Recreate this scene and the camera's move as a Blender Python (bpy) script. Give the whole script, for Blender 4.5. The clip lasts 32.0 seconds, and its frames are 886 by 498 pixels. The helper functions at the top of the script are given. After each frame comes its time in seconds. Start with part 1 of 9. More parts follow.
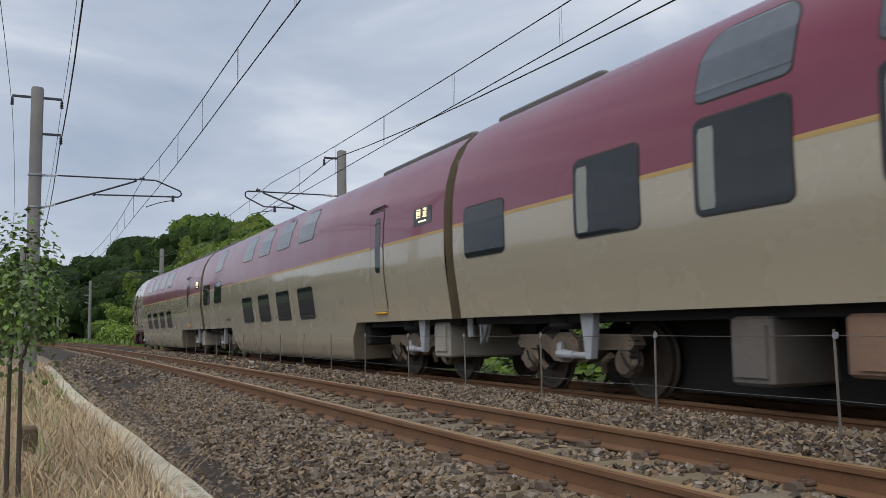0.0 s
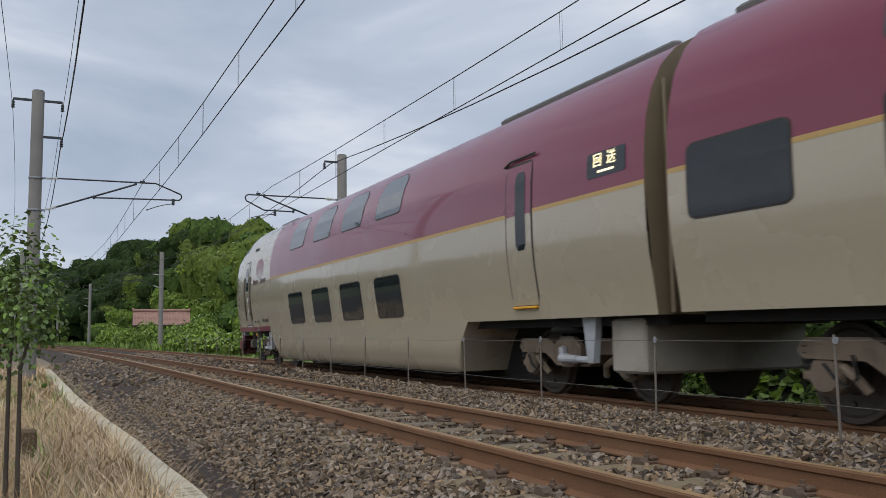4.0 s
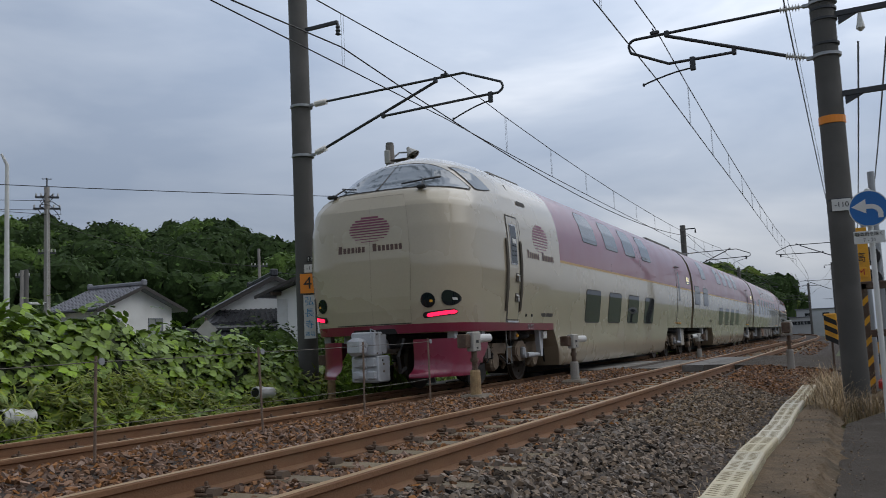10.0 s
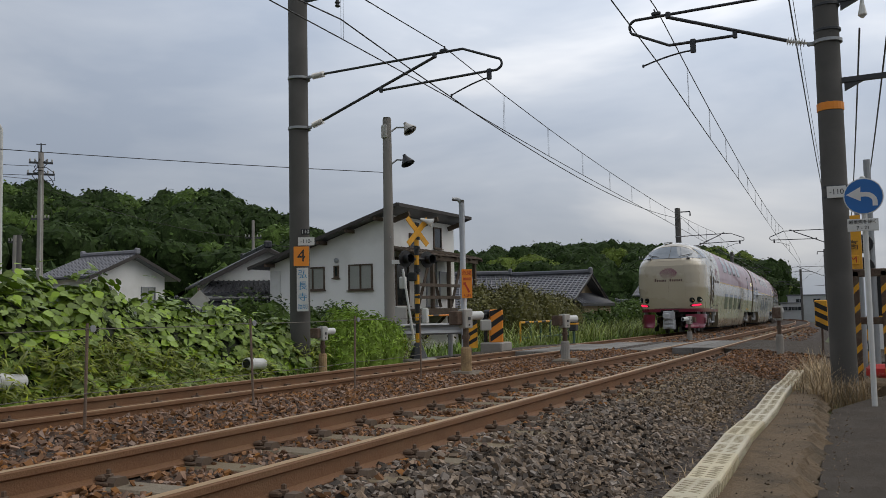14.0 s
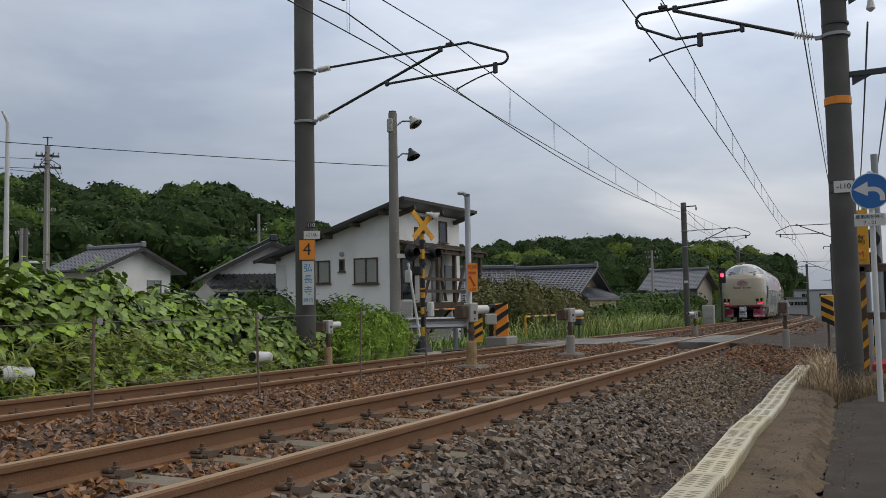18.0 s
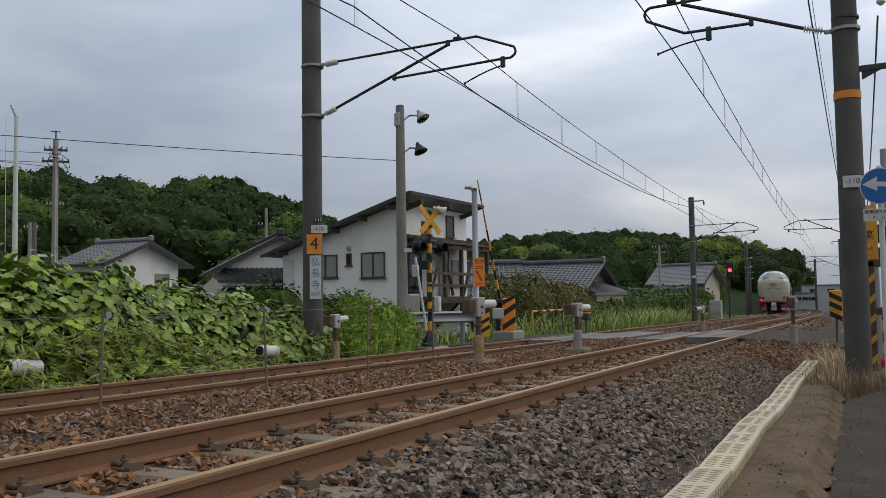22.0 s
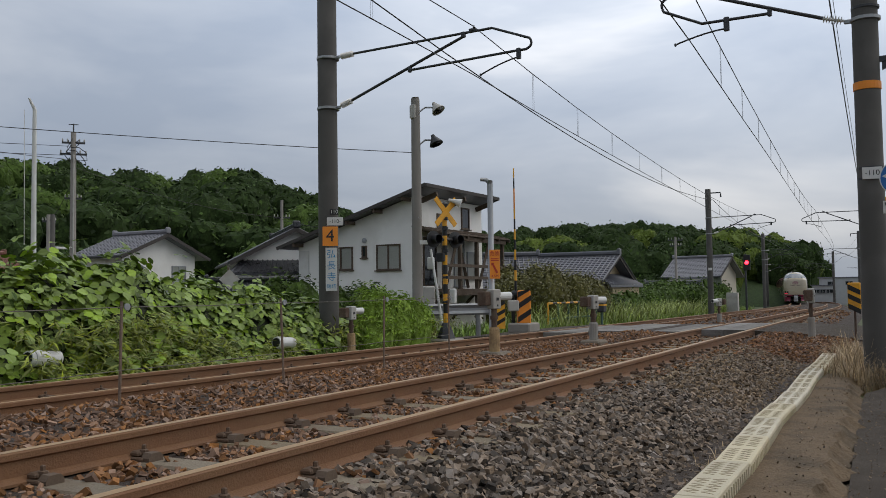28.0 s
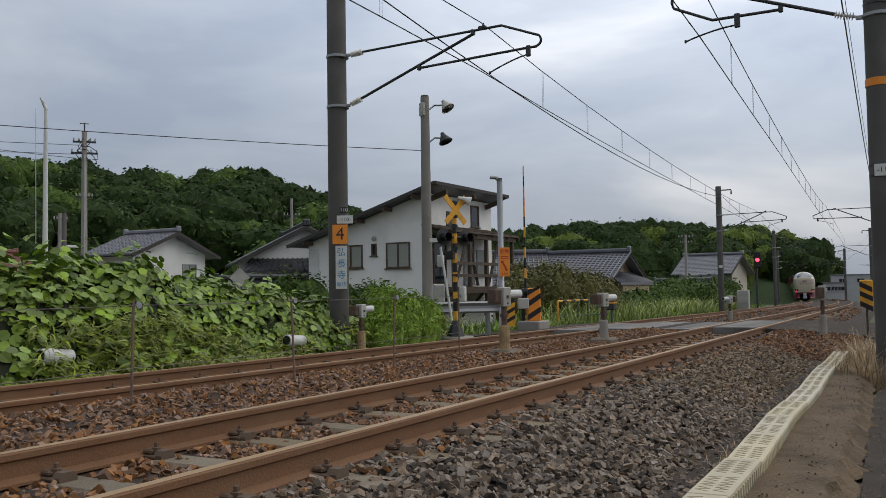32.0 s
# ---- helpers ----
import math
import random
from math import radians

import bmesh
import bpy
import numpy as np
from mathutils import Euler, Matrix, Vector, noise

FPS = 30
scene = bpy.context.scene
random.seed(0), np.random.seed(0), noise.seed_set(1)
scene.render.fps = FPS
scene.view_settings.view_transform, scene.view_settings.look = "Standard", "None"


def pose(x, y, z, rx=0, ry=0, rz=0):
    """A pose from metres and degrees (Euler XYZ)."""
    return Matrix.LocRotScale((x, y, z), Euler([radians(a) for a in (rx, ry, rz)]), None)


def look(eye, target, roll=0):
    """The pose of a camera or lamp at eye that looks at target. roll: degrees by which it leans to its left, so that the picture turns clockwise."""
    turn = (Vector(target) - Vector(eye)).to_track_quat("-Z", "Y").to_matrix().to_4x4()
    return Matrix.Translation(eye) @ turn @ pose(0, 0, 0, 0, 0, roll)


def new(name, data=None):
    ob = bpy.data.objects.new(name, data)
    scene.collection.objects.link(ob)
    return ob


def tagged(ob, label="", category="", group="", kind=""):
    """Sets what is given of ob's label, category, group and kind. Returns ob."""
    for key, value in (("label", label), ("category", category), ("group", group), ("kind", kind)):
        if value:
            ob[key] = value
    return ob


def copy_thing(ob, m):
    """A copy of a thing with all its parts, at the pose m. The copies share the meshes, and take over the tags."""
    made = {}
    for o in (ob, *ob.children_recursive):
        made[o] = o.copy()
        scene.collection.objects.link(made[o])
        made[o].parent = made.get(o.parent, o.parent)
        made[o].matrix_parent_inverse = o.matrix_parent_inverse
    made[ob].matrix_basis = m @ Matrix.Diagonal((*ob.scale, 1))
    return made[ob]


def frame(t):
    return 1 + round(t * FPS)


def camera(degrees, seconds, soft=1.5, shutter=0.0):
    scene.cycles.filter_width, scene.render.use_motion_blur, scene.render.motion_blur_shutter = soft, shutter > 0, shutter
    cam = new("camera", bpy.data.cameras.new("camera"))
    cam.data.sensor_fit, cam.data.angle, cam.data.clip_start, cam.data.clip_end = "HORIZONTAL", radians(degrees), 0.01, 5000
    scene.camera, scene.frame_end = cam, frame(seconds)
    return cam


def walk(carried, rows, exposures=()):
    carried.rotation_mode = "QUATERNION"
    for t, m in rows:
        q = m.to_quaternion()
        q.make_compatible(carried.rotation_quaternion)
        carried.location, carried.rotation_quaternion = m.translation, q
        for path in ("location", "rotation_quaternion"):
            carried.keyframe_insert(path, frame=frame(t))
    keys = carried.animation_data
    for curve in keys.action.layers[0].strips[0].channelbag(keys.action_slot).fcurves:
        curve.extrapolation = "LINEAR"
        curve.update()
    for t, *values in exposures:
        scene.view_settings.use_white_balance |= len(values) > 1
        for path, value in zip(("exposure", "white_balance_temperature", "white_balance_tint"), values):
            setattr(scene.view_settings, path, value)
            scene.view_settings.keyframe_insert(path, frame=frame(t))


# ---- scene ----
# The camera is held at arm's length and swung round the holder: seconds, heading, tilt and lean in degrees.
# x runs along the railway the way the train goes, y across it, z up from the far track's rail heads.
EYE, ARM = 0.814, 0.551
SWING = [
    (0.0, 65.32, 5.35, -0.89),
    (1.0, 65.33, 5.38, -0.84),
    (2.0, 65.33, 5.45, -0.82),
    (3.0, 65.32, 5.53, -0.78),
    (5.5, 65.29, 5.70, -0.74),
    (6.0, 64.33, 5.64, -0.59),
    (6.2, 62.89, 5.64, -0.19),
    (6.5, 59.18, 5.45, 0.29),
    (6.8, 52.18, 5.35, -0.34),
    (6.9, 47.71, 5.20, -0.81),
    (7.0, 42.59, 5.17, -1.20),
    (7.1, 37.89, 4.93, -1.36),
    (7.2, 32.88, 4.93, -1.53),
    (7.3, 28.31, 4.75, -1.44),
    (7.4, 24.00, 4.48, -1.45),
    (7.5, 19.39, 4.45, -1.38),
    (7.6, 14.61, 4.32, -1.27),
    (7.7, 9.35, 4.35, -0.92),
    (7.8, 3.83, 4.33, -1.01),
    (7.9, -2.14, 4.50, -0.84),
    (8.0, -8.30, 4.46, -1.03),
    (8.1, -14.50, 4.72, -1.18),
    (8.2, -20.45, 4.60, -1.39),
    (8.3, -26.17, 4.61, -1.78),
    (8.4, -31.76, 4.69, -2.53),
    (8.5, -36.80, 4.50, -2.39),
    (8.6, -41.30, 4.31, -2.51),
    (9.0, -52.76, 4.96, -3.11),
    (9.5, -57.83, 5.59, -3.02),
    (10.0, -62.20, 5.63, -2.67),
    (10.5, -63.85, 5.36, -2.00),
    (11.0, -63.33, 5.22, -1.72),
    (11.5, -63.12, 5.06, -1.53),
    (12.0, -62.99, 4.83, -1.45),
    (12.5, -62.74, 4.44, -1.40),
    (13.0, -62.62, 4.23, -1.28),
    (14.5, -62.49, 4.02, -1.16),
    (16.5, -62.32, 3.84, -1.08),
    (20.0, -61.93, 3.45, -0.94),
    (24.0, -61.42, 3.16, -0.84),
    (28.0, -60.69, 2.80, -0.83),
    (32.0, -60.06, 2.67, -0.91),
]


def held(heading, tilt, lean):
    a = radians(heading)
    eye = (-ARM * math.sin(a), ARM * (math.cos(a) - 0.5), EYE)
    return pose(*eye, 0, 0, heading) @ pose(0, 0, 0, 90 + tilt) @ pose(0, 0, 0, 0, 0, lean)


cam = camera(54.28, 32.0, soft=0.8, shutter=0.2)
walk(cam, [(t, held(a, b, c)) for t, a, b, c in SWING], [(0, 0.10, 6300, 10), (6.5, 0.12, 6350, 10), (7.4, 0.42, 6500, 10), (8.0, 0.78, 6400, 10), (8.8, 0.46, 6050, 9.5), (9.1, 0.36, 6000, 9.5), (9.5, 0.0, 6100, 9.5), (10.2, -0.22, 6300, 10), (11.5, -0.24, 6700, 10), (14.5, -0.09, 6700, 10), (18, -0.05, 6600, 10), (32, -0.04, 6600, 10)])

# ---- light: an overcast sky with a weak, wide sun behind the cloud ----
world = bpy.data.worlds.new("world")
scene.world = world
world.use_nodes = True
wt = world.node_tree
back = wt.nodes["Background"]
sky = wt.nodes.new("ShaderNodeTexSky")
sky.sky_type, sky.sun_disc = "NISHITA", False
sky.sun_elevation, sky.sun_rotation = radians(53), radians(147)
dim = wt.nodes.new("ShaderNodeVectorMath")
dim.operation = "SCALE"
dim.inputs["Scale"].default_value = 0.05
wt.links.new(sky.outputs[0], dim.inputs[0])
way = wt.nodes.new("ShaderNodeTexCoord")
flat = wt.nodes.new("ShaderNodeMapping")
flat.inputs["Scale"].default_value = (1.0, 1.0, 3.4)
cloud = wt.nodes.new("ShaderNodeTexNoise")
cloud.inputs["Scale"].default_value, cloud.inputs["Detail"].default_value = 2.3, 5.0
cloud.inputs["Roughness"].default_value, cloud.inputs["Distortion"].default_value = 0.52, 0.35
ramp = wt.nodes.new("ShaderNodeValToRGB")
ramp.color_ramp.elements[0].position, ramp.color_ramp.elements[0].color = 0.30, (0.41, 0.48, 0.6, 1)
ramp.color_ramp.elements[1].position, ramp.color_ramp.elements[1].color = 0.74, (0.93, 0.95, 0.99, 1)
mid = ramp.color_ramp.elements.new(0.52)
mid.color = (0.57, 0.63, 0.73, 1)
cover = wt.nodes.new("ShaderNodeMix")
cover.data_type = "RGBA"
cover.inputs["Factor"].default_value = 0.88
wt.links.new(way.outputs["Generated"], flat.inputs["Vector"])
wt.links.new(flat.outputs["Vector"], cloud.inputs["Vector"])
wt.links.new(cloud.outputs["Fac"], ramp.inputs["Fac"])
wt.links.new(dim.outputs[0], cover.inputs["A"])
wt.links.new(ramp.outputs["Color"], cover.inputs["B"])
part_xyz = wt.nodes.new("ShaderNodeSeparateXYZ")
veil = wt.nodes.new("ShaderNodeMapRange")
veil.interpolation_type = "SMOOTHSTEP"
veil.inputs["From Min"].default_value, veil.inputs["From Max"].default_value = 0.25, 1.0
veil.inputs["To Min"].default_value, veil.inputs["To Max"].default_value = 0.91, 1.62
lit = wt.nodes.new("ShaderNodeVectorMath")
lit.operation = "SCALE"
wt.links.new(way.outputs["Generated"], part_xyz.inputs[0])
high = wt.nodes.new("ShaderNodeMath")
high.operation = "MULTIPLY_ADD"
high.inputs[1].default_value, high.inputs[2].default_value = 1.4, 0.45
east = wt.nodes.new("ShaderNodeMath")
east.operation = "MULTIPLY"
wt.links.new(part_xyz.outputs["Z"], high.inputs[0])
wt.links.new(high.outputs[0], east.inputs[0])
wt.links.new(part_xyz.outputs["X"], east.inputs[1])
wt.links.new(east.outputs[0], veil.inputs["Value"])
wt.links.new(cover.outputs["Result"], lit.inputs[0])
# a darker bank of cloud low in the east
reach_x, reach_z = wt.nodes.new("ShaderNodeMapRange"), wt.nodes.new("ShaderNodeMapRange")
for node, a, b, c, d in ((reach_x, 0.3, 0.95, 0.0, 0.36), (reach_z, 0.02, 0.42, 1.0, 0.0)):
    node.interpolation_type = "SMOOTHSTEP"
    node.inputs["From Min"].default_value, node.inputs["From Max"].default_value = a, b
    node.inputs["To Min"].default_value, node.inputs["To Max"].default_value = c, d
wt.links.new(part_xyz.outputs["X"], reach_x.inputs["Value"])
wt.links.new(part_xyz.outputs["Z"], reach_z.inputs["Value"])
low_bank, dusk = wt.nodes.new("ShaderNodeMath"), wt.nodes.new("ShaderNodeMath")
low_bank.operation, dusk.operation = "MULTIPLY", "SUBTRACT"
wt.links.new(reach_x.outputs[0], low_bank.inputs[0])
wt.links.new(reach_z.outputs[0], low_bank.inputs[1])
wt.links.new(veil.outputs[0], dusk.inputs[0])
wt.links.new(low_bank.outputs[0], dusk.inputs[1])
wt.links.new(dusk.outputs[0], lit.inputs["Scale"])
wt.links.new(lit.outputs[0], back.inputs["Color"])
back.inputs["Strength"].default_value = 1.0
sun = new("sun", bpy.data.lights.new("sun", "SUN"))
sun.data.energy, sun.data.angle, sun.data.color = 1.25, radians(75), (1.0, 0.94, 0.84)
sun.matrix_world = look((16, -25, 40), (0, 0, 0))
scene.view_settings.exposure = 0.0


# ---- materials ----
def paint(name, col, rough=0.7, metal=0.0, vary=0.12, scale=6.0, fine=60.0, bump=0.0, stain=None, stain_amount=0.4, island=0.0, spec=0.5, coat=0.0, piece=0.0, clear=0.0, hues=(1.15, 0.75), even=0.0):
    """A surface with two scales of tone, a stain of its own, and relief."""
    m = bpy.data.materials.new(name)
    m.use_nodes = True
    t, n = m.node_tree, m.node_tree.nodes
    b = n["Principled BSDF"]
    b.inputs["Roughness"].default_value, b.inputs["Metallic"].default_value = rough, metal
    b.inputs["Specular IOR Level"].default_value = spec
    b.inputs["Coat Weight"].default_value = coat
    b.inputs["Coat Roughness"].default_value = 0.04
    co = n.new("ShaderNodeTexCoord")
    big, small = n.new("ShaderNodeTexNoise"), n.new("ShaderNodeTexNoise")
    big.inputs["Scale"].default_value, big.inputs["Detail"].default_value = scale, 4
    small.inputs["Scale"].default_value, small.inputs["Detail"].default_value = fine, 3
    for k in (big, small):
        t.links.new(co.outputs["Object"], k.inputs["Vector"])
    tone = n.new("ShaderNodeMath")
    tone.operation = "ADD"
    t.links.new(big.outputs["Fac"], tone.inputs[0])
    t.links.new(small.outputs["Fac"], tone.inputs[1])
    span = n.new("ShaderNodeMapRange")
    span.inputs["From Min"].default_value, span.inputs["From Max"].default_value = 0.6, 1.4
    span.inputs["To Min"].default_value, span.inputs["To Max"].default_value = 1 - vary, 1 + vary
    t.links.new(tone.outputs[0], span.inputs["Value"])
    hue = n.new("ShaderNodeHueSaturation")
    hue.inputs["Color"].default_value = (*col, 1)
    t.links.new(span.outputs[0], hue.inputs["Value"])
    out = hue.outputs["Color"]
    if island or piece:
        src = n.new("ShaderNodeNewGeometry").outputs["Random Per Island"] if island else n.new("ShaderNodeObjectInfo").outputs["Random"]
        amount = island or piece
        r2 = n.new("ShaderNodeMapRange")
        r2.inputs["To Min"].default_value, r2.inputs["To Max"].default_value = 1 - amount, 1 + amount
        t.links.new(src, r2.inputs["Value"])
        h2 = n.new("ShaderNodeHueSaturation")
        t.links.new(r2.outputs[0], h2.inputs["Value"])
        t.links.new(out, h2.inputs["Color"])
        sat = n.new("ShaderNodeMapRange")
        sat.inputs["To Min"].default_value, sat.inputs["To Max"].default_value = hues
        wob = n.new("ShaderNodeMath")
        wob.operation = "FRACT"
        mul = n.new("ShaderNodeMath")
        mul.operation = "MULTIPLY"
        mul.inputs[1].default_value = 7.31
        t.links.new(src, mul.inputs[0])
        t.links.new(mul.outputs[0], wob.inputs[0])
        t.links.new(wob.outputs[0], sat.inputs["Value"])
        t.links.new(sat.outputs[0], h2.inputs["Saturation"])
        out = h2.outputs["Color"]
    if stain:
        patch = n.new("ShaderNodeTexNoise")
        patch.inputs["Scale"].default_value, patch.inputs["Detail"].default_value = scale * 0.7 + 0.3, 6
        shift = n.new("ShaderNodeMapping")
        shift.inputs["Location"].default_value = (3.7, 1.9, 8.2)
        t.links.new(co.outputs["Object"], shift.inputs["Vector"])
        t.links.new(shift.outputs["Vector"], patch.inputs["Vector"])
        lim = n.new("ShaderNodeMapRange")
        lim.inputs["From Min"].default_value, lim.inputs["From Max"].default_value = 0.48, 0.68
        lim.inputs["To Max"].default_value = stain_amount
        t.links.new(patch.outputs["Fac"], lim.inputs["Value"])
        mx = n.new("ShaderNodeMix")
        mx.data_type = "RGBA"
        mx.inputs["B"].default_value = (*stain, 1)
        t.links.new(lim.outputs[0], mx.inputs["Factor"])
        t.links.new(out, mx.inputs["A"])
        out = mx.outputs["Result"]
    t.links.new(out, b.inputs["Base Color"])
    rr = n.new("ShaderNodeMapRange")
    rr.inputs["To Min"].default_value, rr.inputs["To Max"].default_value = (rough, rough + even) if even else (max(rough - 0.1, 0.02), min(rough + 0.12, 1))
    t.links.new(big.outputs["Fac"], rr.inputs["Value"])
    t.links.new(rr.outputs[0], b.inputs["Roughness"])
    if bump:
        bp = n.new("ShaderNodeBump")
        bp.inputs["Strength"].default_value, bp.inputs["Distance"].default_value = min(bump, 1.0), 0.02
        t.links.new(tone.outputs[0], bp.inputs["Height"])
        t.links.new(bp.outputs[0], b.inputs["Normal"])
    if clear:
        b.inputs["Transmission Weight"].default_value = clear
    return m


def glow(name, col, strength):
    m = bpy.data.materials.new(name)
    m.use_nodes = True
    b = m.node_tree.nodes["Principled BSDF"]
    b.inputs["Base Color"].default_value = (*col, 1)
    b.inputs["Emission Color"].default_value = (*col, 1)
    b.inputs["Emission Strength"].default_value = strength
    return m


RUST = paint("rusty rail steel", (0.18, 0.088, 0.041), 0.75, 0.1, 0.22, 3, 90, 0.25, (0.2, 0.115, 0.058), 0.5)
HEAD = paint("worn rail head", (0.4, 0.255, 0.125), 0.5, 0.5, 0.15, 4, 80, 0.05)
CLIP = paint("rusted clip", (0.125, 0.08, 0.052), 0.8, 0.1, 0.2, 9, 120, 0.2)
SLEEPER = paint("stained sleeper concrete", (0.2, 0.158, 0.1), 0.9, 0, 0.2, 5, 70, 0.4, (0.12, 0.07, 0.04), 0.6, piece=0.14)
STONE = paint("ballast stone", (0.215, 0.117, 0.064), 0.9, 0, 0.15, 30, 160, 0, (0.13, 0.062, 0.032), 0.5, island=0.65, spec=0.25, hues=(1.25, 0.6))
GREYSTONE = paint("grey ballast stone", (0.16, 0.126, 0.097), 0.9, 0, 0.25, 30, 160, 0, (0.16, 0.105, 0.064), 0.45, island=1.0, spec=0.25, hues=(1.25, 0.6))
WARMSTONE = paint("brown-grey ballast stone", (0.2, 0.15, 0.103), 0.9, 0, 0.15, 30, 160, 0, (0.15, 0.098, 0.058), 0.4, island=0.7, spec=0.25, hues=(1.25, 0.6))
# darker than the stones: the shade in their gaps is put into this colour
BED = paint("shade-dark ballast bed", (0.045, 0.031, 0.022), 0.95, 0, 0.3, 18, 70, 1.0)
EARTH = paint("dry earth", (0.2, 0.152, 0.1), 0.95, 0, 0.3, 1.2, 30, 0.8, (0.1, 0.1, 0.05), 0.5)
FIELD = paint("grassy earth", (0.07, 0.09, 0.03), 0.95, 0, 0.3, 0.4, 9, 0.6, (0.12, 0.1, 0.05), 0.4)
ASPHALT = paint("old asphalt", (0.068, 0.055, 0.043), 0.95, 0, 0.25, 2.5, 160, 0.7, (0.11, 0.095, 0.078), 0.55, spec=0.2)
CONC = paint("grey concrete", (0.3, 0.28, 0.25), 0.9, 0, 0.14, 2.2, 60, 0.25, (0.17, 0.15, 0.12), 0.45)
OLDCONC = paint("weathered concrete", (0.145, 0.104, 0.066), 0.95, 0, 0.3, 3, 50, 0.8, (0.06, 0.05, 0.035), 0.7, spec=0.2)
POLE = paint("spun concrete pole", (0.22, 0.205, 0.185), 0.88, 0, 0.1, 1.1, 90, 0.15, (0.13, 0.12, 0.11), 0.4)
DARKPOLE = paint("dark weathered pole", (0.075, 0.071, 0.065), 0.85, 0, 0.12, 1.3, 90, 0.15, (0.16, 0.15, 0.14), 0.3)
GALV = paint("galvanised steel", (0.33, 0.34, 0.35), 0.5, 0.7, 0.12, 8, 120, 0.05)
DARKSTEEL = paint("dark steel", (0.06, 0.062, 0.066), 0.5, 0.6, 0.12, 8, 120, 0.05)
OLDSTEEL = paint("rust-bitten steel", (0.11, 0.07, 0.05), 0.8, 0.2, 0.3, 12, 90, 0.4, (0.2, 0.17, 0.12), 0.5)
WIRE = paint("copper wire", (0.035, 0.032, 0.03), 0.5, 0.6, 0.05)
THREAD = paint("twisted fence wire", (0.13, 0.115, 0.1), 0.6, 0.3, 0.15, 30, 200)
PORC = paint("white porcelain", (0.65, 0.64, 0.6), 0.25, 0, 0.06, 20, 90)
WHITE = paint("white paint", (0.62, 0.62, 0.6), 0.5, 0, 0.06, 4, 60, 0, (0.5, 0.47, 0.42), 0.3)
TROUGH = paint("cream trough cover", (0.55, 0.49, 0.35), 0.7, 0, 0.1, 3, 90, 0.25, (0.36, 0.31, 0.22), 0.5, piece=0.06)
BLACK = paint("black paint", (0.009, 0.009, 0.01), 0.45, 0, 0.15, 9, 90)
YELLOW = paint("traffic yellow", (0.75, 0.36, 0.02), 0.5, 0, 0.12, 9, 80, 0.05, (0.4, 0.2, 0.05), 0.35)
ORANGE = paint("sign orange", (0.8, 0.26, 0.02), 0.5, 0, 0.06, 6, 80)
BLUE = paint("sign blue", (0.01, 0.12, 0.38), 0.4, 0, 0.05, 6, 80)
INK = paint("sign ink", (0.02, 0.02, 0.022), 0.6, 0, 0.05)
INKBLUE = paint("sign blue ink", (0.03, 0.22, 0.42), 0.6, 0, 0.05)
GREENPIPE = paint("dull green tube", (0.06, 0.12, 0.09), 0.6, 0.1, 0.15, 9, 70)
BROWNPIPE = paint("old ochre pipe", (0.36, 0.245, 0.125), 0.8, 0.1, 0.3, 9, 70, 0.3, (0.12, 0.07, 0.04), 0.6)
LIDGREY = paint("grey equipment box", (0.42, 0.41, 0.38), 0.6, 0.1, 0.1, 5, 80, 0.05, (0.25, 0.2, 0.15), 0.3)
PLASTER = paint("white plaster", (0.8, 0.79, 0.76), 0.9, 0, 0.05, 1.0, 60, 0.08, (0.52, 0.5, 0.46), 0.3)
SLATE = paint("dark roof tile", (0.115, 0.118, 0.135), 0.36, 0, 0.2, 3, 40, 0.1, (0.15, 0.15, 0.15), 0.4)
FADETILE = paint("faded red roof tile", (0.34, 0.2, 0.155), 0.7, 0, 0.2, 3, 40, 0.1)
PALESLATE = paint("grey roof tile", (0.2, 0.2, 0.22), 0.4, 0, 0.2, 3, 40, 0.1, (0.13, 0.13, 0.14), 0.4)
REDTILE = paint("red-brown roof tile", (0.2, 0.09, 0.065), 0.5, 0, 0.2, 3, 40, 0.1)
TIMBER = paint("weathered timber", (0.085, 0.06, 0.042), 0.85, 0, 0.25, 6, 60, 0.3, (0.16, 0.13, 0.1), 0.4)
PANE = paint("dark window glass", (0.02, 0.024, 0.028), 0.08, 0, 0.1, 2, 20, spec=0.6)
PALEPANE = paint("frosted window glass", (0.3, 0.31, 0.28), 0.3, 0, 0.12, 2, 20)
BARK = paint("bark", (0.075, 0.058, 0.042), 0.9, 0, 0.25, 9, 60, 0.6)
LEAF = paint("broad leaves", (0.07, 0.115, 0.024), 0.65, 0, 0.4, 0.35, 3, island=0.6, spec=0.2)
LEAFDARK = paint("dark wood leaves", (0.038, 0.064, 0.017), 0.75, 0, 0.5, 0.16, 0.9, island=0.6, spec=0.12)
BAMBOO = paint("bamboo leaves", (0.125, 0.17, 0.03), 0.7, 0, 0.4, 0.2, 1.0, island=0.6, spec=0.15)
KUDZU = paint("vine leaves", (0.17, 0.25, 0.038), 0.5, 0, 0.25, 0.8, 4, island=0.5, spec=0.35, hues=(1.15, 0.85))
SASA = paint("dwarf bamboo leaves", (0.2, 0.235, 0.042), 0.55, 0, 0.2, 0.8, 4, island=0.5, spec=0.3, hues=(1.2, 0.8))
FIG = paint("fig leaves", (0.13, 0.2, 0.042), 0.5, 0, 0.25, 2, 8, island=0.5, spec=0.35)
# near-black colour that stands in for the shade below the leaves
SHADE = paint("shade under vine leaves", (0.02, 0.026, 0.011), 0.9, 0, 0.3, 2, 12)
GREEN = paint("green grass", (0.175, 0.26, 0.045), 0.6, 0, 0.2, 0.7, 5, island=0.4, spec=0.3)
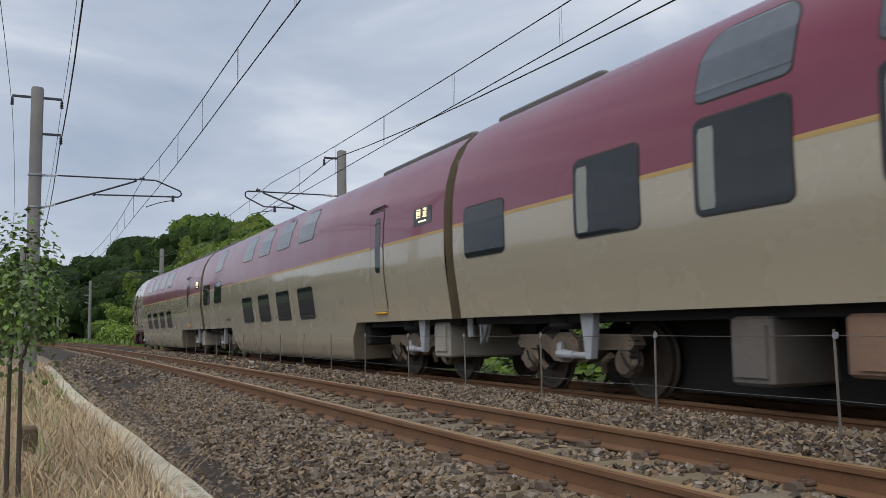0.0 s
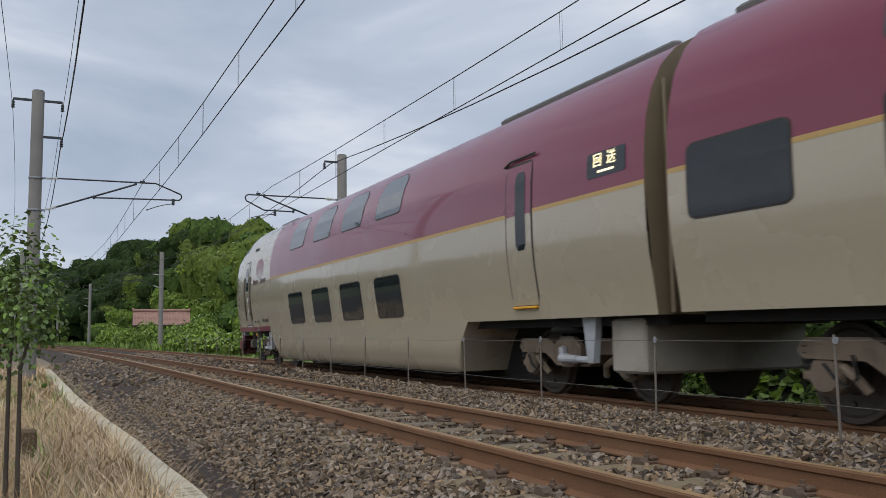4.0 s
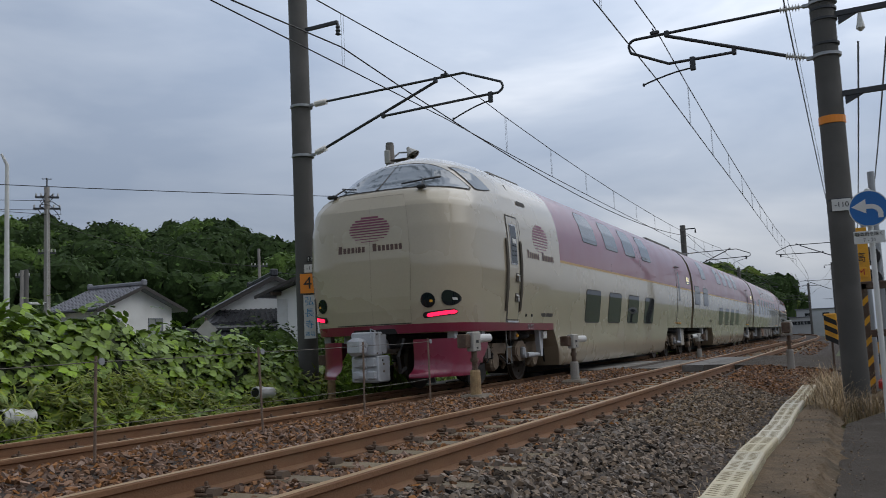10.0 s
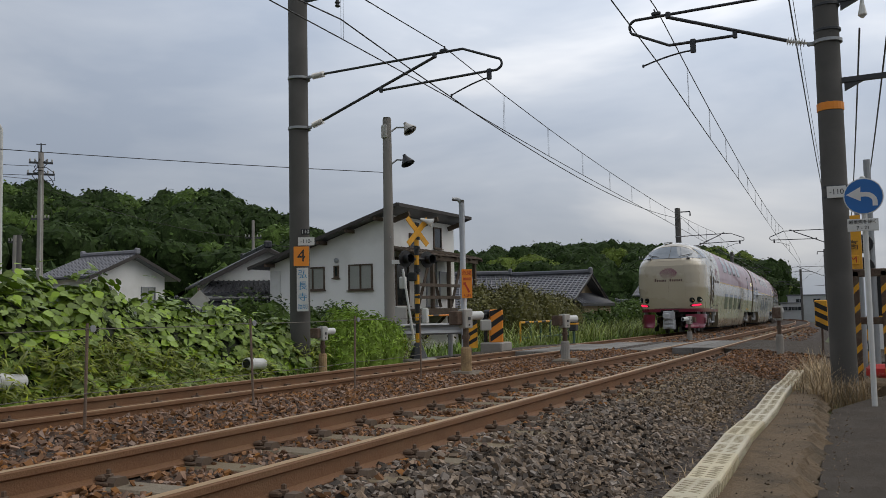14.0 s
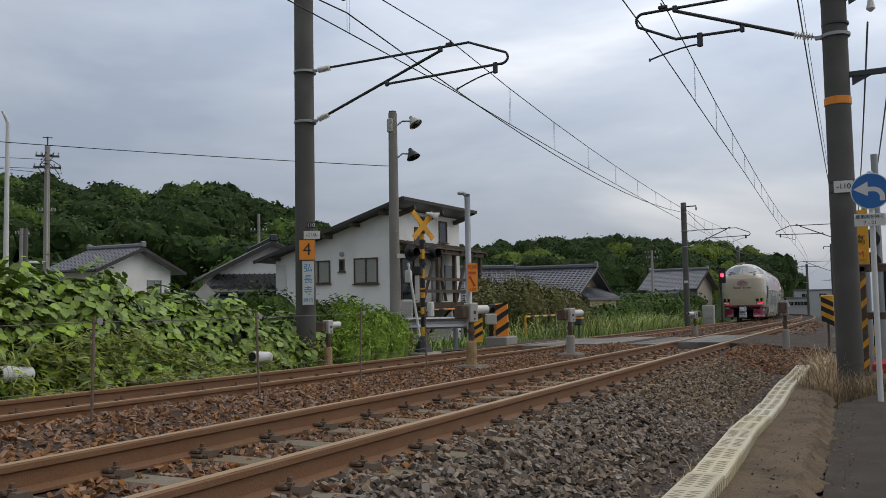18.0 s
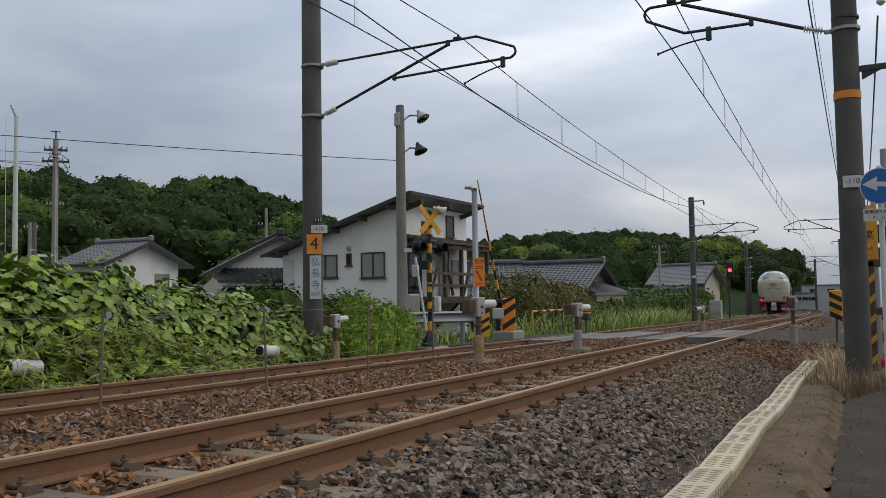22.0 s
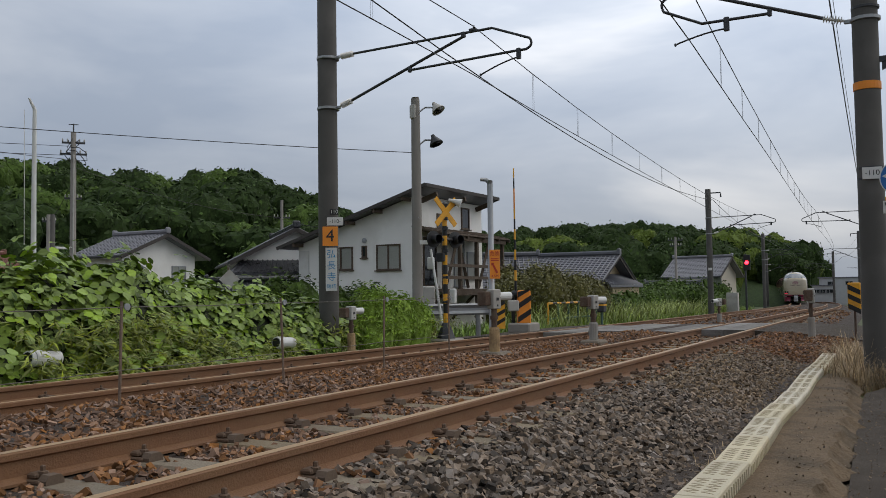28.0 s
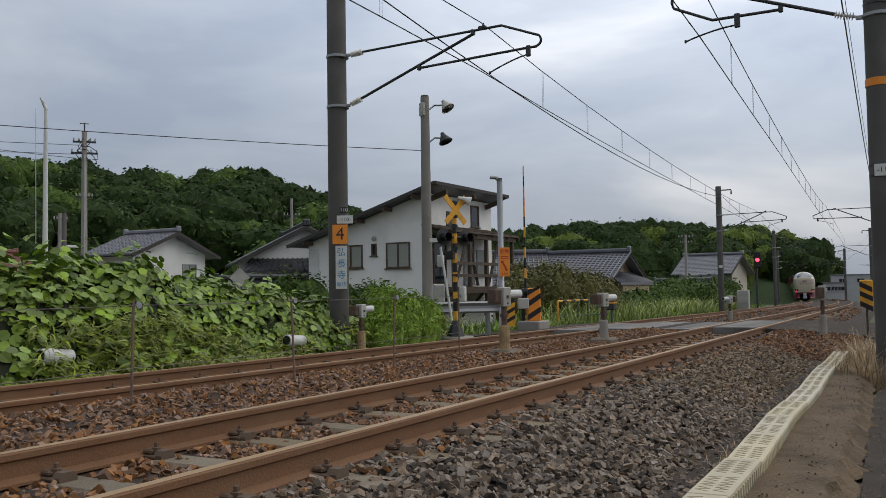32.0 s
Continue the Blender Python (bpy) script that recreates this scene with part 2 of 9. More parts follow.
TALLGRASS = paint("tall seeding grass", (0.33, 0.39, 0.12), 0.65, 0, 0.2, 0.7, 5, island=0.45, spec=0.25)
STRAW = paint("dry grass", (0.52, 0.385, 0.23), 0.7, 0, 0.2, 1.5, 8, island=0.4, spec=0.25)
WITHER = paint("withered tufts", (0.34, 0.25, 0.145), 0.75, 0, 0.2, 1.5, 8, island=0.45, spec=0.2)
LIME = paint("bright weed leaves", (0.24, 0.35, 0.06), 0.6, 0, 0.2, 0.8, 4, island=0.4, spec=0.25, hues=(1.1, 0.9))
BROWNLEAF = paint("rusty green leaves", (0.13, 0.125, 0.04), 0.6, 0, 0.2, 0.8, 4, island=0.45, spec=0.3)
# darker copies of the leaf colours: shade inside the crowns, put into the colour
SHADED_LEAF = {}
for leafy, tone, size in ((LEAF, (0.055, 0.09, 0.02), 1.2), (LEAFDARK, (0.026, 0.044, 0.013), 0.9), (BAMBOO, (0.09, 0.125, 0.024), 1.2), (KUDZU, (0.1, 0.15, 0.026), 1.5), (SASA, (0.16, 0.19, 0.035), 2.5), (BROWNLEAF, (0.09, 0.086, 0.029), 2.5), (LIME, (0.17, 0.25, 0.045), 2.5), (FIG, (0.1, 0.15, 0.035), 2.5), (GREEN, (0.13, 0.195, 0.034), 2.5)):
    SHADED_LEAF[leafy.name] = paint("shaded " + leafy.name, tone, 0.9, 0, 0.75, size * 2.0, 6, 1.0, spec=0.1)


# ---- builders ----
class Geo:
    """Collects the corners and faces of one mesh."""

    def __init__(self):
        self.v, self.f, self.m = [], [], []

    def add(self, vs, fs, m=0):
        k = len(self.v)
        self.v += [tuple(p) for p in vs]
        self.f += [tuple(i + k for i in q) for q in fs]
        self.m += [m] * len(fs)
        return self

    def box(self, x, y, z, sx, sy, sz, m=0, turn=None, cut=0.0):
        """A box about its middle; cut: how much its upright and top edges are taken off."""
        a, b, c = sx / 2, sy / 2, sz / 2
        if cut:
            d = min(cut, a * 0.6, b * 0.6, c * 0.6)
            loop = lambda a, b, d: [(a - d, -b), (a, -b + d), (a, b - d), (a - d, b), (-a + d, b), (-a, b - d), (-a, -b + d), (-a + d, -b)]
            rows = [(loop(a - d, b - d, d), -c), (loop(a, b, d), -c + d), (loop(a, b, d), c - d), (loop(a - d, b - d, d), c)]
            vs = [Vector((p[0], p[1], h)) for r, h in rows for p in r]
            fs = [tuple(range(7, -1, -1)), tuple(range(24, 32))]
            fs += [(8 * r + i, 8 * r + (i + 1) % 8, 8 * r + 8 + (i + 1) % 8, 8 * r + 8 + i) for r in range(3) for i in range(8)]
        else:
            vs = [Vector((i * a, j * b, k * c)) for k in (-1, 1) for j in (-1, 1) for i in (-1, 1)]
            fs = [(0, 2, 3, 1), (4, 5, 7, 6), (0, 1, 5, 4), (2, 6, 7, 3), (0, 4, 6, 2), (1, 3, 7, 5)]
        if turn is not None:
            vs = [turn @ p for p in vs]
        return self.add([(p[0] + x, p[1] + y, p[2] + z) for p in vs], fs, m)

    def tube(self, pts, r, n=8, m=0, ends=True):
        """A round bar through points; r: one radius, or one for each point."""
        pts = [Vector(p) for p in pts]
        rs = r if isinstance(r, (list, tuple)) else [r] * len(pts)
        vs, fs = [], []
        for i, p in enumerate(pts):
            d = (pts[min(i + 1, len(pts) - 1)] - pts[max(i - 1, 0)]).normalized()
            s = d.cross(Vector((0, 0, 1)) if abs(d.z) < 0.95 else Vector((1, 0, 0))).normalized()
            u = s.cross(d)
            vs += [p + (s * math.cos(2 * math.pi * j / n) + u * math.sin(2 * math.pi * j / n)) * rs[i] for j in range(n)]
        for i in range(len(pts) - 1):
            fs += [(i * n + j, i * n + (j + 1) % n, i * n + n + (j + 1) % n, i * n + n + j) for j in range(n)]
        if ends:
            fs += [tuple(range(n)), tuple(range(len(pts) * n - 1, len(pts) * n - n - 1, -1))]
        return self.add(vs, fs, m)

    def turned(self, x, y, z, prof, axis="z", n=16, m=0):
        """A turned body: (radius, height) pairs along an axis."""
        vs, fs = [], []
        for r, h in prof:
            for j in range(n):
                c, s = r * math.cos(2 * math.pi * j / n), r * math.sin(2 * math.pi * j / n)
                vs.append({"z": (x + c, y + s, z + h), "y": (x + c, y + h, z + s), "x": (x + h, y + c, z + s)}[axis])
        k = len(prof)
        for i in range(k - 1):
            fs += [(i * n + j, i * n + (j + 1) % n, i * n + n + (j + 1) % n, i * n + n + j) for j in range(n)]
        fs += [tuple(range(n)), tuple(range(k * n - 1, k * n - n - 1, -1))]
        return self.add(vs, fs, m)

    def slab(self, outline, thick, place=None, m=0):
        """A plate: an outline in x and z, given thickness along y, moved by a pose."""
        n = len(outline)
        vs = [Vector((x, 0, z)) for x, z in outline] + [Vector((x, thick, z)) for x, z in outline]
        if place is not None:
            vs = [place @ p for p in vs]
        fs = [tuple(range(n)), tuple(range(2 * n - 1, n - 1, -1))] + [(i, n + i, n + (i + 1) % n, (i + 1) % n) for i in range(n)]
        return self.add(vs, fs, m)


def make(name, geo, mats, parent=None, label="", category="", group="", kind="", smooth=False):
    me = bpy.data.meshes.new(name)
    me.from_pydata(geo.v, [], geo.f)
    for k in mats if isinstance(mats, (list, tuple)) else [mats]:
        me.materials.append(k)
    if any(geo.m):
        me.polygons.foreach_set("material_index", geo.m)
    if smooth:
        me.polygons.foreach_set("use_smooth", [True] * len(me.polygons))
    me.update()
    ob = new(name, me)
    if parent is not None:
        ob.parent = parent
    return tagged(ob, label, category, group, kind)


def part(name, geo, mats, parent, label="", smooth=False):
    return make(name, geo, mats, parent, label, smooth=smooth)


def thing(name, label, category, group="", kind="", m=None):
    ob = tagged(new(name), label, category, group, kind)
    if m is not None:
        ob.matrix_world = m
    return ob


def mass(name, vs, fs, mats, label, category, kind="stuff", parent=None, smooth=False):
    """One big mesh from arrays of corners and of faces of one size."""
    me = bpy.data.meshes.new(name)
    vs, fs = np.asarray(vs, np.float32), np.asarray(fs, np.int32)
    me.vertices.add(len(vs))
    me.vertices.foreach_set("co", vs.ravel())
    k = fs.shape[1]
    me.loops.add(fs.size)
    me.loops.foreach_set("vertex_index", fs.ravel())
    me.polygons.add(len(fs))
    me.polygons.foreach_set("loop_start", np.arange(0, fs.size, k, dtype=np.int32))
    me.polygons.foreach_set("loop_total", np.full(len(fs), k, np.int32))
    me.materials.append(mats)
    me.polygons.foreach_set("use_smooth", np.full(len(fs), smooth))
    me.update(calc_edges=True)
    ob = new(name, me)
    ob.parent = parent
    return tagged(ob, label, category, "", kind)


RNG = np.random.default_rng(7)


def spins(n, up=0.0):
    """n random turns as matrices; up: how much the third axis is drawn upwards."""
    q = RNG.normal(size=(n, 3))
    q[:, 2] = np.abs(q[:, 2]) * 1 + up
    q /= np.linalg.norm(q, axis=1)[:, None]
    a = RNG.normal(size=(n, 3))
    x = np.cross(a, q)
    x /= np.linalg.norm(x, axis=1)[:, None] + 1e-9
    return np.stack([x, np.cross(q, x), q], -1)


def leaves(centres, size, up=0.4, normals=None, narrow=0.7):
    """Leaf blades of six corners, folded along the midrib, at the centres."""
    n = len(centres)
    shape = np.array([[-0.5, 0, 0], [-0.12, -0.5, 0.1], [0.28, -0.36, 0.07], [0.5, 0, -0.08], [0.28, 0.36, 0.07], [-0.12, 0.5, 0.1]])
    shape = shape * [1, narrow, 1]
    r = spins(n, up)
    if normals is not None:
        q = normals + RNG.normal(size=(n, 3)) * 0.45
        q /= np.linalg.norm(q, axis=1)[:, None]
        x = np.cross(RNG.normal(size=(n, 3)), q)
        x /= np.linalg.norm(x, axis=1)[:, None] + 1e-9
        r = np.stack([x, np.cross(q, x), q], -1)
    s = (np.asarray(size) * RNG.uniform(0.65, 1.3, n))[:, None, None]
    v = np.einsum("nij,kj->nki", r, shape) * s + np.asarray(centres)[:, None, :]
    f = np.array([[0, 1, 2, 3], [0, 3, 4, 5]])[None] + (np.arange(n) * 6)[:, None, None]
    return v.reshape(-1, 3), f.reshape(-1, 4)


def blades(roots, height, lean=0.35, width=0.012):
    """Grass blades of two pieces, bent over."""
    n = len(roots)
    roots = np.asarray(roots)
    a = RNG.uniform(0, 2 * np.pi, n)
    d = np.stack([np.cos(a), np.sin(a), np.zeros(n)], -1)
    side = np.stack([-np.sin(a), np.cos(a), np.zeros(n)], -1)
    h = np.asarray(height) * RNG.uniform(0.5, 1.25, n)
    l = lean * h * RNG.uniform(0.2, 1.6, n)
    w = (width * RNG.uniform(0.6, 1.5, n))[:, None]
    up = np.array([0, 0, 1.0])
    p1 = roots + d * (l * 0.35)[:, None] + up * (h * 0.6)[:, None]
    p2 = roots + d * l[:, None] + up * (h * RNG.uniform(0.75, 1.0, n))[:, None]
    v = np.stack([roots - side * w, roots + side * w, p1 + side * w * 0.8, p1 - side * w * 0.8, p2 + side * w * 0.15, p2 - side * w * 0.15], 1)
    f = np.array([[0, 1, 2, 3], [3, 2, 4, 5]])[None] + (np.arange(n) * 6)[:, None, None]
    return v.reshape(-1, 3), f.reshape(-1, 4)


def write(text, size, m, parent, mat_, name="lettering", thick=0.002):
    """Letters in the built-in font, as a mesh under the sign."""
    cu = bpy.data.curves.new(name, "FONT")
    cu.body, cu.size, cu.extrude, cu.align_x, cu.align_y = text, size, thick, "CENTER", "CENTER"
    tmp = new(name, cu)
    bpy.context.view_layer.update()
    me = bpy.data.meshes.new_from_object(tmp.evaluated_get(bpy.context.evaluated_depsgraph_get()))
    bpy.data.objects.remove(tmp)
    me.materials.clear()
    me.materials.append(mat_)
    ob = new(name, me)
    ob.parent = parent
    ob.matrix_local = m
    return ob


# ---- the lie of the land ----
Y1, Y2, Y3, Y4, ZN = 2.577, 3.709, 6.295, 7.427, 0.097
MID2 = 6.861


def bends(x):
    """How far the railway turns aside and sinks along x."""
    x = np.asarray(x, float)
    u = np.clip(x, -4, 11) + 4
    dy = u * u / 640 + 0.047 * np.maximum(x - 11, 0) + np.maximum(x - 60, 0) ** 2 / 1300
    dy = np.where(x < -10, -((x + 10) ** 2) / 2000, dy)
    c = np.clip(x, 0, 8)
    return dy, -0.012 * c * c / 16 - 0.012 * np.maximum(x - 8, 0)


def bend(x):
    dy, dz = bends(x)
    return float(dy), float(dz)


# across the railway: y and z of the ground, from the holder's side to beyond the far track
PROFILE = [(-4, -0.46), (-0.2, -0.46), (0.55, -0.44), (0.98, -0.36), (1.24, -0.36), (1.45, -0.3), (1.95, -0.12), (2.2, -0.07), (2.5, -0.075), (3.14, -0.085), (3.8, -0.075), (4.15, -0.02), (4.94, 0.045), (5.55, -0.02), (5.85, -0.17), (6.4, -0.19), (6.86, -0.2), (7.5, -0.19), (7.95, -0.2), (8.7, -0.45), (9.6, -0.55), (14, -0.6)]
PY, PZ = np.array([p[0] for p in PROFILE]), np.array([p[1] for p in PROFILE])


def lie(x, y):
    """Height of the ground at x, y (arrays)."""
    dy, dz = bends(x)
    return np.interp(np.asarray(y) - dy, PY, PZ) + dz


def sweep(name, prof, m, xs, parent=None, closed=False, **tags):
    """A profile of y and z drawn along the railway."""
    g = Geo()
    n = len(prof)
    for x in xs:
        dy, dz = bend(x)
        g.v += [(x, y + dy, z + dz) for y, z in prof]
    last = n if closed else n - 1
    for k in range(len(xs) - 1):
        for i in range(last):
            j = (i + 1) % n
            g.f.append((k * n + i, k * n + n + i, k * n + n + j, k * n + j))
            g.m.append(0)
    if closed:
        g.f += [tuple(range(n)), tuple(range(len(g.v) - 1, len(g.v) - n - 1, -1))]
        g.m += [0, 0]
    return make(name, g, m, parent, **tags)


# ---- the train ----
CREAM = paint("cream coachwork", (0.42, 0.362, 0.262), 0.26, 0, 0.04, 0.8, 30, 0, (0.39, 0.335, 0.24), 0.06, coat=0.8)
CLARET = paint("claret coachwork", (0.19, 0.014, 0.042), 0.3, 0, 0.05, 0.8, 30, 0, (0.21, 0.04, 0.065), 0.2, coat=0.55)
GOLD = paint("ochre line", (0.5, 0.32, 0.11), 0.4, 0, 0.05)
SEAM = paint("dark rubber seam", (0.05, 0.042, 0.035), 0.7, 0, 0.1)
CARPANE = paint("tinted train window", (0.022, 0.026, 0.03), 0.015, 0, 0.15, 0.7, 6, spec=0.4, even=0.02)
# lighter base than the lower panes: mirrored sky put into the colour
HIGHPANE = paint("sky-pale upper window", (0.09, 0.1, 0.115), 0.03, 0, 0.2, 0.9, 5, spec=1.0, even=0.03)
DRAPE = paint("pale curtain", (0.3, 0.31, 0.28), 0.8, 0, 0.1, 4, 40)
# pale base colour stands in for the sky reflected by the windscreen
CABPANE = paint("sky-pale cab glass", (0.16, 0.185, 0.21), 0.02, 0, 0.15, 0.9, 6, spec=0.8, even=0.02)
DARKLENS = paint("dark lamp glass", (0.008, 0.013, 0.016), 0.02, 0, 0.1, 0.9, 6, spec=0.6, even=0.02)
FINESEAM = paint("fine panel joint", (0.25, 0.215, 0.155), 0.6, 0, 0.1)
RAILBROWN = paint("bronze-brown grab rail", (0.105, 0.088, 0.066), 0.5, 0.1, 0.1)
ENDWALL = paint("bronze end wall", (0.2, 0.155, 0.095), 0.6, 0, 0.12, 2, 40, 0, (0.1, 0.07, 0.045), 0.4)
BOGIE = paint("dusty bogie grey", (0.23, 0.175, 0.125), 0.85, 0.1, 0.2, 4, 60, 0.25, (0.08, 0.055, 0.04), 0.5)
TYRE = paint("brown wheel steel", (0.085, 0.068, 0.055), 0.6, 0.4, 0.2, 5, 60, 0.1)
UNDER = paint("underfloor black", (0.018, 0.016, 0.015), 0.85, 0, 0.2, 4, 40, 0.2)
PALEKIT = paint("underfloor cream-grey box", (0.36, 0.325, 0.27), 0.7, 0, 0.12, 3, 60, 0.1, (0.2, 0.165, 0.13), 0.45)
KIT = paint("underfloor grey box", (0.17, 0.15, 0.13), 0.7, 0.1, 0.15, 3, 60, 0.1, (0.1, 0.08, 0.06), 0.5)
ROOFGREY = paint("roof equipment grey", (0.13, 0.125, 0.12), 0.8, 0, 0.15, 3, 40)
MARK = paint("mauve emblem", (0.2, 0.045, 0.085), 0.45, 0, 0.05)
TITLE = paint("brown lettering", (0.1, 0.055, 0.045), 0.5, 0, 0.05)
COUPLER = paint("light grey coupler", (0.46, 0.47, 0.49), 0.5, 0.2, 0.1, 8, 60, 0.1, (0.25, 0.22, 0.2), 0.3)
TAIL = glow("lit tail lamp", (1.0, 0.012, 0.06), 2.4)
BOARD = glow("lit destination board", (1.0, 0.85, 0.5), 1.2)

HALF = [(0.23, 1.2), (0.28, 1.25), (0.36, 1.295), (0.46, 1.32), (0.58, 1.333), (0.75, 1.34), (0.92, 1.345), (1.05, 1.357), (1.2, 1.378), (1.4, 1.41), (1.6, 1.44), (1.8, 1.463), (1.95, 1.4715), (2.05, 1.4725), (2.3, 1.4725), (2.7, 1.46), (3.0, 1.42), (3.3, 1.34), (3.57, 1.2), (3.78, 1.0), (3.92, 0.75), (4.02, 0.42), (4.06, 0.0)]
HZ, HY = [p[0] for p in HALF], [p[1] for p in HALF]
fair_z = np.arange(0.23, 2.3, 0.02)
ease = np.array([np.mean(np.interp(z + np.linspace(-w, w, 15), HZ, HY)) for z in fair_z for w in [min(0.2, z - 0.23)]])
HZ, HY = list(fair_z) + [z for z in HZ if z > 2.29], list(ease) + [y for z, y in HALF if z > 2.29]
FRONT, REAR = -0.2, -20.9


def wide(z):
    return float(np.interp(z, HZ, HY))


def shell(xs, zs, lift=0.0, floor=None):
    """Both sides of the coach between heights zs along xs; floor: the lowest height at each x."""
    g = Geo()
    ring = len(zs) * 2
    for i, x in enumerate(xs):
        low = floor[i] if floor else zs[0]
        hs = [max(z, low) for z in zs]
        row = [(x, -wide(z) - (lift if wide(z) else 0), z + (0 if wide(z) else lift)) for z in hs]
        g.v += row + [(x, -y, z) for x, y, z in reversed(row)]
    shut = floor is not None
    for i in range(len(xs) - 1):
        for j in range(ring - (0 if shut else 1)):
            k = (j + 1) % ring
            if j == len(zs) - 1 and wide(zs[-1]) > 0 and not shut:
                continue
            if shut and j == len(zs) - 1:
                continue
            g.f.append((i * ring + j, (i + 1) * ring + j, (i + 1) * ring + k, i * ring + k))
            g.m.append(0)
    return g


def patch(x0, x1, z0, z1, side=-1, lift=0.006, round_=0.07, rows=14, cols=1, crown=0.0):
    """A pane or panel that follows the coach side, with rounded corners."""
    g = Geo()
    for k in range(rows + 1):
        z = z0 + (z1 - z0) * k / rows
        e = min(z - z0, z1 - z)
        cut = round_ - math.sqrt(max(round_ ** 2 - max(round_ - e, 0) ** 2, 0)) if e < round_ else 0
        if crown and z1 - z < crown:
            cut = crown - math.sqrt(max(crown ** 2 - (crown - z1 + z) ** 2, 0))
        y = side * (wide(z) + lift)
        for c in range(cols + 1):
            x = x0 + cut + (x1 - x0 - 2 * cut) * c / cols
            g.v.append((x, y, z))
    n = cols + 1
    for k in range(rows):
        for c in range(cols):
            q = (k * n + c, k * n + c + 1, k * n + n + c + 1, k * n + n + c)
            g.f.append(q if side < 0 else q[::-1])
            g.m.append(0)
    return g


def coach_window(car, x0, x1, z0, z1, upper=False, curtain=False):
    for side in (-1, 1):
        arch = 0.26 if upper else 0.0
        rim = part("window", patch(x0 - 0.02, x1 + 0.02, z0 - 0.02, z1 + 0.02, side, 0.003, 0.09, 22, 1, arch and arch + 0.02), SEAM, car)
        part("pane", patch(x0, x1, z0, z1, side, 0.007, 0.075, 22, 1, arch), HIGHPANE if upper else CARPANE, rim)
        if curtain:
            part("curtain", patch(x0 + 0.05, x0 + 0.26, z0 + 0.05, z1 - 0.08, side, 0.009, 0.02), DRAPE, rim, "pale drawn curtain")


def coach_door(car, x, w, z0, z1, tall_glass=True):
    for side in (-1, 1):
        d = part("door", patch(x - w / 2 - 0.03, x + w / 2 + 0.03, z0 - 0.02, z1 + 0.03, side, 0.003, 0.05), SEAM, car)
        part("leaf", patch(x - w / 2, x + w / 2, z0, min(2.3, z1), side, 0.008, 0.01), CREAM, d)
        part("leaf", patch(x - w / 2, x + w / 2, 2.3, z1, side, 0.008, 0.01), CLARET, d)
        part("door_glass", patch(x - w * 0.12, x + w * 0.28, 1.85, z1 - 0.1, side, 0.012, 0.05), CARPANE, d)
        part("step", Geo().box(x, side * (wide(z0) + 0.013), z0 - 0.03, w * 0.9, 0.07, 0.035, cut=0.01), YELLOW, d, "yellow door step")
        part("gutter", Geo().tube([(x - w * 0.62, side * (wide(z1) + 0.012), z1 + 0.03), (x - w * 0.35, side * (wide(z1) + 0.015), z1 + 0.08), (x + w * 0.62, side * (wide(z1) + 0.015), z1 + 0.09)], 0.016, 6), SEAM, d)


def wheelset():
    g = Geo()
    g.tube([(0, -0.72, 0), (0, 0.72, 0)], 0.085, 12)
    for s in (-1, 1):
        prof = [(0.1, -0.085), (0.17, -0.08), (0.19, -0.03), (0.36, -0.035), (0.385, -0.065), (0.43, -0.065), (0.435, 0.0), (0.465, 0.012), (0.465, 0.035), (0.38, 0.05), (0.2, 0.05), (0.1, 0.055)]
        g.turned(0, s * 0.566, 0, prof if s < 0 else [(r, -h) for r, h in prof][::-1], "y", 28)
        for k in range(6):
            a = k * math.pi / 3
            g.turned(0.27 * math.cos(a), s * 0.6, 0.27 * math.sin(a), [(0.028, -0.012), (0.028, 0.03)], "y", 6)
    return g


